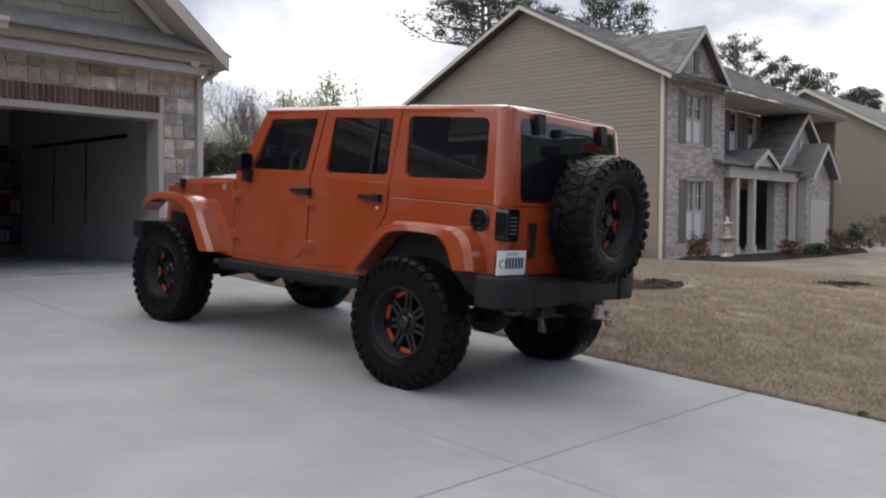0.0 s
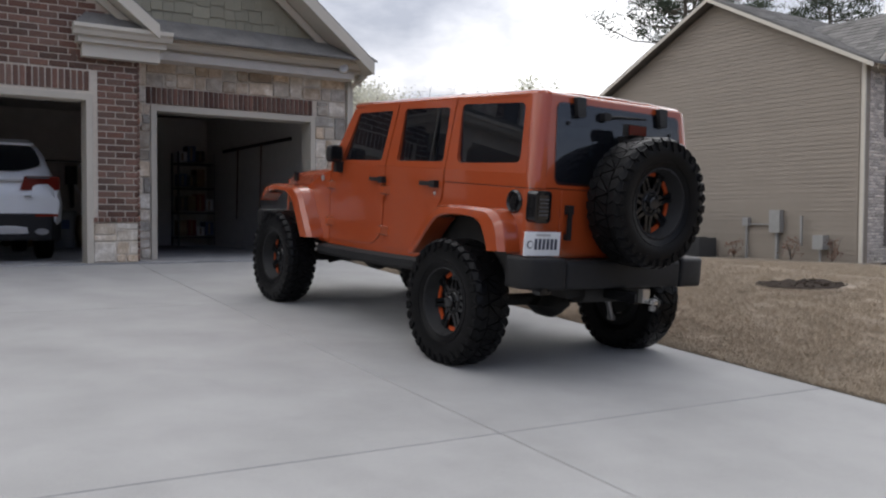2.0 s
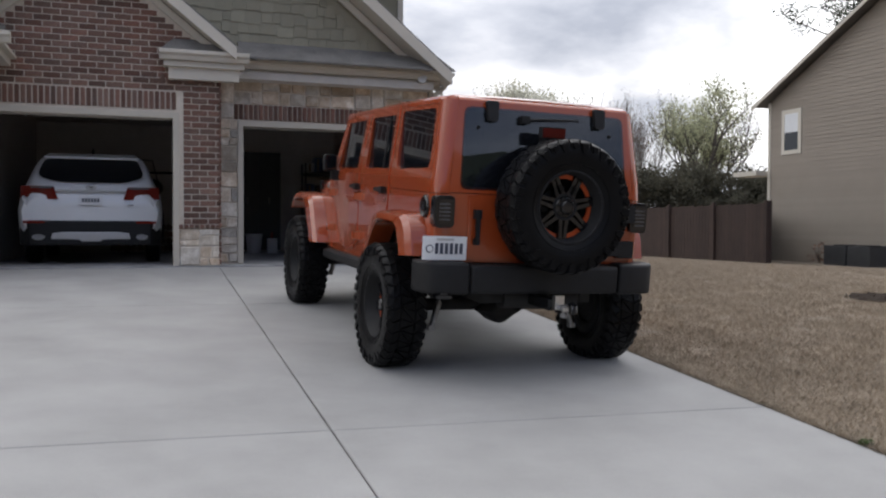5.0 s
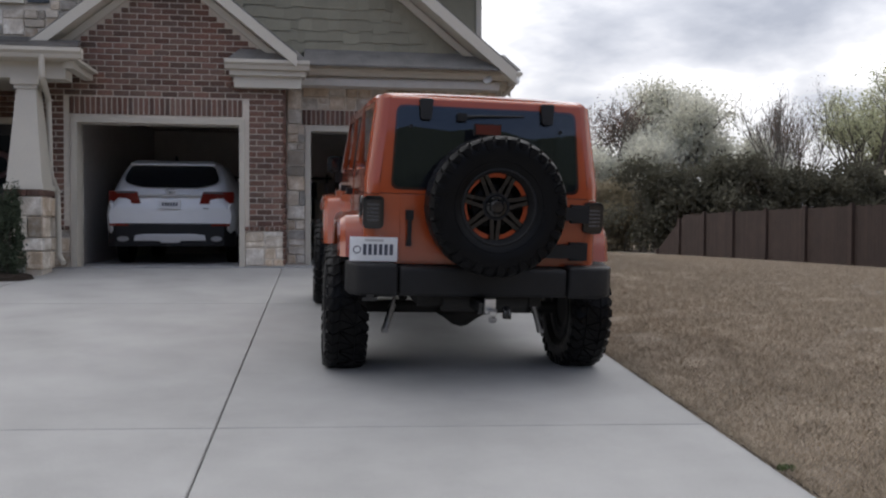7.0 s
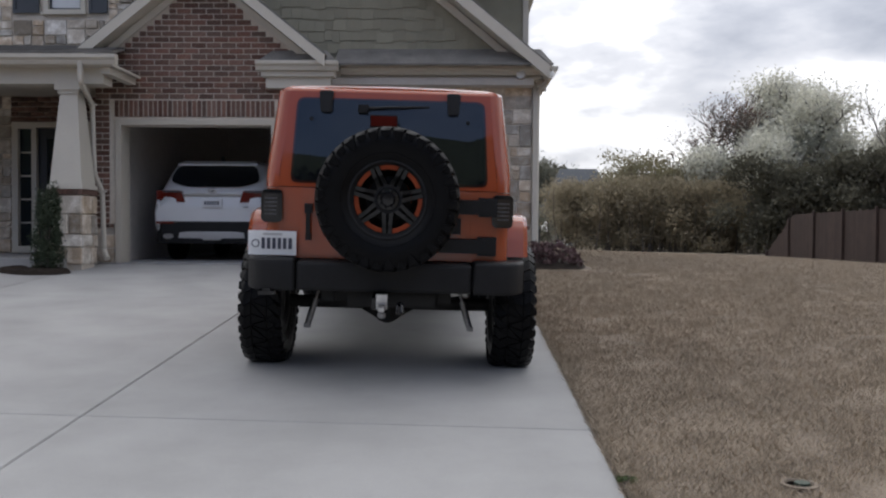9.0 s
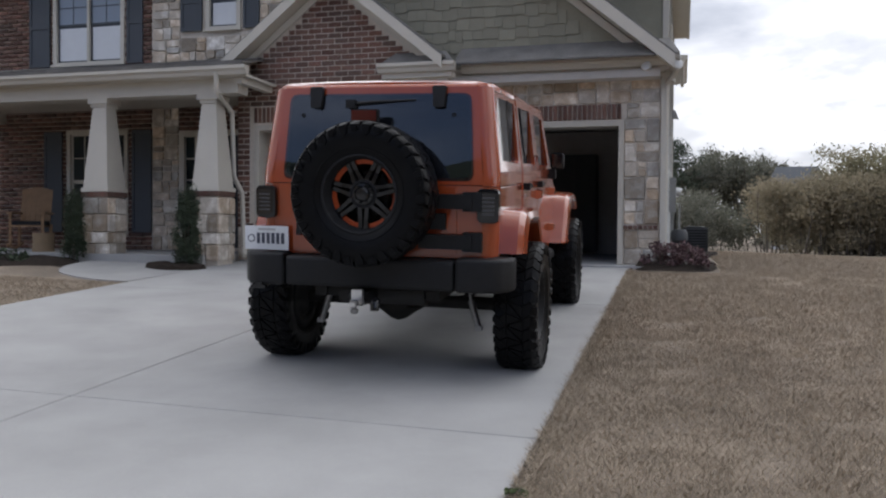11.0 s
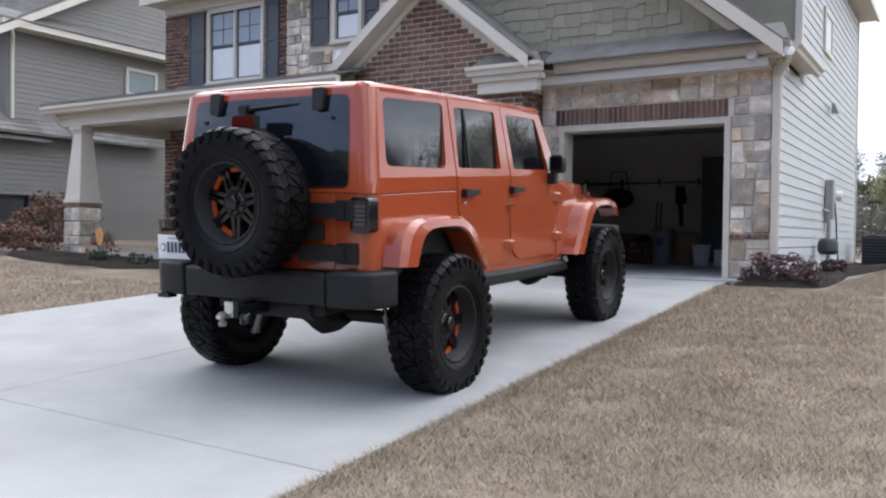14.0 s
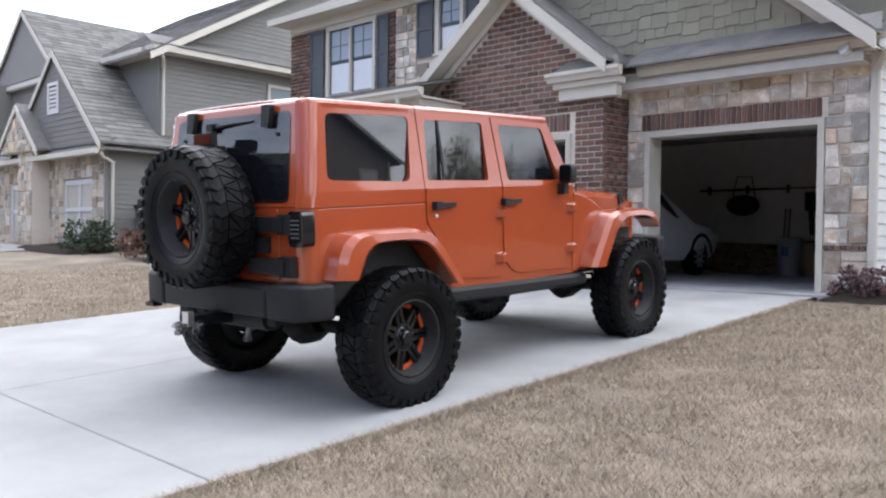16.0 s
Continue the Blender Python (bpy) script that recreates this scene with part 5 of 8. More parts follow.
# plate: pale sheet with dark bars for the characters
plate = part("number_plate", boxes((-.88, -.575, -.757, -.751, .898, 1.053)), PLATE_WHITE, jeep, "white plate with dark characters", bevel=0.006)
part("plate_bracket", boxes((-.83, -.63, -.750, -.70, .93, 1.02)), BLACK_PLASTIC, plate)
for k in range(6):
    x = -.795 + k * .034
    part("character_bar", boxes((x, x + .022, -.7605, -.7575, .938, 1.008)), PLATE_BLUE, plate)
bm = bmesh.new()
disc_stack(bm, [(.026, 0), (.026, .003)], 18, pose(-.833, -.7575, .971, 90, 0, 0))
part("plate_seal", bm, PLATE_BLUE, plate)
bm = bmesh.new()
disc_stack(bm, [(.019, 0), (.019, .003)], 18, pose(-.833, -.7610, .971, 90, 0, 0))
part("plate_seal_centre", bm, PLATE_WHITE, plate)
part("plate_state_bar", boxes((-.785, -.665, -.7605, -.7575, 1.025, 1.039)), SILVER, plate)
# fuel filler on the left flank
bm = bmesh.new()
disc_stack(bm, [(.078, 0), (.078, .012), (.066, .02), (.056, .004), (.034, .004), (.034, .018), (.02, .02)], 24, pose(-.788, -.525, 1.232, 0, -90, 0))
part("fuel_filler", bm, BLACK_METAL, jeep, "black round fuel filler", smooth=0.6)
bm = bmesh.new()
disc_stack(bm, [(.028, 0), (.028, .006)], 16, pose(-.788, 2.24, 1.28, 0, -90, 0))
part("badge", bm, SILVER, jeep)


# bumpers
def plan_block(outline, z0, z1):
    return plate2d(outline, (0, 0, z1 - z0), lambda u, v: (u, v, z0))


part("rear_bumper", plan_block([(-.565, -.68), (.545, -.68), (.545, -.842), (-.565, -.842)], .684, .874), BLACK_PLASTIC, jeep, "black textured rear bumper", bevel=0.03, seg=3, smooth=0.7)
for s, x0 in ((-1, .572), (1, .552)):
    part("bumper_cap", plan_block([(s * x0, -.68), (s * x0, -.846), (s * .765, -.836), (s * .835, -.800), (s * .885, -.725), (s * .900, -.60), (s * .70, -.60)], .680, .890), BLACK_PLASTIC, jeep, bevel=0.025, seg=3, smooth=0.7)
part("front_bumper", plan_block([(-.86, 3.40), (.86, 3.40), (.86, 3.56), (.5, 3.70), (-.5, 3.70), (-.86, 3.56)], .72, .90), BLACK_PLASTIC, jeep, bevel=0.03)
# bonnet, grille, windscreen
secs = []
for y, w, zt in ((2.09, .765, 1.375), (2.30, .755, 1.372), (2.75, .70, 1.350), (3.10, .655, 1.320), (3.28, .63, 1.285), (3.36, .61, 1.21)):
    secs.append([(-w, y, 1.00), (-w, y, zt - .06), (-w + .025, y, zt - .022), (-w + .09, y, zt), (-.34, y, zt + .012), (-.28, y, zt + .045), (0, y, zt + .055),
                 (.28, y, zt + .045), (.34, y, zt + .012), (w - .09, y, zt), (w - .025, y, zt - .022), (w, y, zt - .06), (w, y, 1.00)])
part("bonnet", loft(secs), ORANGE, jeep, smooth=0.5)
part("bonnet_vent", boxes((-.12, .12, 2.6, 2.85, 1.398, 1.415)), BLACK_PLASTIC, jeep)
gr = part("grille", boxes((-.60, .60, 3.30, 3.40, .82, 1.23)), ORANGE, jeep, bevel=0.03)
for k in range(7):
    part("slot", boxes((-.235 + k * .07, -.20 + k * .07, 3.401, 3.406, .90, 1.17)), BLACK_PLASTIC, gr)
for x in (-.43, .43):
    bm = bmesh.new()
    disc_stack(bm, [(.10, 0), (.09, .02), (.05, .035)], 24, pose(x, 3.40, 1.06, -90, 0, 0))
    part("headlight", bm, SILVER, gr)
ws = part("windscreen_frame", plate2d([(-.735, 1.36), (.735, 1.36), (.70, 1.925), (-.70, 1.925)], (0, .04, 0), lambda u, v: (u, 2.10 - (v - 1.36) * .56, v),
          [round_poly([(-.66, 1.42), (.66, 1.42), (.635, 1.875), (-.635, 1.875)], .04)]), ORANGE, jeep, bevel=0.008)
part("windscreen", plate2d([(-.665, 1.415), (.665, 1.415), (.64, 1.88), (-.64, 1.88)], (0, .006, 0), lambda u, v: (u, 2.112 - (v - 1.36) * .56, v)), CAR_GLASS, ws)
bm = bmesh.new()
tube(bm, [(.705, 2.26, 1.30), (.705, 2.26, 1.37), (.72, 2.24, 1.42)], .008, 6)
part("antenna", bm, BLACK_PLASTIC, jeep)
for s in (1, -1):
    part("bonnet_latch", boxes((s * .655, s * .68, 3.02, 3.09, 1.22, 1.31)), BLACK_PLASTIC, jeep, bevel=0.006)
    bm = bmesh.new()
    tube(bm, [(s * .25, 3.34, 1.25), (s * .34, 3.345, 1.30), (s * .43, 3.34, 1.25)], .02, 8)
    part("clearance_lamp", bm, BLACK_PLASTIC, jeep)

# chassis, axles, dampers, exhaust, hitch
for b in ((-.42, -.34, -.68, 3.35, .60, .72), (.34, .42, -.68, 3.35, .60, .72)):
    part("chassis_rail", boxes(b), UNDER, jeep, bevel=0.01)
for b in ((-.34, .34, -.66, -.58, .60, .70), (-.6, .6, 1.1, 1.6, .56, .72)):
    part("cross_member", boxes(b), UNDER, jeep, bevel=0.015)
part("fuel_tank", boxes((-.30, .28, -.5, 1.0, .58, .74)), UNDER, jeep, bevel=0.04)
for b in ((-.70, .70, -.60, .60, .72, .90), (-.62, .62, 2.2, 3.3, .74, 1.01)):
    part("inner_arch", boxes(b), UNDER, jeep)
for y, hub in ((AXLE_R, HUB_R), (AXLE_F, HUB_F)):
    bm = bmesh.new()
    tube(bm, [(-.72, y, hub), (.72, y, hub)], .045, 12)
    ax = part("axle_tube", bm, UNDER, jeep, smooth=0.8)
    cx = -.015 if y == AXLE_R else .2
    housing = ((-.19, .0), (-.12, -.038), (-.055, -.088), (0, -.105), (.05, -.090), (.12, -.040), (.19, 0), (.12, .075), (0, .10), (-.12, .075))
    part("differential", loft([[(cx + u * k, y + dy, hub - .035 + v * k) for u, v in housing] for dy, k in ((-.17, .40), (-.15, .66), (-.11, .80), (-.10, .92), (-.03, 1.0), (.05, .98), (.12, .6))]), UNDER, ax, smooth=0.7)
    for s in (1, -1):
        bm = bmesh.new()
        y1 = y + (-.10 if y == AXLE_R else .08)
        tube(bm, [(s * .575, y1 - .04, .345), (s * .520, y1 - .02, .53)], .024, 10)
        tube(bm, [(s * .520, y1 - .02, .53), (s * .47, y1 + .02, .74)], .012, 8)
        box(bm, min(s * .555, s * .60), max(s * .555, s * .60), y1 - .06, y1 - .01, .325, .36)
        part("damper", bm, DULL_STEEL, ax, "bright steel damper", smooth=0.8)
        bm = bmesh.new()
        pts = [(s * .46 + .055 * math.cos(t * .6), y + .03 + .055 * math.sin(t * .6), .50 + t * .0052) for t in range(60)]
        tube(bm, pts, .009, 5)
        part("coil_spring", bm, UNDER, ax)
        bm = bmesh.new()
        tube(bm, [(s * .40, y + (.1 if y == AXLE_R else -.1), .45), (s * .40, y + (.75 if y == AXLE_R else -.75), .60)], .024, 8)
        part("control_arm", bm, UNDER, ax)
bm = bmesh.new()
tube(bm, [(-.25, -.62, .64), (.32, -.62, .64)], .085, 14)
part("silencer", bm, UNDER, jeep, smooth=0.8)
hitch = part("tow_hitch", boxes((-.075, .015, -.99, -.70, .60, .672)), BLACK_METAL, jeep, "receiver with chrome drawbar", bevel=0.006)
part("drawbar", boxes((-.045, .022, -1.03, -.991, .612, .702), (-.030, .008, -1.115, -1.0305, .612, .634)), STEEL, hitch, "bright chrome drop drawbar", bevel=0.005)
bm = bmesh.new()
disc_stack(bm, [(.016, 0), (.020, .008), (.020, .022), (.011, .026), (.011, .036), (.022, .042), (.022, .060), (.014, .066)], 14, pose(-.008, -1.085, .568) @ Matrix.Scale(1.25, 4))
part("tow_ball", bm, DULL_STEEL, hitch, smooth=0.7)
bm = bmesh.new()
tube(bm, [(.10, -.99, .63), (.10, -1.02, .62), (.10, -1.02, .58)], .028, 10)
part("trailer_socket", bm, BLACK_METAL, hitch, smooth=0.8)
part("tow_hook", boxes((-.80, -.70, -.85, -.78, .655, .68), (-.775, -.725, -.84, -.79, .68, .696)), BLACK_METAL, jeep, bevel=0.006)


# ---- wheels: chunky mud tyre, black seven-spoke rim with orange inserts ----
def tyre_mesh():
    bm = bmesh.new()
    N = 66
    prof = [(.242, .118), (.262, .140), (.32, .162), (.38, .166), (.425, .158), (.442, .140), (.446, .08), (.446, 0),
            (.446, -.08), (.442, -.140), (.425, -.158), (.38, -.166), (.32, -.162), (.262, -.140), (.242, -.118)]
    rows = [[bm.verts.new((x, r * math.cos(2 * math.pi * j / N), r * math.sin(2 * math.pi * j / N))) for r, x in prof] for j in range(N)]
    for j in range(N):
        a, b = rows[j], rows[(j + 1) % N]
        for i in range(len(prof) - 1):
            bm.faces.new((a[i], a[i + 1], b[i + 1], b[i])).smooth = True
    n = 34
    p = 2 * math.pi / n
    rs = random.Random(3)

    def block(corners, r0, r1, shrink=.955):
        """corners: (angle, x, drop of the top); a block standing proud of the casing."""
        cx = sum(c[1] for c in corners) / len(corners)
        ca = sum(c[0] for c in corners) / len(corners)
        r1 += rs.uniform(-.0015, .0015)
        lo = [bm.verts.new((x, (r0 - d) * math.cos(a), (r0 - d) * math.sin(a))) for a, x, d in corners]
        hi = [bm.verts.new((cx + (x - cx) * shrink, (r1 - d) * math.cos(ca + (a - ca) * shrink), (r1 - d) * math.sin(ca + (a - ca) * shrink))) for a, x, d in corners]
        bm.faces.new(hi)
        for i in range(len(corners)):
            k = (i + 1) % len(corners)
            bm.faces.new((lo[i], lo[k], hi[k], hi[i]))
        root(lo[0], lo[1])

    def root(a, b):
        """Ties a lug to the casing under it."""
        j = int(round(math.atan2(a.co.z, a.co.y) / (2 * math.pi) * N)) % N
        bm.faces.new((a, b, min(rows[j], key=lambda v: (v.co - a.co).length)))

    def at(k, x):
        """Wavy groove that runs right across the tread."""
        return (k + .26 * math.sin(x / .024) + .9 * x) * p

    e = .048 * p
    for k in range(n):
        # middle of each bar, cut corner to corner into wedges, with a notch on the long side
        d = 1 if k % 2 else -1
        x0, x1, g = -.060 * d, .060 * d, .005 * d
        block([(at(k, x0) + e, x0, 0), (at(k, 0) + e, 0, 0), (at(k, x1) + e, x1 - g, 0), (at(k, x0) + .84 * p, x0, 0)], .430, .465, .985)
        block([(at(k + 1, x1) - e, x1, 0), (at(k + 1, 0) - e, 0, 0), (at(k + 1, x0) - e, x0 + g, 0), (at(k, x1) + .16 * p, x1, 0)], .430, .465, .985)
        for s in (1, -1):
            x2, x3 = s * .066, s * (.168 if k % 2 else .163)
            block([(at(k, x2) + e, x2, 0), (at(k, s * .12) + e, s * .12, 0), (at(k, s * .148) + e * 1.6, s * .148, .008), (at(k, s * .148) + e * 2.2, x3, .024),
                   (at(k + 1, s * .148) - e * 2.2, x3, .024), (at(k + 1, s * .148) - e * 1.6, s * .148, .008), (at(k + 1, s * .12) - e, s * .12, 0), (at(k + 1, x2) - e, x2, 0)], .430, .464, .975)
            # hooked side lug, long and short by turns
            t = at(k + .5, s * .148)
            w, dd = (.26, .046) if k % 2 else (.38, .068)
            lo = [(t - w * p, .440), (t + w * p, .440), (t + (w - .06) * p, .440 - dd * .55), (t + .05 * p, .440 - dd), (t - (w - .02) * p, .440 - dd * .7)]
            base = [bm.verts.new((s * .158, r * math.cos(a), r * math.sin(a))) for a, r in lo]
            top = [bm.verts.new((s * .176, r * math.cos(t + (a - t) * .82), r * math.sin(t + (a - t) * .82))) for a, r in lo]
            bm.faces.new(top)
            for i in range(5):
                bm.faces.new((base[i], base[(i + 1) % 5], top[(i + 1) % 5], top[i]))
            root(base[0], base[1])
    # raised ring on each sidewall
    for s in (1, -1):
        rings = [[bm.verts.new((s * x, r * math.cos(2 * math.pi * j / N), r * math.sin(2 * math.pi * j / N))) for j in range(N)] for r, x in ((.292, .150), (.294, .158), (.302, .160), (.304, .155))]
        for a, b in zip(rings, rings[1:]):
            for j in range(N):
                bm.faces.new((a[j], a[(j + 1) % N], b[(j + 1) % N], b[j]))
    for v in bm.verts:
        v.co = Vector((v.co.x * .83, v.co.y * .963, v.co.z * .963))
    bmesh.ops.recalc_face_normals(bm, faces=bm.faces)
    me = bpy.data.meshes.new("tyre")
    bm.to_mesh(me)
    bm.free()
    me.materials.append(RUBBER)
    return me


def rim_meshes():
    N = 48
    bm = bmesh.new()
    prof = [(.150, -.12), (.222, -.12), (.222, .095), (.236, .105), (.236, .128), (.252, .132), (.250, .118), (.246, .100), (.246, -.125), (.15, -.125)]
    rows = [[bm.verts.new((x, r * math.cos(2 * math.pi * j / N), r * math.sin(2 * math.pi * j / N))) for r, x in prof] for j in range(N)]
    for j in range(N):
        a, b = rows[j], rows[(j + 1) % N]
        for i in range(len(prof)):
            bm.faces.new((a[i], a[(i + 1) % len(prof)], b[(i + 1) % len(prof)], b[i])).smooth = True
    m = Matrix.Rotation(radians(90), 4, "Y")
    disc_stack(bm, [(.145, -.10), (.145, -.05), (.09, -.03), (.09, .035)], 32, m)
    for j in range(24):
        a = 2 * math.pi * j / 24
        c, s_ = math.cos(a), math.sin(a)
        box(bm, .128, .137, .2405 - .005, .2405 + .005, -.005, .005, Matrix.Rotation(a, 4, "X"))
    barrel = bpy.data.meshes.new("rim")
    bmesh.ops.recalc_face_normals(bm, faces=bm.faces)
    bm.to_mesh(barrel)
    bm.free()
    barrel.materials.append(BLACK_PLASTIC)
    bm = bmesh.new()
    for k in range(7):
        a0 = 2 * math.pi * k / 7
        for sgn in (1, -1):
            secs = []
            for r, da, w, x0, x1 in ((.055, .34, .022, .03, .080), (.10, .24, .020, .03, .080), (.16, .12, .018, .035, .078), (.228, .075, .020, .045, .080)):
                a = a0 + sgn * da
                u, v = Vector((0, math.cos(a), math.sin(a))), Vector((0, -math.sin(a), math.cos(a)))
                secs.append([u * r + v * w + Vector((x0, 0, 0)), u * r - v * w + Vector((x0, 0, 0)), u * r - v * w * .7 + Vector((x1, 0, 0)), u * r + v * w * .7 + Vector((x1, 0, 0))])
            rws = [[bm.verts.new(p) for p in s] for s in secs]
            for a, b in zip(rws, rws[1:]):
                for i in range(4):
                    bm.faces.new((a[i], a[(i + 1) % 4], b[(i + 1) % 4], b[i]))
    disc_stack(bm, [(.075, .04), (.075, .085), (.068, .092), (.048, .095), (.045, .118), (.036, .126), (.01, .127)], 28, m)
    bmesh.ops.recalc_face_normals(bm, faces=bm.faces)
    spokes = bpy.data.meshes.new("spokes")
    bm.to_mesh(spokes)
    bm.free()
    spokes.materials.append(BLACK_METAL)
    bm = bmesh.new()
    disc_stack(bm, [(.008, .08), (.008, .106), (.005, .108)], 8, Matrix.Translation((0, .058, 0)) @ m)
    nuts = bpy.data.meshes.new("lug_nut")
    bm.to_mesh(nuts)
    bm.free()
    nuts.materials.append(BLACK_METAL)
    bm = bmesh.new()
    for k in range(7):
        a0 = 2 * math.pi * (k + .5) / 7
        pts = [(r, a0 + d) for r in (.192, .220) for d in (-.31, -.105, .105, .31)]
        lo = [bm.verts.new((.036, r * math.cos(a), r * math.sin(a))) for r, a in pts]
        hi = [bm.verts.new((.052, r * math.cos(a), r * math.sin(a))) for r, a in pts]
        order = [0, 1, 2, 3, 7, 6, 5, 4]
        for i in range(3):
            bm.faces.new((hi[i], hi[i + 1], hi[i + 5], hi[i + 4]))
        for i in range(8):
            p, q = order[i], order[(i + 1) % 8]
            bm.faces.new((lo[p], lo[q], hi[q], hi[p]))
    bmesh.ops.recalc_face_normals(bm, faces=bm.faces)
    inserts = bpy.data.meshes.new("rim_insert")
    bm.to_mesh(inserts)
    bm.free()
    inserts.materials.append(ORANGE_DULL)
    return barrel, spokes, nuts, inserts


TYRE = tyre_mesh()
RIM, SPOKES, NUTS, INSERTS = rim_meshes()


def wheel(m, name="wheel"):
    me = TYRE
    if name == "wheel":
        # the tread stands flat on the drive
        me, to_world = TYRE.copy(), JEEP @ m
        back = to_world.inverted()
        for v in me.vertices:
            p = to_world @ v.co
            low = drive_z(p.x, p.y) + .001
            if p.z < low:
                v.co = back @ Vector((p.x, p.y, low))
    w = new(name, me)
    w.parent, w.matrix_local = jeep, m
    w["label"] = "black mud-terrain tyre on a black spoked rim"
    for n_, me in (("rim", RIM), ("spokes", SPOKES), ("rim_insert", INSERTS)):
        o = new(n_, me)
        o.parent, o.matrix_local = w, Matrix.Translation((0.0 if n_ == "rim" else -0.04, 0, 0)) @ Matrix.Diagonal((.86, .975, .975, 1))
    for j in range(8):
        o = new("lug_nut", NUTS)
        o.parent, o.matrix_local = w, Matrix.Translation((-.04, 0, 0)) @ Matrix.Diagonal((.86, .975, .975, 1)) @ Matrix.Rotation(2 * math.pi * j / 8 + .3, 4, "X")
    return w


for k, (x, y, z, turn) in enumerate(((.870, AXLE_R, HUB_R, 0), (-.862, AXLE_R, HUB_R, 180), (.870, AXLE_F, HUB_F, 0), (-.858, AXLE_F, HUB_F, 180))):
    wheel(pose(x, y, z, 37 * k, 0, turn))
wheel(pose(0.012, -.945, 1.280, 0, 0, 0) @ pose(0, 0, 0, 0, 0, -90) @ Matrix.Diagonal((1.04, .98, .98, 1)) @ pose(0, 0, 0, 12, 0, 0), "spare_wheel")


# ---- white crossover in the first bay ----
suv = thing("parked_car", "white crossover car seen from behind in the garage", "car", pose(-1.51, 0.75, 0.0) @ Matrix.Scale(0.95, 4))


def suv_section(y, wb, wm, wr, zb, zbelt, zr):
    half = [(wb + .03, zb), (wm + .05, zb + .22), (wm + .065, .78), (wm + .03, max(zbelt, zr - .62)), (wr + .07, zr - .16), (wr - .01, zr - .05), (wr - .13, zr)]
    return [(-x, y, z) for x, z in half] + [(0, y, zr + .015)] + [(x, y, z) for x, z in reversed(half)]


secs = [suv_section(*a) for a in ((0.0, .78, .86, .80, .42, .90, 1.00), (.06, .80, .90, .80, .34, .96, 1.10), (.20, .80, .93, .78, .30, 1.00, 1.32), (.42, .80, .94, .72, .28, 1.02, 1.60),
                                  (.9, .80, .94, .70, .28, 1.02, 1.67), (2.0, .80, .94, .68, .28, 1.00, 1.69), (2.8, .80, .94, .66, .28, .98, 1.62), (3.5, .80, .93, .70, .28, .96, 1.18),
                                  (4.2, .80, .90, .66, .30, .88, 1.00), (4.6, .75, .82, .60, .34, .74, .84))]
part("body", loft(secs), WHITE_PAINT, suv, smooth=0.7)
part("rear_glass", plate2d(round_poly([(-.46, 1.20), (.46, 1.20), (.74, 1.29), (.64, 1.56), (-.64, 1.56), (-.74, 1.29)], [.12, .12, .10, .08, .08, .10]), (0, .01, 0), lambda u, v: (u, -.032 + (v - 1.02) * .62, v)), CAR_GLASS, suv, "dark rear screen")
part("spoiler", plate2d([(-.66, .28), (.66, .28), (.60, .50), (-.60, .50)], (0, 0, .035), lambda u, v: (u, v, 1.555 + (v - .28) * .3)), WHITE_PAINT, suv, bevel=0.012)
part("roof_fin", loft([[(-.02, .55, 1.65), (.02, .55, 1.65), (.02, .75, 1.66), (-.02, .75, 1.66)], [(-.004, .56, 1.74), (.004, .56, 1.74), (.004, .60, 1.73), (-.004, .60, 1.73)]]), BLACK_PLASTIC, suv)
for s in (1, -1):
    part("tail_light", plate2d(round_poly([(s * .44, .945), (s * .95, .950), (s * .95, 1.145), (s * .50, 1.135)], .02), (0, .12, 0), lambda u, v: (u, -.035 + max(0, abs(u) - .60) * .40, v)), RED_SMOKE, suv, "dark red tail light", bevel=0.01)
    part("reflector", boxes((s * .62, s * .90, -.06, .05, .60, .635)), RED_SMOKE, suv)
    part("light_strip", boxes((s * .52, s * .80, -.045, -.02, 1.105, 1.128)), LOUVRE, suv)
    bm = bmesh.new()
    disc_stack(bm, [(.028, .02), (.034, 0), (.042, .02), (.042, .10)], 14, pose(s * .70, .0, .40, 90, 0, 0) @ Matrix.Diagonal((2.0, 1, .8, 1)))
    part("exhaust_tip", bm, DULL_STEEL, suv)
    for y in (.95, 3.70):
        bm = bmesh.new()
        disc_stack(bm, [(.30, -.11), (.35, -.09), (.355, 0), (.35, .09), (.30, .11), (.22, .10), (.05, .08)], 28, pose(s * .86, y, .355, 0, 90 * s, 0))
        wh = part("wheel", bm, RUBBER, suv, smooth=0.6)
        bm = bmesh.new()
        for k in range(10):
            box(bm, .105, .12, .04, .21, -.018, .018, pose(s * .86, y, .355, 0, 0, 0 if s > 0 else 180) @ Matrix.Rotation(k * math.pi / 5, 4, "X"))
        part("rim", bm, SILVER, wh)
        part("arch_trim", plate2d([(y + (.43 if k < 9 else .37) * math.cos(radians(a)), .355 + (.43 if k < 9 else .37) * math.sin(radians(a))) for k, a in enumerate(list(range(-5, 186, 24)) + list(range(185, -6, -24)))],
                                  (s * .02, 0, 0), lambda u, v: (s * 1.0, u, v)), BLACK_PLASTIC, suv)
    part("side_glass", plate2d(round_poly([(.75, 1.07), (2.95, 1.04), (2.55, 1.50), (.95, 1.52)], .05), (s * .012, 0, 0), lambda u, v: (s * (.945 - (v - 1.02) * .40), u, v)), CAR_GLASS, suv)
part("rear_bumper", plan_block([(-.97, .34), (-.97, .14), (-.82, -.05), (.82, -.05), (.97, .14), (.97, .34)], .28, .64), BLACK_PLASTIC, suv, bevel=0.03)
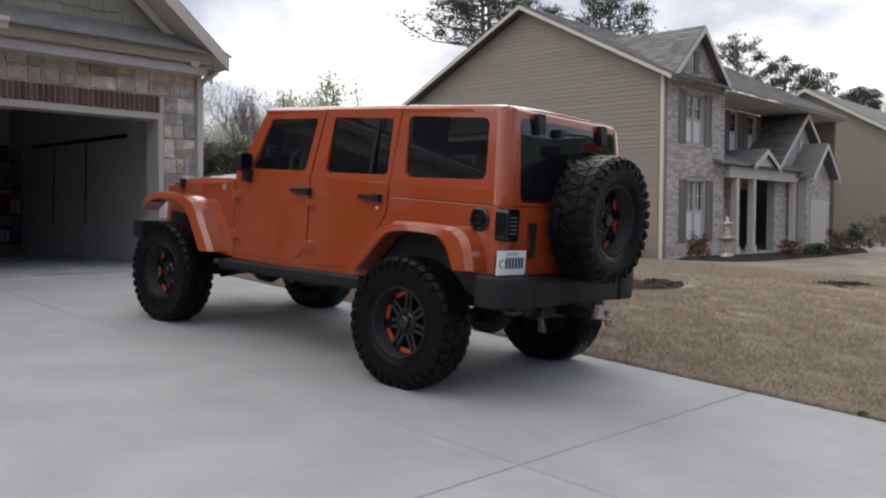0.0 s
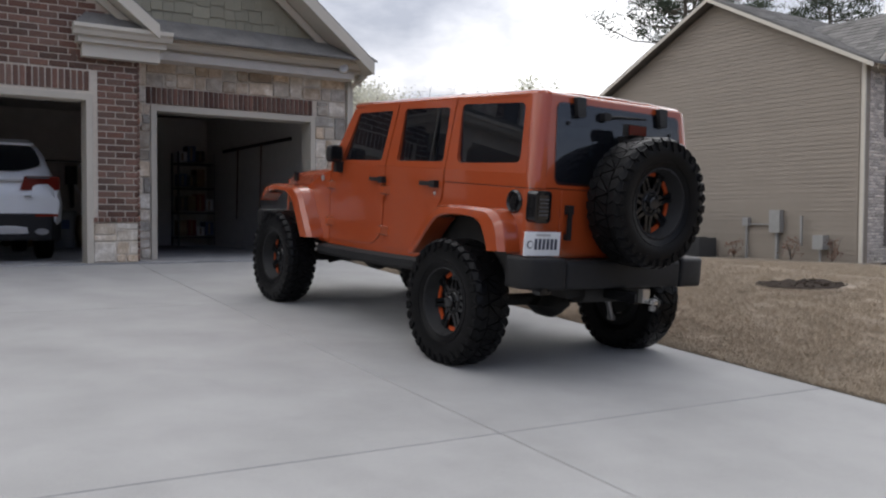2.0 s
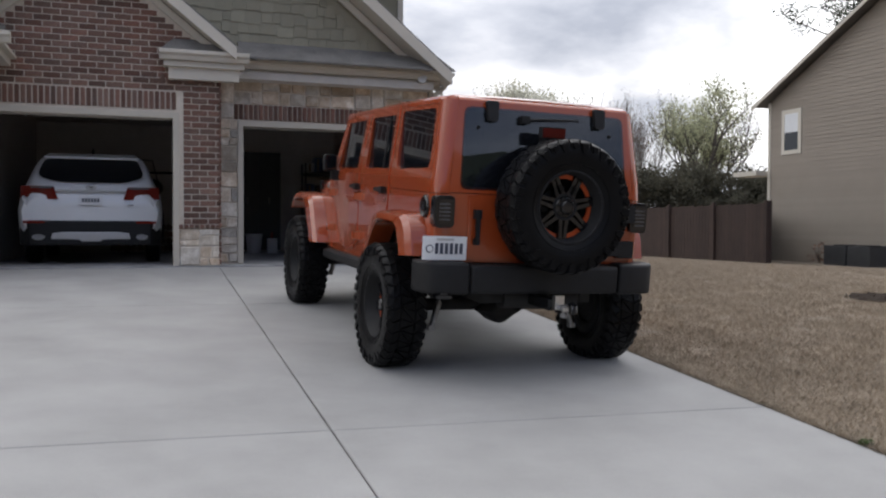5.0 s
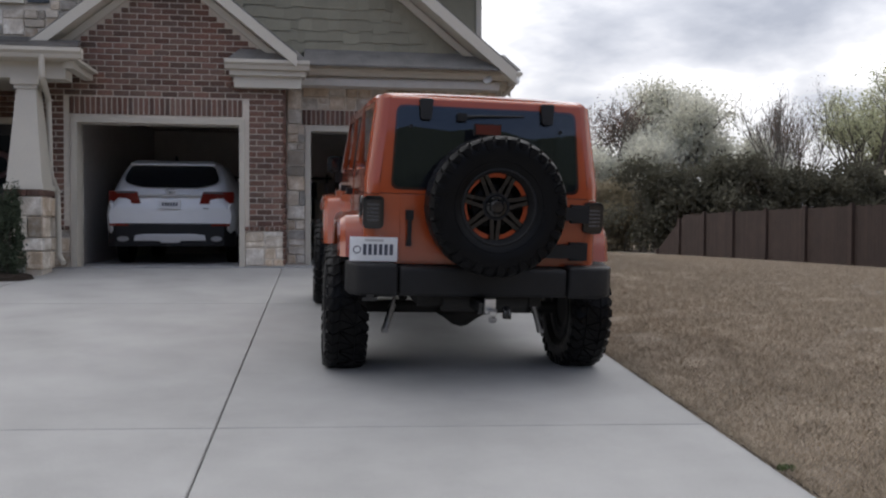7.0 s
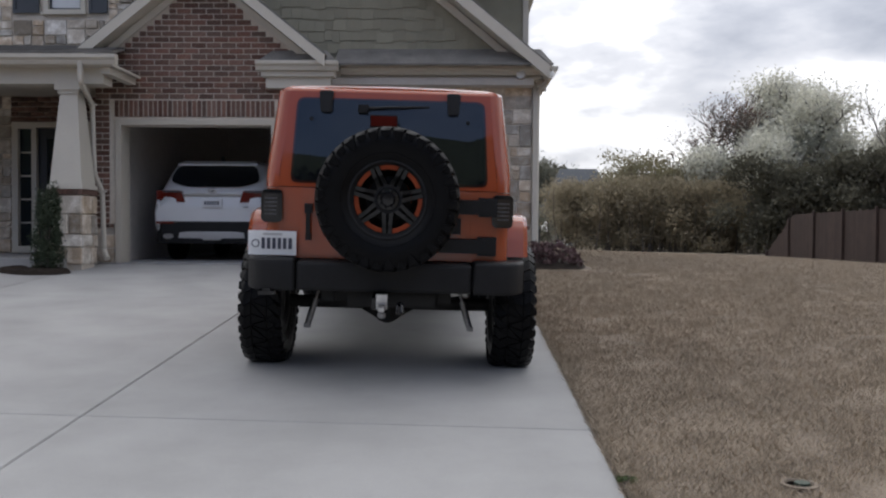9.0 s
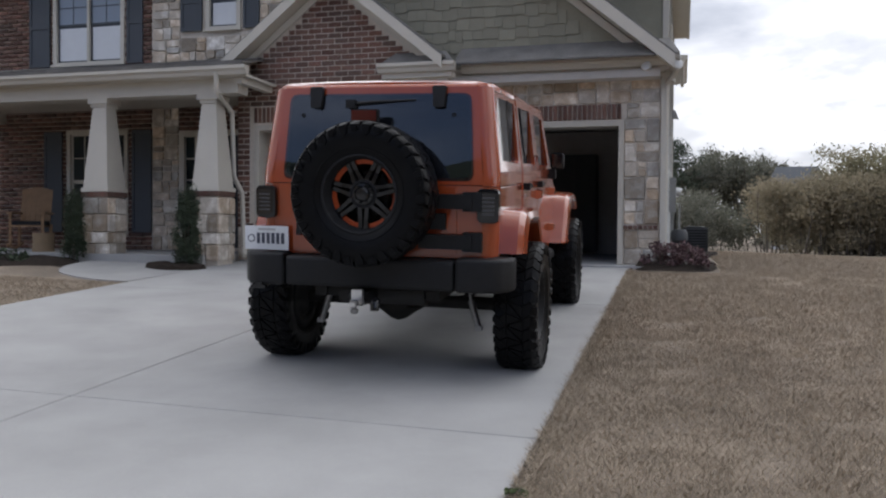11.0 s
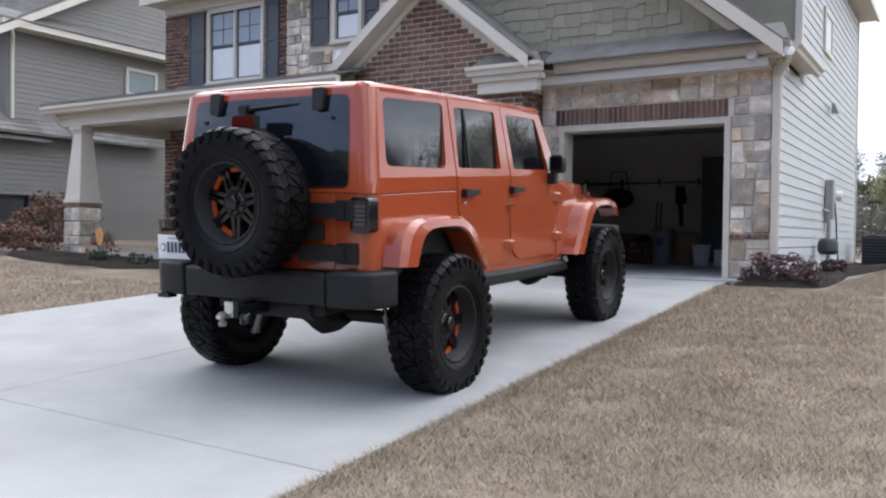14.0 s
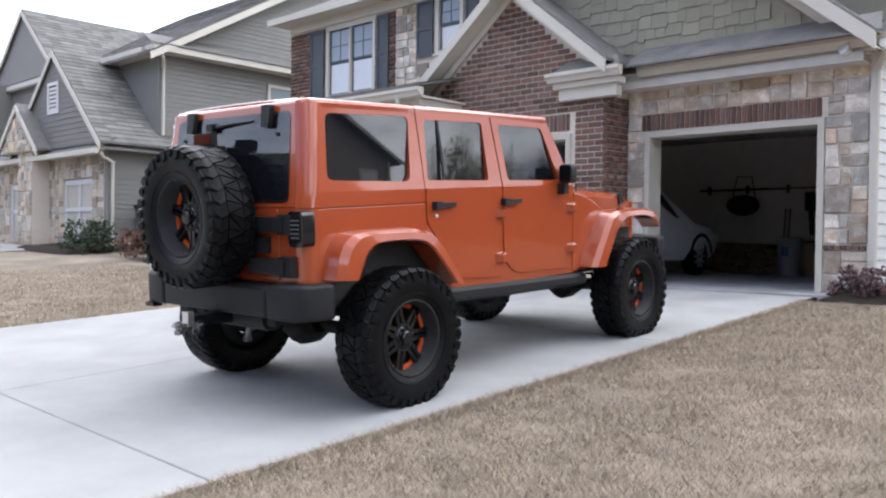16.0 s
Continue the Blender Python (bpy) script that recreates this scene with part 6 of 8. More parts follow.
part("skid_plate", plate2d([(-.54, .37), (-.16, .365), (-.13, .335), (.13, .335), (.16, .365), (.54, .37), (.52, .455), (.38, .475), (-.38, .475), (-.52, .455)], (0, .07, 0), lambda u, v: (u, -.075, v)), SILVER, suv, bevel=0.012)
part("chrome_strip", boxes((-.48, .48, -.045, .06, 1.066, 1.088)), STEEL, suv, bevel=0.006)
bm = bmesh.new()
disc_stack(bm, [(.075, 0), (.075, .02), (.055, .03)], 20, pose(0, -.02, 1.135, 90, 0, 0) @ Matrix.Diagonal((1, .6, 1, 1)))
part("badge", bm, STEEL, suv)
part("badge_centre", plate2d([(-.05, 1.15), (0, 1.112), (.05, 1.15), (0, 1.13)], (0, .01, 0), lambda u, v: (u, -.060, v)), BLACK_METAL, suv)
part("model_mark", boxes((.50, .58, -.045, -.02, .865, .877)), LOUVRE, suv)
pl = part("number_plate", boxes((-.155, .155, -.045, -.012, .87, 1.01)), PLATE_WHITE, suv, "white plate with a dark bar")
for k in range(6):
    part("character_bar", boxes((-.120 + k * .041, -.093 + k * .041, -.050, -.046, .908, .965)), PLATE_BLUE, pl)

# ---- garage contents ----
rail = thing("tool_rail", "black wall rail for hanging tools", "rail")
part("bar", boxes((-1.78, .90, 6.60, 6.66, 1.62, 1.66)), BLACK_METAL, rail)
for x in (-1.6, -.8, 0.0, .8):
    part("bracket", boxes((x - .02, x + .02, 6.62, 6.699, 1.55, 1.72)), BLACK_METAL, rail)
bag = thing("hanging_bag", "dark duffel bag hung on the wall rail", "bag")
bm = bmesh.new()
bmesh.ops.create_uvsphere(bm, u_segments=16, v_segments=10, radius=1.0)
bmesh.ops.transform(bm, matrix=pose(-.80, 6.45, 1.32) @ Matrix.Diagonal((.34, .15, .21, 1)), verts=bm.verts)
part("bag_body", bm, BLACK_PLASTIC, bag, smooth=1)
bm = bmesh.new()
tube(bm, [(-1.03, 6.5, 1.45), (-.97, 6.55, 1.9), (-.67, 6.55, 1.88), (-.57, 6.5, 1.45)], .012, 6)
part("strap", bm, BLACK_PLASTIC, bag)
for x, z0, mat in ((-.02, .05, WOOD), (.07, .05, WOOD)):
    t = thing("garden_tool", "long-handled garden tool leaning on the wall", "tool")
    bm = bmesh.new()
    tube(bm, [(x, 6.45, .02), (x, 6.62, 1.25)], .016, 6)
    part("shaft", bm, mat, t)
    part("tool_head", boxes((x - .08, x + .08, 6.42, 6.45, .02, .2)), BLACK_METAL, t, bevel=0.01)
hose = thing("coiled_hose", "coiled hose hung on the wall", "hose")
bm = bmesh.new()
for k in range(3):
    tube(bm, [(.68 + (.11 + .015 * k) * math.cos(a * .42), 6.58 - .02 * k, 1.30 + (.26 + .02 * k) * math.sin(a * .42)) for a in range(16)], .014, 6)
part("coil", bm, WHITE_PLASTIC, hose)
blower = thing("leaf_blower", "dark leaf blower hung on the wall", "tool")
part("housing", boxes((.40, .58, 6.45, 6.66, 1.2, 1.55)), BLACK_PLASTIC, blower, bevel=0.05)
bm = bmesh.new()
tube(bm, [(.48, 6.55, 1.25), (.50, 6.55, .75)], .05, 10, .035)
part("nozzle", bm, BLACK_PLASTIC, blower)
bin_ = thing("storage_bin", "grey waste bin with a blue label", "bin")
bm = bmesh.new()
disc_stack(bm, [(.19, .0), (.22, .62), (.235, .63), (.235, .67), (.2, .70)], 24, pose(.27, 6.1, 0))
part("drum", bm, GREY_BOX, bin_, smooth=0.6)
part("label_patch", boxes((.20, .34, 5.873, 5.880, .35, .52)), BLUE_PLASTIC, bin_)
basket = thing("wicker_basket", "brown round basket on the garage floor", "basket")
bm = bmesh.new()
disc_stack(bm, [(.20, 0), (.25, .2), (.26, .45), (.22, .60), (.1, .64)], 20, pose(.74, 6.15, 0))
part("weave", bm, CARD, basket, smooth=0.8)
bucket = thing("bucket", "white plastic bucket with a wire handle", "bucket")
bm = bmesh.new()
disc_stack(bm, [(.13, 0), (.16, .36), (.17, .36), (.17, .39), (.15, .39), (.14, .36)], 20, pose(1.24, 5.3, 0))
part("pail", bm, WHITE_PLASTIC, bucket, smooth=0.6)
bm = bmesh.new()
tube(bm, [(1.08, 5.3, .36), (1.11, 5.16, .27), (1.24, 5.12, .22), (1.37, 5.16, .27), (1.40, 5.3, .36)], .006, 5)
part("handle", bm, STEEL, bucket)
jug = thing("spray_jug", "pale spray jug on the garage floor", "jug")
part("tank", boxes((1.50, 1.69, 5.2, 5.36, 0, .30)), WHITE_PLASTIC, jug, bevel=0.04)
part("spout", boxes((1.57, 1.61, 5.26, 5.30, .30, .42)), RED_PLASTIC, jug)
rs = random.Random(8)
for k in range(46):
    lg = thing("fire_log", "split log in a low stack by the garage wall", "log", group="stacked logs")
    col, row = k % 12, k // 12
    bm = bmesh.new()
    r = rs.uniform(.055, .085)
    disc_stack(bm, [(r, -.2), (r, .2)], 7, pose(-1.42 + col * .125 + (.06 if row % 2 else 0) + rs.uniform(-.01, .01), 6.42, .09 + row * .14, 90, 0, rs.uniform(-6, 6)))
    part("bark_piece", bm, WOOD, lg)
shelf = thing("wall_shelf", "dark steel shelving against the back wall", "shelf")
for z in (.15, .65, 1.15, 1.65):
    part("board", boxes((2.42, 3.2, 6.22, 6.68, z, z + .03)), DARK_UNIT, shelf)
for x, y in ((2.42, 6.20), (3.17, 6.20), (2.42, 6.66), (3.17, 6.66)):
    part("upright", boxes((x, x + .03, y, y + .03, 0, 1.9)), DARK_UNIT, shelf)
for k in range(14):
    z = (.18, .68, 1.18, 1.68)[k % 4]
    x = 2.46 + (k // 4) * .18
    h = rs.uniform(.18, .36)
    bx = thing("carton", "box on the garage shelf", "box", group="boxes on the shelf")
    part("carton_body", boxes((x, x + .16, 6.25, 6.25 + rs.uniform(.25, .38), z + .031, z + .03 + h)), (CARD, DARK_UNIT, BLUE_PLASTIC, WHITE_PLASTIC, RED_PLASTIC)[k % 5], bx, bevel=0.01)
    part("flap_tape", boxes((x + .05, x + .09, 6.244, 6.249, z + .05, z + h - .0)), CARD, bx)
cab = thing("storage_cabinet", "tall dark storage cabinet against the garage back wall", "cabinet")
part("carcass", boxes((.98, 1.90, 6.24, 6.695, .04, 2.1)), DARK_UNIT, cab, bevel=0.006)
for a, b in ((.985, 1.437), (1.443, 1.895)):
    d = part("cabinet_door", boxes((a, b, 6.218, 6.239, .06, 2.08)), DARK_UNIT, cab, bevel=0.004)
    part("pull", boxes(((a + b) / 2 - .01, (a + b) / 2 + .01, 6.205, 6.217, 1.0, 1.15)), BLACK_METAL, d)
rack = thing("wall_rack", "long tool rack on the side wall", "rack")
part("beam", boxes((3.14, 3.215, 2.2, 5.6, 1.86, 1.92)), BLACK_METAL, rack)
for y in (3.4, 4.6):
    bm = bmesh.new()
    tube(bm, [(3.10, y, 1.88), (3.08, y + .03, .55)], .014, 6)
    part("hung_tool", bm, RED_PLASTIC if y < 2.5 else WOOD, rack)

# ---- porch things ----
def rocking_chair(m):
    c = thing("rocking_chair", "brown wooden porch rocking chair with dark cushion", "chair", m, group="porch chairs")
    for s in (-.26, .26):
        bm = bmesh.new()
        tube(bm, [(s, -.42, .10), (s, -.2, .045), (s, .1, .04), (s, .45, .12)], .022, 6)
        part("rocker", bm, CHAIR_WOOD, c)
        for y, h in ((-.24, .62), (.24, .45)):
            part("leg", boxes((s - .022, s + .022, y - .022, y + .022, .05, h)), CHAIR_WOOD, c)
        part("arm", boxes((s - .045, s + .045, -.30, .28, .62, .65)), CHAIR_WOOD, c, bevel=0.008)
    part("seat", boxes((-.25, .25, -.26, .26, .40, .43)), CHAIR_WOOD, c)
    part("cushion", boxes((-.24, .24, -.26, .22, .432, .50)), BLACK_PLASTIC, c, bevel=0.03)
    for k in range(6):
        x = -.25 + k * .084
        part("back_slat", plate2d([(x, .45), (x + .074, .45), (x + .085, 1.12 - .02 * abs(k - 2.5)), (x - .006, 1.12 - .02 * abs(k - 2.5))], (0, .02, 0), lambda u, v: (u, .24 + (v - .45) * .25, v)), CHAIR_WOOD, c)
    return c


first = rocking_chair(pose(-7.25, 0.45, 0.085, 0, 0, 25))
side_table = thing("side_table", "small dark wooden porch side table", "table")
part("top", boxes((-6.45, -6.05, .25, .65, .50, .53)), WOOD, side_table, bevel=0.006)
for x in (-6.42, -6.1):
    for y in (.28, .60):
        part("leg", boxes((x, x + .03, y, y + .03, .085, .50)), WOOD, side_table)
stump = thing("stump_stool", "pale log stool on the porch", "stool")
bm = bmesh.new()
disc_stack(bm, [(.17, 0), (.16, .15), (.17, .30)], 16, pose(-6.3, -.35, .085))
part("log", bm, CARD, stump, smooth=0.6)
stake = thing("garden_stake", "orange oval garden flag on a thin stake", "garden flag")
gz = ground_z(-6.75, -1.65)
bm = bmesh.new()
tube(bm, [(-6.75, -1.65, gz - .05), (-6.75, -1.65, gz + .35)], .01, 6)
part("rod", bm, DARK_UNIT, stake)
part("cloth", plate2d([(.09 * math.cos(a * .5236), .15 * math.sin(a * .5236)) for a in range(12)], (0, .012, 0), lambda u, v: (-6.75 + u, -1.66, gz + .42 + v)), AMBER, stake)

# ---- utilities at the east wall ----
gz = ground_z(3.9, 8.4)
ac = thing("condenser_unit", "black air conditioner condenser beside the pale siding", "air conditioner", group="condensers")
part("casing", boxes((3.66, 4.20, 8.0, 8.54, gz - .05, gz + .60)), DARK_UNIT, ac, bevel=0.02)
for k in range(9):
    part("louvre", boxes((3.67, 4.19, 7.985, 7.999, gz + .04 + k * .06, gz + .065 + k * .06)), BLACK_PLASTIC, ac)
bm = bmesh.new()
disc_stack(bm, [(.22, 0), (.22, .02), (.16, .03)], 20, pose(3.93, 8.27, gz + .60))
part("fan_grille", bm, BLACK_PLASTIC, ac)
meter = thing("electric_meter", "grey electric panel and round meter on siding", "utility box")
part("cabinet", boxes((3.412, 3.53, 4.72, 4.98, .85, 1.50)), GREY_BOX, meter, bevel=0.012)
bm = bmesh.new()
disc_stack(bm, [(.085, 0), (.085, .06), (.06, .10)], 18, pose(3.53, 5.12, 1.25, 0, 90, 0))
part("dial", bm, LAMP_GLASS, meter, smooth=0.6)
part("conduit", boxes((3.43, 3.49, 4.80, 4.86, -.1, .849)), GREY_BOX, meter)
bm = bmesh.new()
tube(bm, [(3.5, 5.2, 1.15), (3.52, 5.3, .8), (3.5, 5.55, .45), (3.52, 5.7, .05)], .014, 6)
part("cable", bm, BLACK_PLASTIC, meter)
gas = thing("gas_meter", "dark gas meter with pipes on the wall", "utility box")
bm = bmesh.new()
disc_stack(bm, [(.11, 0), (.15, .05), (.15, .18), (.11, .24)], 18, pose(3.60, 3.7, .28, 0, 0, 0))
part("drum", bm, DARK_UNIT, gas, smooth=0.6)
bm = bmesh.new()
tube(bm, round3([(3.60, 3.7, .52), (3.60, 3.7, .95), (3.60, 3.15, .95)], .05), .02, 8)
tube(bm, [(3.60, 3.7, .28), (3.60, 3.7, -.08)], .022, 8)
part("pipe", bm, GREY_BOX, gas, smooth=0.8)
vent = thing("dryer_vent", "small pale vent hood on the siding", "vent")
part("hood", loft([[(3.45, 5.0, 2.66), (3.45, 5.16, 2.66), (3.45, 5.16, 2.80), (3.45, 5.0, 2.80)], [(3.56, 5.0, 2.64), (3.56, 5.16, 2.64), (3.50, 5.16, 2.80), (3.50, 5.0, 2.80)]]), GREY_BOX, vent)
part("flange", boxes((3.4525, 3.462, 4.97, 5.19, 2.63, 2.83)), GREY_BOX, vent)

# ---- lawn details ----
cover = thing("valve_cover", "small green utility lid sunk in the lawn", "utility cover")
gz = ground_z(3.80, -8.36)
bm = bmesh.new()
disc_stack(bm, [(.085, 0), (.085, .008), (.065, .010), (.06, .0)], 24, pose(3.80, -8.36, gz - .012))
part("rim", bm, LAWN, cover)
bm = bmesh.new()
disc_stack(bm, [(.035, 0), (.035, .010)], 20, pose(3.81, -8.37, gz - .006))
part("lid", bm, GREEN_LID, cover)


def leaf_cloud(centres, per, spread, size, seed, flat=0.6, aspect=0.5):
    """Many small four-cornered leaves scattered round the centres; returns vertices and faces."""
    r = np.random.RandomState(seed)
    c = np.repeat(np.asarray(centres, float), per, axis=0)
    n = len(c)
    c = c + r.normal(0, 1, (n, 3)) * np.asarray(spread) * 0.6
    u = r.normal(0, 1, (n, 3))
    u /= np.linalg.norm(u, axis=1, keepdims=True)
    w = r.normal(0, 1, (n, 3))
    v = np.cross(u, w)
    v /= np.linalg.norm(v, axis=1, keepdims=True)
    s = size * r.uniform(.5, 1.4, (n, 1))
    q = np.stack([c - u * s, c + v * s * aspect, c + u * s, c - v * s * aspect], 1).reshape(-1, 3)
    return q, np.arange(4 * n).reshape(n, 4)


def ground_patch(name, pts, mat, label, category, lift=0.004, rough=0.0, seed=1):
    """A bed or bare patch laid on the ground, domed a little and uneven."""
    rs_ = random.Random(seed)
    pts = round_poly(pts, 0.3, 4)
    bm = bmesh.new()
    cx, cy = sum(p[0] for p in pts) / len(pts), sum(p[1] for p in pts) / len(pts)
    rings = []
    for k, f in enumerate((1.0, .92, .75, .5, .25)):
        rings.append([bm.verts.new((cx + (x - cx) * f, cy + (y - cy) * f, ground_z(cx + (x - cx) * f, cy + (y - cy) * f) + (lift if k else -.02) + (rough * rs_.random() if k else 0))) for x, y in pts])
    for a, b in zip(rings, rings[1:]):
        for i in range(len(pts)):
            bm.faces.new((a[i], a[(i + 1) % len(pts)], b[(i + 1) % len(pts)], b[i]))
    bm.faces.new(rings[-1])
    ob = part(name, bm, mat, None, smooth=1)
    return tagged(ob, label, category, kind="structure")


ground_patch("mulch_bed", [(3.02, -.2), (3.4, -.42), (3.95, -.35), (4.15, .3), (4.0, 2.5), (4.1, 5), (4.4, 7.5), (4.5, 9.2), (3.46, 9.3), (3.46, .6), (3.02, .5)], MULCH, "dark mulch bed along the pale side wall", "mulch bed", .03, .05, 2)
ground_patch("mulch_bed", [(-2.72, -1.20), (-2.85, -1.55), (-3.25, -1.68), (-3.68, -1.50), (-3.70, -1.12), (-3.25, -1.0)], MULCH, "small dark mulch island in the concrete walk", "mulch bed", .035, .04, 3)
ground_patch("mulch_bed", [(-4.93, -1.02), (-4.85, -1.75), (-5.6, -2.15), (-6.8, -2.25), (-8.3, -2.05), (-9.6, -1.6), (-9.6, -1.02)], MULCH, "dark mulch bed in front of the porch", "mulch bed", .03, .05, 4)
ground_patch("mulch_bed", [(18.4, 1.0), (17.9, .2), (19, -.6), (22, -1.1), (29, -1.0), (31, -.4), (30, .3), (22, .2)], MULCH, "dark planting bed before the neighbour's porch", "mulch bed", .03, .05, 5)
ground_patch("mulch_bed", [(-12.4, 3.0), (-11.7, 0), (-12.4, -2.0), (-15.5, -2.0), (-15.5, -.7), (-13.25, -.7), (-13.2, 3.0)], MULCH, "dark planting bed by the west neighbour", "mulch bed", .03, .05, 6)
bm = bmesh.new()
rs_edge = random.Random(5)
prev = None
for k in range(90):
    y = -13.4 + k * .15
    w = .022 + rs_edge.uniform(0, .02)
    row = (bm.verts.new((DRIVE_R + .001, y, ground_z(DRIVE_R, y) + .001)), bm.verts.new((DRIVE_R + w, y, ground_z(DRIVE_R + w, y) - .002)), bm.verts.new((DRIVE_R + w, y, ground_z(DRIVE_R, y) - .05)))
    if prev:
        bm.faces.new((prev[0], prev[1], row[1], row[0]))
        bm.faces.new((prev[1], prev[2], row[2], row[1]))
    prev = row
tagged(part("soil_edge", bm, SOIL), "thin line of dark bare soil along the drive", "soil edge", kind="structure")
ground_patch("bare_patch", [(7.2, -4.1), (8.0, -4.4), (8.9, -4.2), (9.0, -3.75), (8.4, -3.5), (7.5, -3.55)], SOIL, "patch of bare dark soil in the lawn", "soil patch", .006, .05, 7)
ground_patch("bare_patch", [(11.2, -5.6), (12.3, -5.9), (12.9, -5.4), (12.0, -5.0)], SOIL, "small bare soil patch in the lawn", "soil patch", .006, .03, 8)
# loose clods on the bare patches
r_ = np.random.RandomState(19)
spots = [(cx + a * rx, cy + b * ry) for cx, cy, rx, ry in ((8.1, -3.95, .75, .36), (12.1, -5.45, .7, .3)) for a, b in r_.normal(0, .5, (45, 2))]
v_, q_ = leaf_cloud([(x, y, ground_z(x, y) + .02) for x, y in spots], 9, (.07, .07, .02), .022, 20, aspect=.8)
tagged(quads_mesh("soil_clods", v_, q_, SOIL), "loose dark clods on the bare soil", "soil", kind="stuff")
ground_patch("neighbour_drive", [(29.5, -.2), (30, -14), (34, -14), (33.6, .6)], CONCRETE, "concrete drive of the east neighbour", "driveway", .01, 0, 9)
ground_patch("neighbour_drive", [(-20.5, -.7), (-20.5, -16), (-14.5, -16), (-14.5, -.7)], CONCRETE, "concrete drive of the west neighbour", "driveway", .012, 0, 10)
road = ground_patch("road", [(-60, -25.2), (-60, -33), (60, -33), (60, -25.2)], material("asphalt", (.05, .05, .05), .9, vary=.2, scale=3, fine=90, bump=.3), "asphalt street behind the drive", "road", .01, 0, 11)


# ---- plants ----
def branches(bm, p, d, length, r, depth, rs, tips, spread=.55, up=.25, kids=3, sides=5):
    """Grows a limb and its twigs; collects the ends in tips."""
    pts = [Vector(p)]
    dd = Vector(d).normalized()
    k = 4 if depth > 1 else 3
    for i in range(k):
        dd = (dd + Vector((rs.uniform(-.18, .18), rs.uniform(-.18, .18), rs.uniform(-.08, .14)))).normalized()
        pts.append(pts[-1] + dd * (length / k))
    tube(bm, pts, r, sides, r * .62)
    tips.append(tuple(pts[-1]))
    if depth == 0:
        tips.append(tuple(pts[-2]))
        return
    for i in range(kids):
        j = rs.choice((2, 3, k, k)) if k > 2 else k
        j = min(j, len(pts) - 1)
        side = Vector((rs.uniform(-1, 1), rs.uniform(-1, 1), rs.uniform(-.1, .5))).normalized()
        nd = (dd * (1 - spread) + side * spread + Vector((0, 0, up))).normalized()
        branches(bm, pts[j], nd, length * rs.uniform(.6, .8), r * .58, depth - 1, rs, tips, spread, up, kids, sides)


def tree(x, y, height, label, leaf=None, per=0, leaf_size=.1, leaf_spread=.35, seed=1, depth=4, trunk=.16, kids=3, spread=.55, up=.25, trunk_part=.3, base=None, mat=BARK):
    rs = random.Random(seed)
    z = ground_z(x, y) if base is None else base
    t = thing("tree", label, "tree", group="trees")
    bm = bmesh.new()
    tips = []
    branches(bm, (x, y, z - .1), (0, 0, 1), height * trunk_part, trunk, depth, rs, tips, spread, up, kids)
    # scale the grown crown to the wanted height
    top = max(v.co.z for v in bm.verts)
    f = height / (top - z)
    for v in bm.verts:
        v.co = Vector((x + (v.co.x - x) * f, y + (v.co.y - y) * f, z + (v.co.z - z) * f if v.co.z > z else v.co.z))
    me = bpy.data.meshes.new("trunk")
    bm.to_mesh(me)
    bm.free()
    link_mesh("trunk", me, mat, t)
    if leaf is not None and per:
        tp = [(x + (a - x) * f, y + (b - y) * f, z + (c - z) * f) for a, b, c in tips if c - z > .35 * (top - z)]
        v, q = leaf_cloud(tp, per, leaf_spread, leaf_size, seed)
        crown = quads_mesh("crown", v, q, leaf, t)
        crown["kind"] = "stuff"
    return t


def thicket(name, pts, height, mat, seed, label, per=60, clumps=200, size=.13, width=1.4, twigs=True, low=.1, jag=.35):
    """A wild hedge along a line: many leaf clumps of uneven height with twigs in between."""
    r = np.random.RandomState(seed)
    pts = [np.array(p, float) for p in pts]
    seg = np.array([np.linalg.norm(b - a) for a, b in zip(pts, pts[1:])])
    cum = np.concatenate([[0], np.cumsum(seg)])
    cs, bm = [], bmesh.new()
    bump = r.uniform(-1, 1, 64)
    for i in range(clumps):
        s = r.uniform(0, cum[-1])
        k = min(int(np.searchsorted(cum, s, side="right")) - 1, len(seg) - 1)
        p = pts[k] + (pts[k + 1] - pts[k]) * (s - cum[k]) / seg[k]
        b = bump[int(s / 1.3) % 64] * .6 + bump[int(s / .5 + 9) % 64] * .4
        h = height * (1 + jag * b)
        x, y = p[0] + r.normal(0, width * .5), p[1] + r.normal(0, width * .5)
        zz = ground_z(x, y)
        cs.append((x, y, zz + low + (h - low) * r.uniform(0, 1) ** .8))
        if twigs and i % 3 == 0:
            tube(bm, [(x, y, zz - .05), (x + r.normal(0, .2), y + r.normal(0, .2), zz + h * .5), (x + r.normal(0, .5), y + r.normal(0, .4), zz + h * r.uniform(.8, 1.08))], .03, 4, .006)
    v, q = leaf_cloud(cs, per, (.55, .55, .42), size, seed)
    ob = tagged(quads_mesh(name, v, q, mat), label, "hedge", kind="stuff")
    if twigs:
        part("twigs", bm, BARK, ob)
    else:
        bm.free()
    return ob


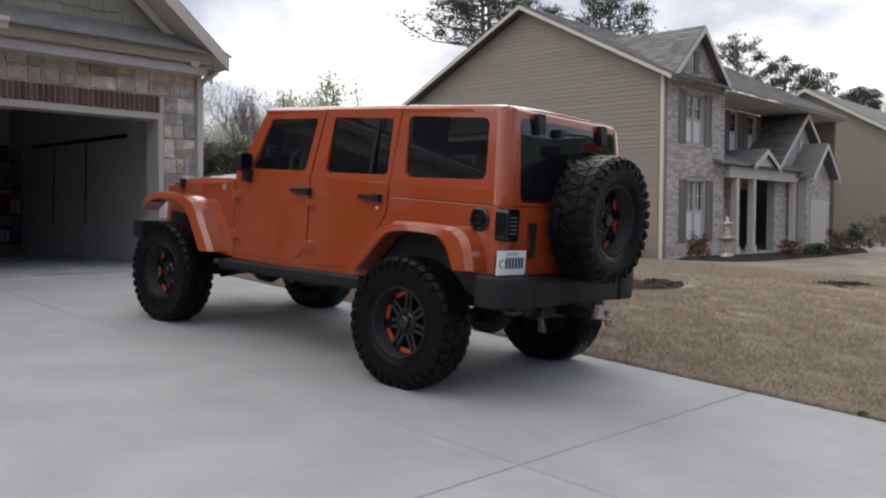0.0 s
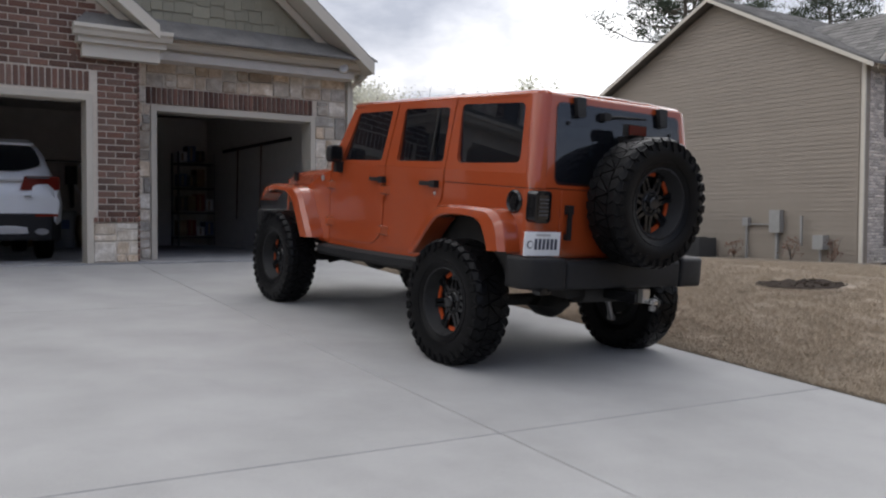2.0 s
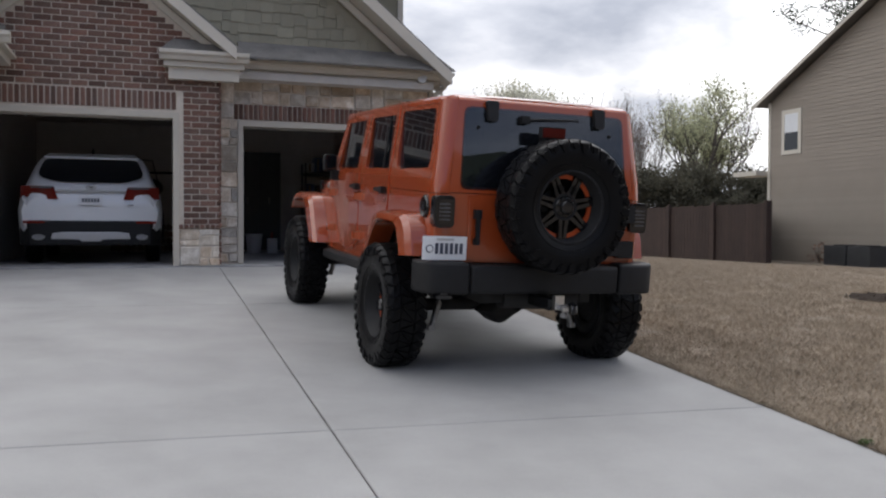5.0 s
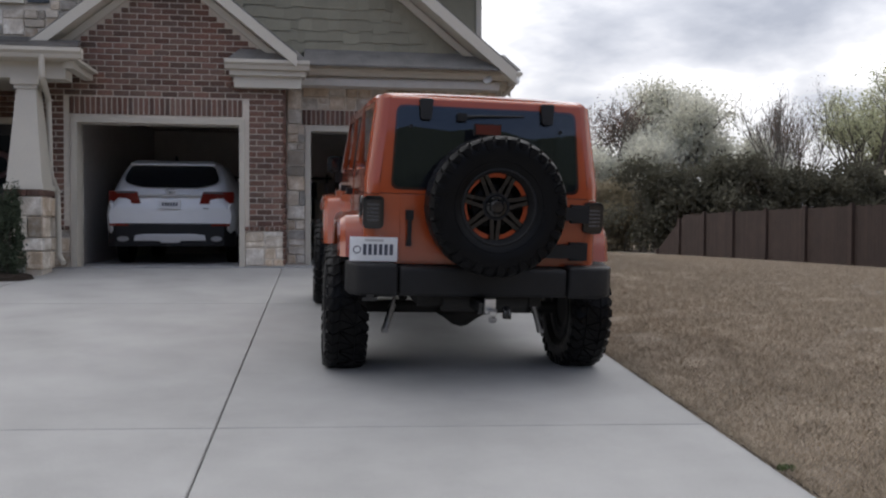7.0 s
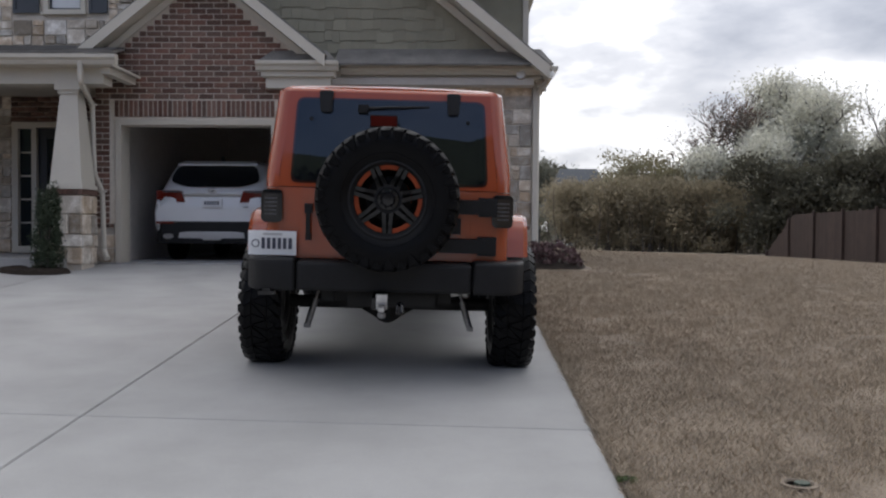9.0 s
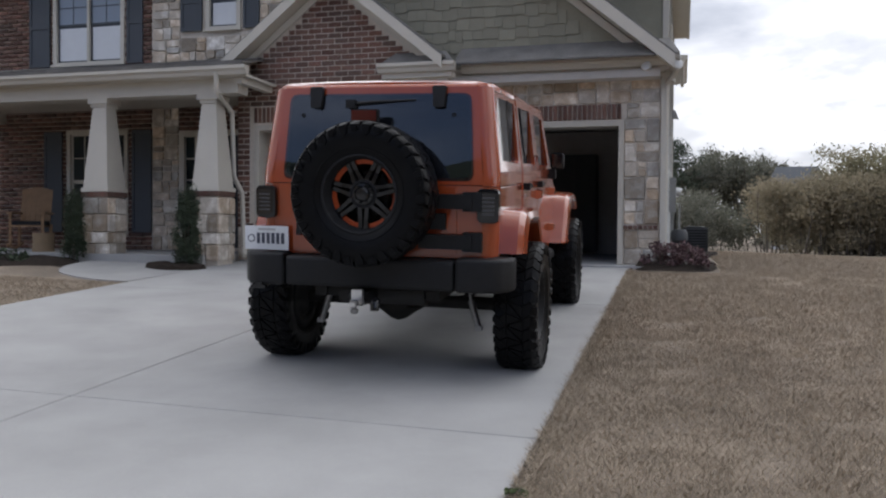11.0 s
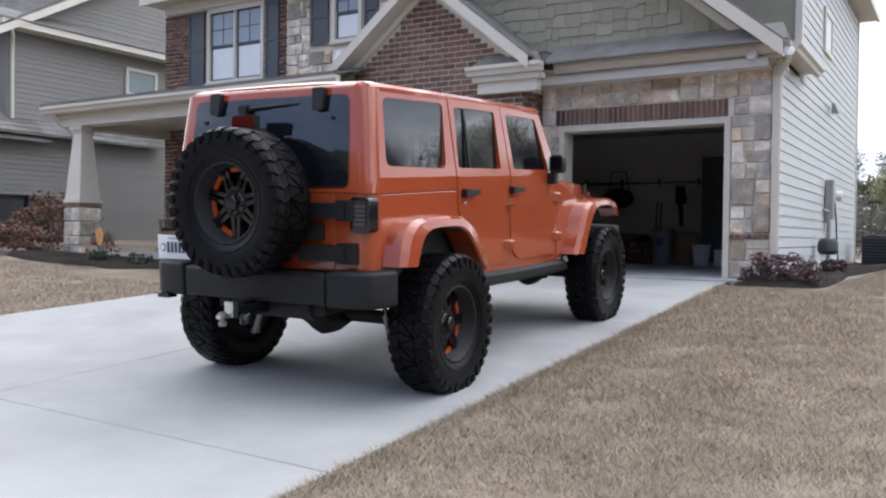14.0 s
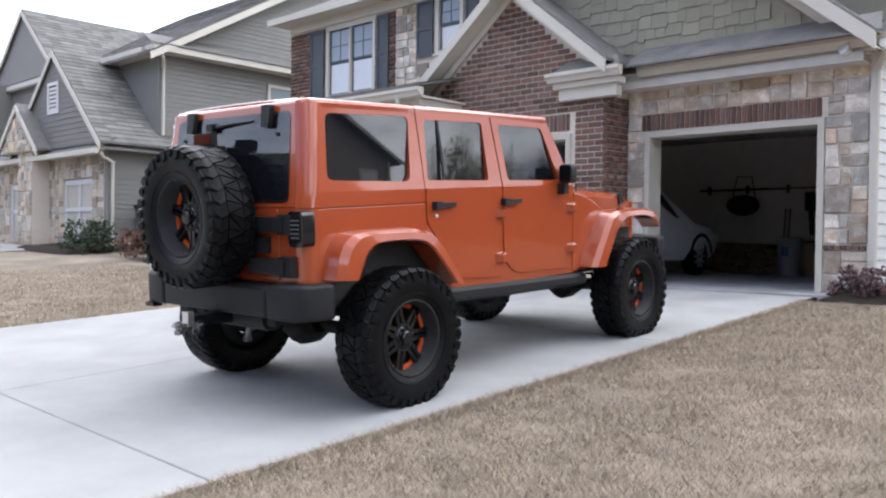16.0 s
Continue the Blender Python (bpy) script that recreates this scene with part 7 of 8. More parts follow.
def shrub(name, x, y, w, h, mat, label, seed, per=22, clumps=26, size=.035, stems=True, z=None):
    rs = random.Random(seed)
    z = ground_z(x, y) if z is None else z
    s = thing(name, label, "shrub")
    bm, tips = bmesh.new(), []
    for k in range(7 if stems else 3):
        a = rs.uniform(0, 6.28)
        d = rs.uniform(.1, .5) * w
        tube(bm, [(x, y, z - .02), (x + d * .5 * math.cos(a), y + d * .5 * math.sin(a), z + h * .5), (x + d * math.cos(a), y + d * math.sin(a), z + h * rs.uniform(.7, 1))], .012, 4, .004)
    part("stems", bm, BARK, s)
    for k in range(clumps):
        a, rr, t = rs.uniform(0, 6.28), math.sqrt(rs.random()) * w * .5, rs.random()
        tips.append((x + rr * math.cos(a) * (1.15 - .4 * t), y + rr * math.sin(a) * (1.15 - .4 * t), z + h * (.12 + .85 * t)))
    v, q = leaf_cloud(tips, per, (w * .13, w * .13, h * .11), size, seed)
    quads_mesh("foliage", v, q, mat, s)
    return s


# back yard: thicket, blossom, bare and green trees
thicket("hedge", [(8.0, 30.5), (10, 30), (12, 29.5), (16, 28)], 3.3, HEDGE_TAN, 11, "tan and olive wild thicket behind the lawn", per=260, clumps=380, size=.07, jag=.2)
thicket("hedge", [(9.5, 32.5), (13, 32), (17, 31)], 4.3, HEDGE, 12, "drab olive thicket rising behind the lawn", per=230, clumps=230, size=.075, jag=.2)
thicket("hedge", [(16, 25.5), (18, 24.5), (20, 25.5)], 3.5, EVERGREEN, 13, "dark evergreen thicket behind the fence", per=260, clumps=150, size=.10)
thicket("hedge", [(-3.0, 36), (2, 36), (8, 34)], 2.3, FAR_GREEN, 14, "low tan scrub beyond the back lawn", per=150, clumps=200, size=.07)
thicket("hedge", [(-8, 64), (2, 66), (12, 66), (24, 64)], 6.3, EVERGREEN, 15, "dull green far woods beyond the scrub", per=90, clumps=420, size=.2, width=3, twigs=False)
for k, (x, y, h, m_) in enumerate(((6.0, 60, 7.4, FAR_GREEN), (8.2, 62, 6.8, FAR_GREEN), (10.5, 64, 7.0, FAR_GREEN), (1.0, 62, 6.4, SPRING), (-3.5, 60, 7.0, FAR_GREEN))):
    tree(x, y, h, "far dull green tree beyond the scrub", m_, 70, .09, .7, 170 + k, depth=3, trunk=.16, kids=4, spread=.45, up=.35)
tree(20.4, 31.0, 8.8, "white blossoming pear tree behind the hedge", BLOSSOM, 60, .085, .6, 21, depth=4, trunk=.2, kids=4, spread=.5, up=.35)
tree(22.9, 31.5, 6.2, "white blossoming pear tree behind the hedge", BLOSSOM, 40, .085, .65, 22, depth=4, trunk=.18, kids=4, spread=.5, up=.35)
tree(17.3, 30.8, 6.2, "white blossoming pear tree behind the hedge", BLOSSOM, 30, .085, .6, 28, depth=4, trunk=.15, kids=4, spread=.5, up=.35)
tree(15.4, 30.4, 4.9, "white blossoming pear tree behind the hedge", BLOSSOM, 26, .085, .55, 29, depth=4, trunk=.13, kids=4, spread=.5, up=.35)
tree(16.2, 33.5, 8.0, "bare tree with russet buds behind the hedge", RUSSET, 2, .05, .3, 23, depth=5, trunk=.085, kids=4, spread=.6, up=.18, trunk_part=.22, mat=TWIG)
tree(18.6, 34, 8.7, "bare tree with russet buds behind the hedge", RUSSET, 2, .045, .3, 24, depth=5, trunk=.08, kids=4, spread=.55, up=.2, trunk_part=.22, mat=TWIG)
for k, (x, y, h) in enumerate(((23.0, 33, 8.8), (25.5, 32, 8.6), (27.6, 33, 8.0), (22.0, 36, 9.4), (33.5, 33, 8.5), (26.4, 31.5, 9.2), (28.6, 34, 8.4), (22.4, 27.2, 8.0), (23.6, 28.0, 8.3))):
    tree(x, y, h, "bare slender tree behind the fence", RUSSET, 1, .04, .3, 30 + k, depth=5, trunk=.068, kids=3, spread=.42, up=.35, trunk_part=.24, mat=TWIG)
tree(30.3, 32, 10.4, "tree in pale green spring leaf", SPRING, 12, .075, .5, 41, depth=5, trunk=.2, kids=3, spread=.5, up=.3)
tree(33.5, 35, 9.0, "tree in pale green spring leaf", SPRING, 9, .10, .5, 42, depth=4, trunk=.2, kids=4, spread=.5, up=.3)
thicket("hedge", [(20, 25.5), (26, 26.5), (33, 26.5), (42, 25)], 3.9, EVERGREEN, 16, "dark winter thicket behind the fence", per=280, clumps=440, size=.095, jag=.2)
tree(11.5, 40, 4.0, "tree in pale green spring leaf", SPRING, 12, .10, .45, 43, depth=4, trunk=.15, kids=4)


def pine(x, y, height, seed, label="tall pine with open tufted crown", crown_from=.66):
    rs = random.Random(seed)
    t = thing("pine_tree", label, "tree", group="pines")
    z = ground_z(x, y)
    bm = bmesh.new()
    tube(bm, [(x, y, z - .2), (x + .1, y, z + height * .5), (x - .1, y + .1, z + height * .97)], .26, 8, .05)
    tips = []
    n = 26
    for k in range(n):
        f = crown_from + (1 - crown_from) * k / n
        a = k * 2.4 + rs.uniform(-.3, .3)
        L = (1.05 - f) * height * .58 * rs.uniform(.7, 1.25) + .7
        p0 = Vector((x, y, z + height * f))
        p1 = p0 + Vector((math.cos(a) * L * .6, math.sin(a) * L * .6, L * .08))
        p2 = p0 + Vector((math.cos(a) * L, math.sin(a) * L, L * .30))
        tube(bm, [p0, p1, p2], .06, 5, .02)
        for j in range(7):
            q = p1.lerp(p2, rs.uniform(-.2, 1.1))
            tips.append((q.x + rs.uniform(-.5, .5), q.y + rs.uniform(-.5, .5), q.z + rs.uniform(-.1, .45)))
    me = bpy.data.meshes.new("trunk")
    bm.to_mesh(me)
    bm.free()
    link_mesh("trunk", me, BARK, t)
    v, q = leaf_cloud(tips, 40, (.42, .42, .24), .15, seed, aspect=.18)
    quads_mesh("crown", v, q, PINE, t)["kind"] = "stuff"
    return t


pine(32.2, 19.3, 15.0, 51, crown_from=.66)
pine(36.0, 22.0, 15.6, 52, crown_from=.70)
pine(2.4, 58.0, 7.8, 58, crown_from=.5)
pine(42.0, 17.5, 14.6, 57, crown_from=.68)
for k, (x, y, h) in enumerate(((66, 20, 15.5), (70, 17.5, 14), (75, 17, 13.5), (81, 15, 12.5), (86, 16.0, 13))):
    pine(x, y, h, 60 + k)
tree(-21.5, -8.0, 7.5, "bare tree beside the west neighbour", RUSSET, 1, .05, .3, 71, depth=4, trunk=.12, kids=4)

# house far behind the thicket
far = thing("far_house", "grey roofed house half hidden behind the thicket", "house")
part("wall", wall_x(rect(8.6, 13.2, -1.6, 1.6), 46, 46.3, [rect(9.0, 10.2, -.9, .5), rect(11.4, 12.6, -.9, .5)]), SIDING_N3, far)
for x in (9.0, 11.4):
    sash_window("window", x, x + 1.2, -.9, .5, 46.05, True, far)
bm = bmesh.new()
for a, b, c, d in (((8.3, 45.5, 1.5), (13.6, 45.5, 1.5), (12.2, 49, 4.9), (9.6, 49, 4.9)), ((13.6, 45.5, 1.5), (13.6, 53, 1.5), (12.2, 49.2, 4.9), (12.2, 49, 4.9)), ((8.3, 53, 1.5), (8.3, 45.5, 1.5), (9.6, 49, 4.9), (9.6, 49.2, 4.9)), ((13.6, 53, 1.5), (8.3, 53, 1.5), (9.6, 49.2, 4.9), (12.2, 49.2, 4.9))):
    slab4(bm, a, b, c, d, (0, 0, .05))
part("roof", bm, SHUTTER, far)

# what closes the street behind the camera
# unseen ridge, added so that the rear glass mirrors a dark lower edge
ridge = bmesh.new()
rs = random.Random(83)
tops = [(x, -57 + rs.uniform(-1, 1) + max(0, abs(x) - 40) * .6, 10.8 + 1.2 * math.sin(x * .11) + rs.uniform(-.7, .7)) for x in range(-80, 81, 3)]
row0, row1, row2 = [[ridge.verts.new(p) for p in ps] for ps in ([(x, y + 5, -2) for x, y, z in tops], [(x, y + 3, z * .7) for x, y, z in tops], tops)]
for lo, hi in ((row0, row1), (row1, row2)):
    for k in range(len(lo) - 1):
        ridge.faces.new((lo[k], lo[k + 1], hi[k + 1], hi[k]))
tagged(part("backdrop", ridge, DARK_GREEN), "unseen dark ridge, added for the rear glass to mirror", "woods", kind="structure")
thicket("hedge", [(-45, -48), (-15, -50), (10, -52), (45, -48), (70, -30)], 8.5, DARK_GREEN, 81, "dark tree line across the street", per=110, clumps=1000, size=.42, jag=.07, width=4, twigs=False)
for x0 in (-22.0, 6.0, 34.0):
    hb = thing("street_house", "plain house across the street", "house")
    part("wall", wall_x([(x0, -1.5), (x0 + 13, -1.5), (x0 + 13, 4.0), (x0 + 6.5, 7.6), (x0, 4.0)], -44, -43.7), SIDING_N1, hb)
    part("side_wall", boxes((x0, x0 + .3, -54, -44.01, -1.5, 4.0), (x0 + 12.7, x0 + 13, -54, -44.01, -1.5, 4.0)), SIDING_N1, hb)
    bm = bmesh.new()
    for s in (1, -1):
        slab4(bm, (x0 + 6.5 + s * 7.1, -43.3, 3.8), (x0 + 6.5, -43.3, 7.8), (x0 + 6.5, -54.5, 7.8), (x0 + 6.5 + s * 7.1, -54.5, 3.8), (0, 0, .05))
    part("roof", bm, SHINGLE, hb)

# shrubs
shrub("weed", DRIVE_R + .035, -8.40, .08, .03, WEED, "small fresh green weed at the drive edge", 180, 16, 10, .012)
for k, (x, y, w, h) in enumerate(((18.0, 1.9, .5, .7), (18.0, 3.1, .5, .6), (18.05, 5.0, .5, .5), (18.05, 8.2, .6, .6))):
    shrub("bush", x, y, w, h, RUSSET, "thin twiggy shrub against the taupe siding", 160 + k, 10, 20, .03)
for k, (x, y, w, h) in enumerate(((3.40, .0, .46, .33), (3.74, .02, .50, .34), (3.75, 3.0, .36, .22))):
    shrub("heather_shrub", x, y, w, h, HEATHER, "low purple-red leafy shrub in the mulch", 90 + k, per=26, clumps=30, size=.028)
shrub("column_shrub", -3.10, -1.25, .33, 1.06, DARK_GREEN, "dark narrow evergreen beside the porch pier", 101, 140, 90, .016)
shrub("column_shrub", -5.08, -1.14, .28, 1.0, DARK_GREEN, "dark narrow evergreen beside the porch pier", 102, 110, 80, .016)
for k, (x, y, w, h) in enumerate(((-5.65, -1.75, .4, .2), (-6.5, -1.9, .35, .2), (-6.9, -1.45, .45, .5))):
    shrub("low_plant", x, y, w, h, DARK_GREEN if k < 2 else RUSSET, "small low plant in the mulch bed", 110 + k, 18, 16, .03)
for k, (x, y, w, h, m_) in enumerate(((-12.3, -1.5, 1.0, .75, DARK_GREEN), (-11.9, .4, .8, .65, DARK_GREEN), (-10.6, .2, 1.5, 1.0, RUSSET), (-9.9, -1.2, 1.2, .55, RUSSET))):
    shrub("bush", x, y, w, h, m_, "rounded bush beside the west neighbour", 120 + k, 40, 46, .045)
for k, (x, y, w, h, m_) in enumerate(((19.0, .55, .5, .7, RUSSET), (22.8, -.6, .7, .5, RUSSET), (24.4, -.8, .8, .35, DARK_GREEN), (26.8, -.7, .9, .8, RUSSET), (29.8, -.4, .9, 1.0, DARK_GREEN), (33.6, -.2, 1.3, 1.2, EVERGREEN))):
    shrub("bush", x, y, w, h, m_, "winter-thin bush before the neighbour's porch", 140 + k, 26, 34, .045)
for k, y in enumerate((.25, .95)):
    b = thing("wheelie_bin", "dark wheeled rubbish bin beside the siding", "bin", group="bins")
    gz = ground_z(-12.6, y)
    part("bin_body", loft([[(-12.85, y - .24, gz), (-12.4, y - .24, gz), (-12.4, y + .24, gz), (-12.85, y + .24, gz)], [(-12.95, y - .3, gz + .95), (-12.32, y - .3, gz + .95), (-12.32, y + .3, gz + .95), (-12.95, y + .3, gz + .95)]]), DARK_UNIT, b, bevel=0.02)
    part("bin_lid", boxes((-12.98, -12.30, y - .32, y + .32, gz + .951, gz + 1.02)), BLACK_PLASTIC, b, bevel=0.03)
fountain = thing("bird_bath", "pale stone tiered fountain by the neighbour's porch", "fountain")
gz = ground_z(20.4, .35)
bm = bmesh.new()
disc_stack(bm, [(.24, 0), (.2, .08), (.08, .15), (.08, .45), (.28, .54), (.30, .60), (.08, .62), (.06, .9), (.18, .97), (.19, 1.01), (.05, 1.04), (.04, 1.2)], 20, pose(20.4, .35, gz))
part("basin", bm, STONE, fountain, smooth=0.6)

# ---- dormant grass: short bent blades, densest near the drive ----
def lawn_blades(n, x0, x1, y0, y1, seed, h=.025, w=.0026):
    r = np.random.RandomState(seed)
    x = x0 + (x1 - x0) * r.beta(1, 1.8, n)
    y = r.uniform(y0, y1, n)
    z = np.array([ground_z(a, b) for a, b in zip(x, y)]) - .018
    a = r.uniform(0, 6.283, n)
    # grow in loose tufts: height follows a slow pattern
    grid = r.rand(96, 96) * .5 + np.kron(r.rand(24, 24), np.ones((4, 4))) * .5
    tuft = grid[(np.abs(x) * 7 + y).astype(int) % 96, (np.abs(y) * 7 + x * 2).astype(int) % 96]
    hh = h * r.uniform(.5, 1.35, n) * (.85 + .3 * tuft)
    lean = r.uniform(.6, 2.0, n) * hh
    dx, dy = np.cos(a), np.sin(a)
    b = r.uniform(0, 6.283, n)
    lx, ly = np.cos(b) * lean, np.sin(b) * lean
    p0 = np.stack([x - dx * w, y - dy * w, z], 1)
    p1 = np.stack([x + dx * w, y + dy * w, z], 1)
    p2 = np.stack([x + lx, y + ly, z + hh + .012], 1)
    v = np.stack([p0, p1, p2], 1).reshape(-1, 3)
    return v, np.arange(3 * n).reshape(n, 3)


v1, q1 = lawn_blades(640000, DRIVE_R + .03, 11.5, -12.0, 1.5, 5, .024, .0028)
keep = ~((v1[:, 0].reshape(-1, 3)[:, 0] < 4.15) & (v1[:, 1].reshape(-1, 3)[:, 0] > -.42))
px_, py_ = v1[:, 0].reshape(-1, 3)[:, 0], v1[:, 1].reshape(-1, 3)[:, 0]
keep &= ((px_ - 8.3) / 1.1) ** 2 + ((py_ + 3.95) / .55) ** 2 > np.random.RandomState(3).uniform(.5, 1.1, len(px_))
keep &= (px_ - 3.8) ** 2 + (py_ + 8.36) ** 2 > .008
q1 = q1[keep]
v5, q5 = lawn_blades(24000, DRIVE_R + .012, DRIVE_R + .13, -12.6, -.4, 9, .034, .0028)
tagged(quads_mesh("edge_grass", v5, q5, BLADE), "taller uncut dormant grass along the drive edge", "grass", kind="stuff")
tagged(quads_mesh("grass", v1, q1, BLADE), "short dormant brown grass of the side lawn", "grass", kind="stuff")
v3, q3 = lawn_blades(200000, 4.2, 16.5, 1.5, 20.0, 7, .03, .007)
tagged(quads_mesh("grass", v3, q3, BLADE), "short dormant brown grass of the back lawn", "grass", kind="stuff")
v4, q4 = lawn_blades(110000, 11.4, 17.5, -12.0, 1.5, 8, .028, .006)
tagged(quads_mesh("grass", v4, q4, BLADE), "short dormant brown grass by the neighbour", "grass", kind="stuff")
v2, q2 = lawn_blades(80000, 0, 7, -9.0, -2.2, 6, .028, .004)
v2[:, 0] = DRIVE_L - .03 - v2[:, 0]
zz = np.array([ground_z(a, b) for a, b in zip(v2[:, 0], v2[:, 1])])
base = np.tile(np.array([0, 0, 1.0]), len(v2) // 3)
v2[:, 2] = zz - .018 + base * .038
inside = (v2[:, 0].reshape(-1, 3)[:, 0] > -6) & (v2[:, 1].reshape(-1, 3)[:, 0] > -2.95)
tagged(quads_mesh("grass", v2, q2[~inside], BLADE), "short dormant brown grass of the front lawn", "grass", kind="stuff")


# ---- bricks, stones, shakes and boards ----
def shared(name, bm, mat):
    bmesh.ops.recalc_face_normals(bm, faces=bm.faces)
    me = bpy.data.meshes.new(name)
    bm.to_mesh(me)
    bm.free()
    me.materials.append(mat)
    return me


def piece(name, me, parent, m):
    o = new(name, me)
    o.parent, o.matrix_local = parent, m
    return o


def brick_data(w, h, d=.03, bev=.003, mat=BRICK):
    bm = bmesh.new()
    box(bm, 0, w, 0, d, 0, h)
    front = [e for e in bm.edges if all(v.co.y < 1e-6 for v in e.verts)]
    bmesh.ops.bevel(bm, geom=front, offset=bev, segments=1, affect="EDGES")
    return shared("brick", bm, mat)


L, H, J = .2005, .0668, .0147
FULL, HALF, SOLDIER, ROWLOCK = brick_data(L, H), brick_data(.095, H), brick_data(.053, .232), brick_data(.054, .055)
rb = random.Random(12)


def brick_field(x0, x1, z0, z1, y, inside, parent, n_max=10 ** 6):
    """Running bond on a wall that faces -y; inside(xa, xb, za, zb) says whether a brick belongs."""
    row, z = 0, z0
    while z + H <= z1 + 1e-6:
        x = x0 - (row % 2) * (L + J) / 2
        while x < x1:
            a, b = max(x, x0), min(x + L, x1)
            if b - a > .012:
                for xa, xb in ([(a, b)] if inside(a, b, z, z + H) else [(a, (a + b) / 2 - J / 2), ((a + b) / 2 + J / 2, b)]):
                    if xb - xa > .012 and inside(xa, xb, z, z + H):
                        me = FULL if xb - xa > .15 else HALF
                        m = pose(xa, y - rb.uniform(0, .004), z) @ Matrix.Diagonal(((xb - xa) / (L if me is FULL else .095), 1, 1, 1))
                        piece("brick", me, parent, m)
            x += L + J
        z += H + J
        row += 1


def in_bay(xa, xb, za, zb):
    if xa < -2.995 or xb > .175:
        return False
    if za < 2.34 and xb > -2.715 and xa < -.365:
        return False
    edge = max(abs(xa + 1.44), abs(xb + 1.44))
    return zb < 4.12 - edge * .80


brick_bay = house
brick_field(-2.995, .175, .57, 4.15, 0.0, in_bay, brick_bay)
x = -2.715
while x < -.40:
    piece("soldier_brick", SOLDIER, house, pose(x, -.006, 2.105))
    x += .0705
x = .415
while x < 2.80:
    piece("soldier_brick", SOLDIER, house, pose(x, .548, 2.083) @ Matrix.Diagonal((1, 1, .92, 1)))
    x += .0705
for x0, x1, y in ((-2.99, -2.71, -.022), (-.37, .175, -.022), (2.845, 3.34, .535)):
    x = x0
    while x < x1 - .04:
        piece("rowlock_brick", ROWLOCK, house, pose(x, y, .505))
        x += .0695
x = -.60
while x < .10:
    piece("soldier_brick", SOLDIER, house, pose(x, -.008, 2.47) @ Matrix.Diagonal((1, 1, .44, 1)))
    x += .0705


def run_boxes(items, depth=.03):
    """Joined boxes: items of x0, x1, z0, z1, y; front faces at y."""
    a = np.array(items)
    n = len(a)
    x0, x1, z0, z1, y = a.T
    y1 = y + depth
    v = np.stack([np.stack(c, 1) for c in ((x0, y, z0), (x1, y, z0), (x1, y, z1), (x0, y, z1), (x0, y1, z0), (x1, y1, z0), (x1, y1, z1), (x0, y1, z1))], 1).reshape(-1, 3)
    base = np.arange(n)[:, None, None] * 8
    f = base + np.array([[0, 1, 2, 3], [1, 5, 6, 2], [4, 0, 3, 7], [3, 2, 6, 7], [4, 5, 1, 0]])[None]
    return v, f.reshape(-1, 4)


def brick_items(x0, x1, z0, z1, y, holes=()):
    items, row, z = [], 0, z0
    while z + H <= z1:
        x = x0 - (row % 2) * (L + J) / 2
        while x < x1:
            segs = [(max(x, x0), min(x + L, x1))]
            for a, b, c, d in holes:
                if z + H > c and z < d:
                    segs = [s for sa, sb in segs for s in ((sa, min(sb, a)), (max(sa, b), sb)) if s[1] - s[0] > .03]
            for sa, sb in segs:
                if sb - sa > .03:
                    items.append((sa, sb, z, z + H, y - rb.uniform(0, .004)))
            x += L + J
        z += H + J
        row += 1
    return items


v, q = run_boxes(brick_items(-8.89, -5.56, .09, 5.0, 1.494, [(-7.66, -6.11, 3.44, 4.94), (-7.36, -6.04, .38, 2.26)])
                 + brick_items(-5.0, -3.0, 2.22, 2.9, 1.494))
quads_mesh("brick_run", v, q, BRICK_RUN, house)["kind"] = "stuff"
# the bay's east cheek and the neighbour's whitewashed brick
v, q = run_boxes([(a, b, c, d, y) for a, b, c, d, y in brick_items(-.012, .565, .02, 2.58, 0.0)])
v = np.stack([.186 - v[:, 1], v[:, 0], v[:, 2]], 1)
quads_mesh("brick_run", v, q[:, ::-1], BRICK_RUN, house)["kind"] = "stuff"
gable_rows = []
for k in range(18):
    z_ = 4.34 + k * (H + J)
    half_ = (5.82 - z_) / .86
    if half_ > .25:
        gable_rows += brick_items(20.38 - half_, 20.38 + half_, z_, z_ + H + .001, 1.330, [(20.25, 20.55, 4.65, 5.35)])
v, q = run_boxes(gable_rows + brick_items(18.7, 22.4, -.9, 4.3, 1.330, [(19.78, 21.02, 2.5, 4.1), (19.88, 21.17, -.36, 1.58)]))
quads_mesh("brick_run", v, q, PALE_BRICK, n1)["kind"] = "stuff"
v, q = run_boxes(brick_items(26.9, 31.6, -.9, 2.2, 1.486) + brick_items(28.3, 30.75, -.9, 1.86, .886, [(28.6, 30.4, -1, 1.13)]) + brick_items(22.4, 28.0, -.7, 4.2, 2.586, [(25.48, 26.32, 2.65, 4.2), (27.03, 27.87, 2.65, 4.2), (26.2, 27.2, -1, 1.5)]))
quads_mesh("brick_run", v, q, PALE_BRICK, n1)["kind"] = "stuff"


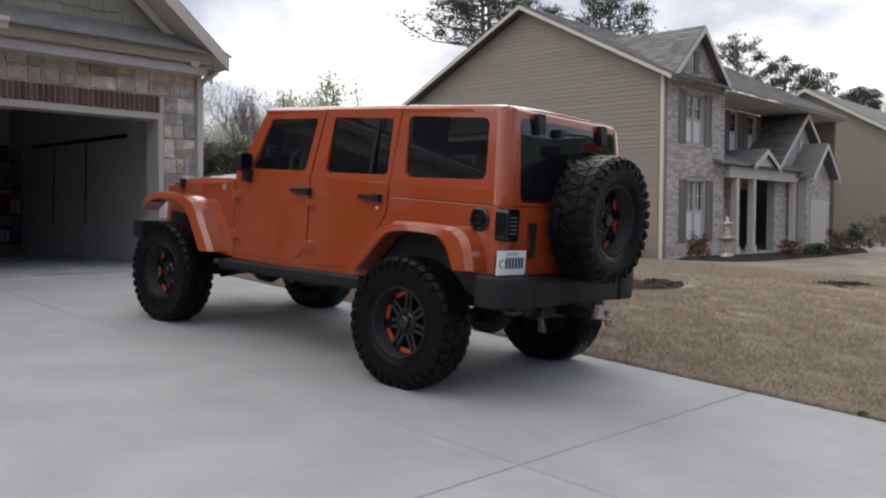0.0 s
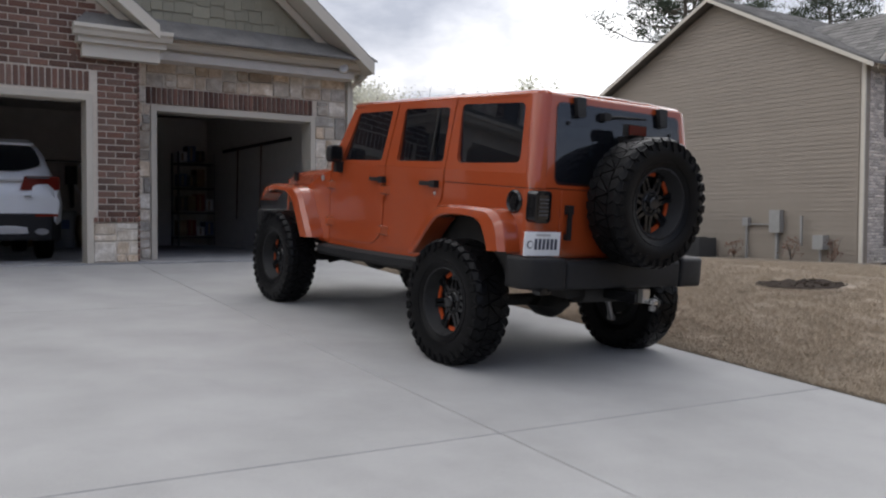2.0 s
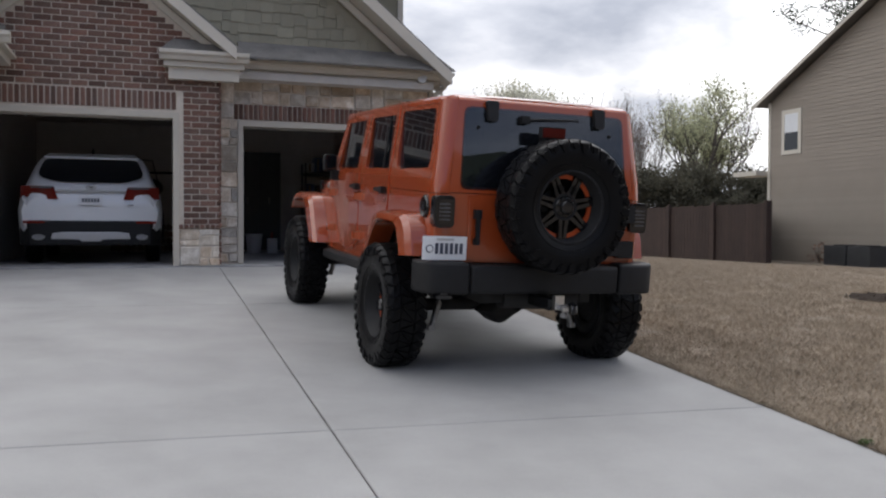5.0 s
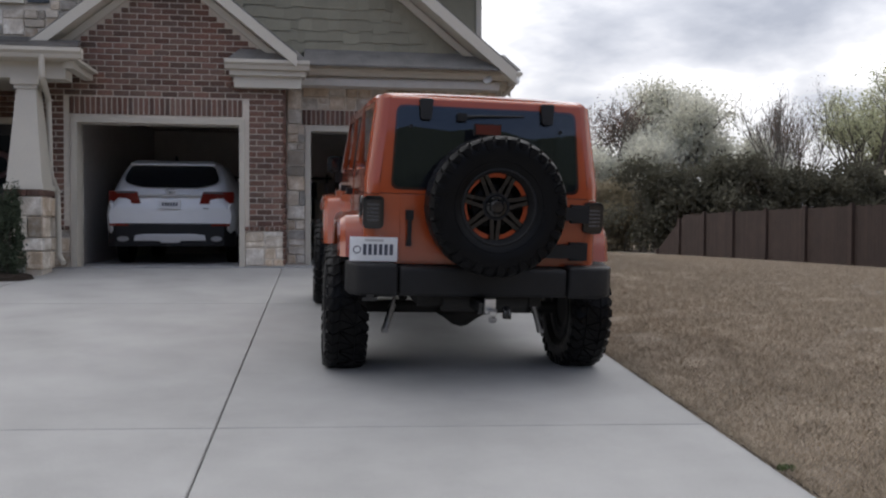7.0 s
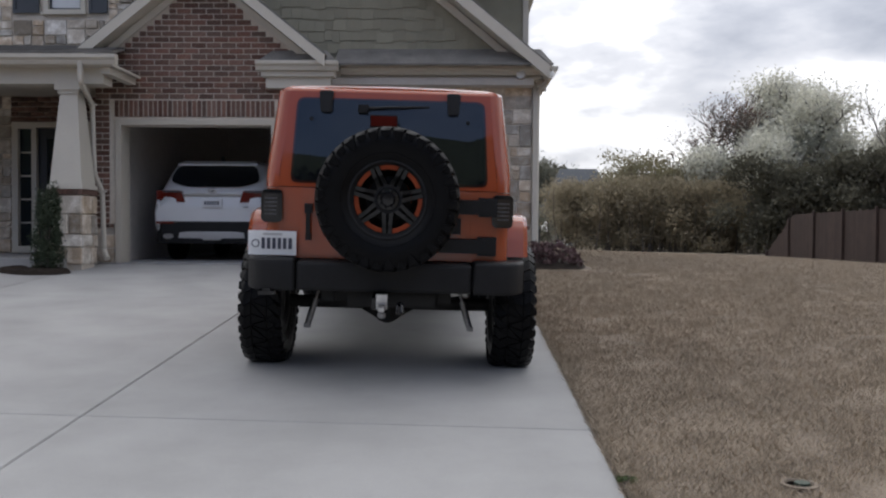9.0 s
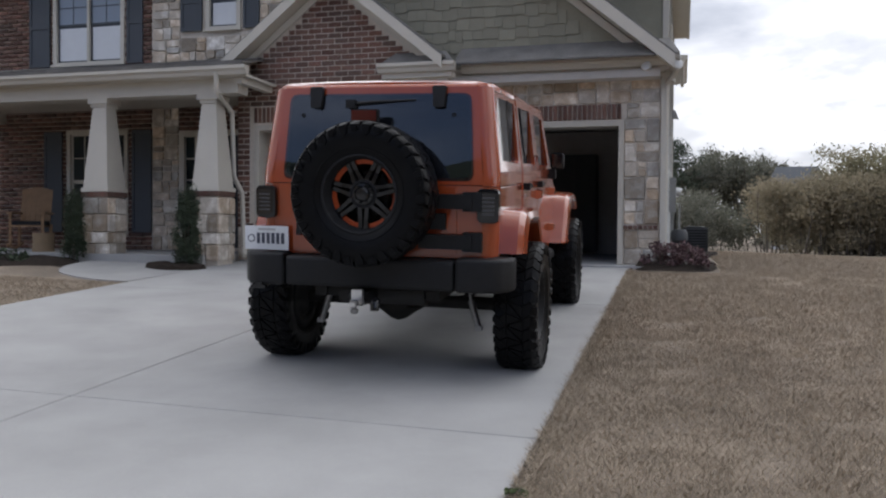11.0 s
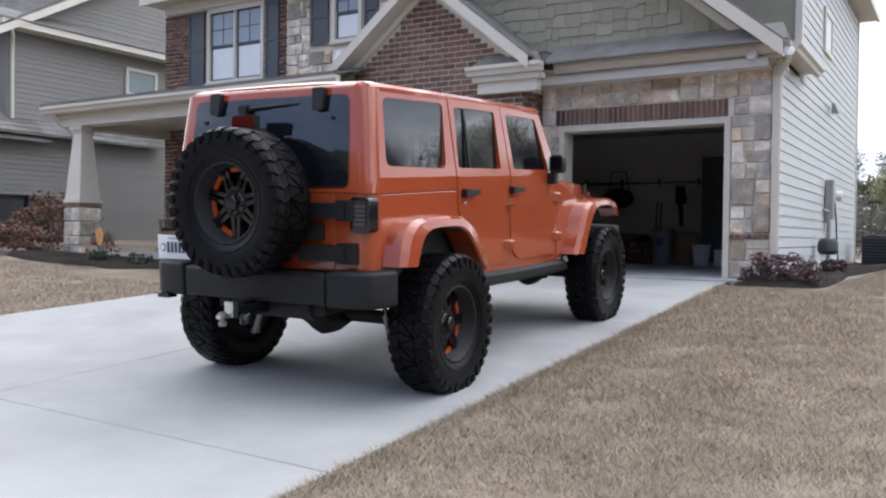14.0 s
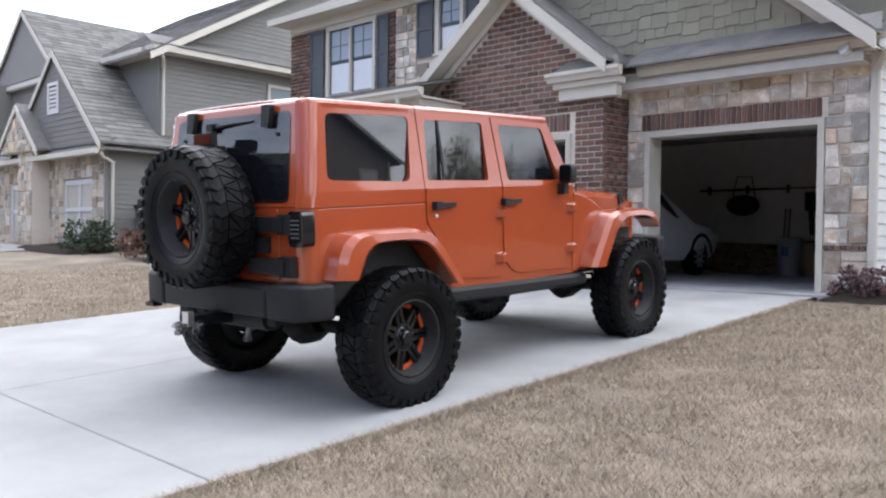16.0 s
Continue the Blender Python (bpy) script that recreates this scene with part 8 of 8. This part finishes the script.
# irregular squared stone
def stone_layout(x0, x1, z0, z1, rs, lo=.12, hi=.36):
    """Splits a panel into squared stones of uneven size."""
    out, todo = [], [(x0, x1, z0, z1)]
    while todo:
        a, b, c, d = todo.pop()
        w, h = b - a, d - c
        if w > hi * rs.uniform(.6, 1.35) or h > hi * rs.uniform(.45, 1.15):
            if w / 1.25 > h:
                m = a + w * rs.uniform(.34, .66)
                todo += [(a, m, c, d), (m, b, c, d)] if min(m - a, b - m) > lo * .7 else []
                if min(m - a, b - m) <= lo * .7:
                    out.append((a, b, c, d))
            else:
                m = c + h * rs.uniform(.34, .66)
                if min(m - c, d - m) > lo * .55:
                    todo += [(a, b, c, m), (a, b, m, d)]
                else:
                    out.append((a, b, c, d))
        else:
            out.append((a, b, c, d))
    return out


def stone_piece(bm, a, b, c, d, y, rs, g=.005):
    j = lambda: rs.uniform(-.006, .006)
    t = rs.uniform(.004, .028)
    cx, cz = (a + b) / 2, (c + d) / 2
    cs = []
    for u, w in ((0, 0), (.35, 0), (.7, 0), (1, 0), (1, .5), (1, 1), (.65, 1), (.3, 1), (0, 1), (0, .5)):
        corner = u in (0, 1) and w in (0, 1)
        k = rs.uniform(.001, .014) if corner else rs.uniform(0, .007)
        x, z = a + g + (b - a - 2 * g) * u, c + g + (d - c - 2 * g) * w
        cs.append((x + (k if x < cx else -k) * (corner or w == .5), z + (k if z < cz else -k) * (corner or w != .5)))
    bk = [bm.verts.new((x, y + .010, z)) for x, z in cs]
    md = [bm.verts.new((x, y - t * .55, z)) for x, z in cs]
    fr = [bm.verts.new((x + (cx - x) * .10, y - t + j() * .5, z + (cz - z) * .10)) for x, z in cs]
    for p, r_ in ((bk, md), (md, fr)):
        for i in range(10):
            bm.faces.new((p[i], p[(i + 1) % 10], r_[(i + 1) % 10], r_[i]))
    bm.faces.new(fr)


rs = random.Random(77)
for x0, x1, z0, z1, y in ((.19, .464, .02, 2.08, .562), (.19, .41, 2.08, 2.305, .562), (2.84, 3.34, .57, 2.08, .562), (2.87, 3.34, 2.08, 2.305, .562), (2.845, 3.34, .0, .50, .562),
                          (.19, 3.34, 2.305, 2.645, .562), (-.372, .172, .0, .50, .004), (-2.99, -2.71, .0, .50, .004), (-5.54, -4.97, 2.95, 5.0, 1.5), (-5.54, -5.00, .09, 2.62, 1.5), (-3.64, -3.0, .09, 2.2, 1.5), (-4.97, -3.78, 2.95, 3.86, 1.5), (-3.78, -3.0, 2.95, 3.86, 1.5), (-3.41, -3.0, 3.86, 5.0, 1.5)):
    for s_ in stone_layout(x0, x1, z0, z1, rs):
        bm = bmesh.new()
        stone_piece(bm, *s_, y, rs)
        part("stone", bm, STONE, house)
# stone round the west neighbour's garage doors
bm = bmesh.new()
for x0, x1, z0, z1 in ((-17.57, -15.70, .0, 2.5), (-14.0, -13.42, .0, 2.5), (-15.70, -14.0, 1.97, 2.5), (-20.3, -19.37, .0, 2.5), (-19.37, -17.57, 1.97, 2.5)):
    for s_ in stone_layout(x0, x1, z0, z1, rs):
        stone_piece(bm, *s_, -.61, rs)
for x0, x1, z0, z1, y in ((-17.45, -16.55, .0, 2.70, -1.07), (-18.2, -16.2, 2.72, 3.02, -1.21), (-17.9, -16.5, 3.02, 3.30, -1.21), (-17.55, -16.85, 3.30, 3.62, -1.21)):
    for s_ in stone_layout(x0, x1, z0, z1, rs):
        stone_piece(bm, *s_, y, rs)
part("stone_run", bm, STONE_RUN, n2)["kind"] = "stuff"

# olive shakes on the big gable, butts staggered
SHAKE_MESH = []
for wd in (.11, .15, .19, .24):
    bm = bmesh.new()
    vs = [bm.verts.new(p) for p in ((0, -.022, 0), (wd, -.022, 0), (wd, -.006, .195), (0, -.006, .195), (0, 0, 0), (wd, 0, 0), (wd, 0, .195), (0, 0, .195))]
    for f_ in ((0, 1, 2, 3), (4, 0, 3, 7), (1, 5, 6, 2), (4, 5, 1, 0)):
        bm.faces.new([vs[i] for i in f_])
    SHAKE_MESH.append((wd, shared("shake", bm, SHAKE)))
z = 3.15
while z < 4.9:
    x = -.9 + rs.uniform(0, .1)
    while x < 3.4:
        wd, me = rs.choice(SHAKE_MESH)
        if z + .195 < 2.835 + (3.36 - abs(x + wd - .2)) * .82 - .30 and abs(x) < 3.4 and not x < -1.44 + (4.3 - z) / .80 - .3:
            piece("shake", me, house, pose(x, .512, z + rs.choice((0, 0, -.018, -.035))))
        x += wd + .004
    z += .165

# lap boards
lap_boards(lambda z: (.625, 9.215) if z < 2.72 else (2.295, 9.215), 3.386, .6, 9.2, -.15, 5.17, .138, 1, SIDING, house)
lap_boards(lambda z: (1.46, 10.79) if z < 4.4 else (1.33 + (z - 4.4) / .514, 10.9 - (z - 4.4) / .514), 18.47, 1.33, 10.9, -.78, 6.8, .127, -1, SIDING_N1, n1)
lap_boards(lambda z: (-.6, 13.0) if z < 2.7 else ((.66, 13.0) if z < 5.05 else (.66 + (z - 5.1) / .57 + .2, 12.9 - (z - 5.1) / .57 - .2)), -13.22, -.6, 13.0, -.1, 8.0, .118, 1, SIDING_N2, n2)

# shingle courses on the roofs that the camera looks along
def shingle_rows(a, b, c, d, step, parent, mat=SHINGLE):
    """Thin overlapping courses on the roof plane a-b (eave) to d-c (ridge)."""
    a, b, c, d = (Vector(p) for p in (a, b, c, d))
    n = max(2, int((d - a).length / step))
    nrm = (b - a).cross(d - a).normalized()
    nrm = nrm if nrm.z > 0 else -nrm
    bm = bmesh.new()
    for i in range(n):
        p, q = a.lerp(d, i / n), b.lerp(c, i / n)
        r_, s_ = b.lerp(c, (i + 1) / n), a.lerp(d, (i + 1) / n)
        w = (q - p).length
        k = max(1, int(w / .32))
        off = rs.uniform(0, .3)
        for j in range(k):
            t0, t1 = j / k, (j + 1) / k
            lift = nrm * (.010 + rs.uniform(0, .006))
            v_ = [bm.verts.new(x) for x in (p.lerp(q, t0) + lift, p.lerp(q, t1) + lift, s_.lerp(r_, t1) + nrm * .002, s_.lerp(r_, t0) + nrm * .002, p.lerp(q, t0), p.lerp(q, t1))]
            bm.faces.new(v_[:4])
            bm.faces.new((v_[4], v_[5], v_[1], v_[0]))
    ob = part("shingle_run", bm, material_run, parent)
    ob["kind"] = "stuff"


material_run = material("grey_shingle_tabs", (.165, .158, .148), .92, vary=.22, scale=4, fine=45, bump=.4, bump_scale=40, island=.28)
shingle_rows((.47, .25, 2.893), (3.60, .25, 2.893), (3.46, .50, 3.189), (.47, .50, 3.189), .13, house)
shingle_rows((-9.2, -1.12, 2.822), (-2.30, -1.12, 2.822), (-2.9, 1.50, 3.437), (-8.75, 1.50, 3.437), .15, porch)
shingle_rows((-12.86, -.95, 2.745), (-12.86, 5.0, 2.745), (-15.65, 5.0, 5.270), (-15.65, -.95, 5.270), .17, n2)
shingle_rows((-12.75, .2, 5.025), (-22.4, .2, 5.025), (-22.4, 6.8, 8.80), (-12.75, 6.8, 8.80), .2, n2)
shingle_rows((-15.9, .3, 3.125), (-15.9, 4.6, 3.125), (-21.1, 4.6, 7.493), (-21.1, .3, 7.493), .18, n2)
shingle_rows((18.1, .9, 4.345), (33.2, .9, 4.345), (33.2, 6.1, 7.02), (18.1, 6.1, 7.02), .2, n1)
shingle_rows((18.51, 1.05, 4.405), (18.51, 5.0, 4.405), (20.38, 5.0, 6.013), (20.38, 1.05, 6.013), .17, n1)
shingle_rows((26.65, 1.2, 2.285), (26.65, 7.0, 2.285), (29.25, 7.0, 4.313), (29.25, 1.2, 4.313), .17, n1)
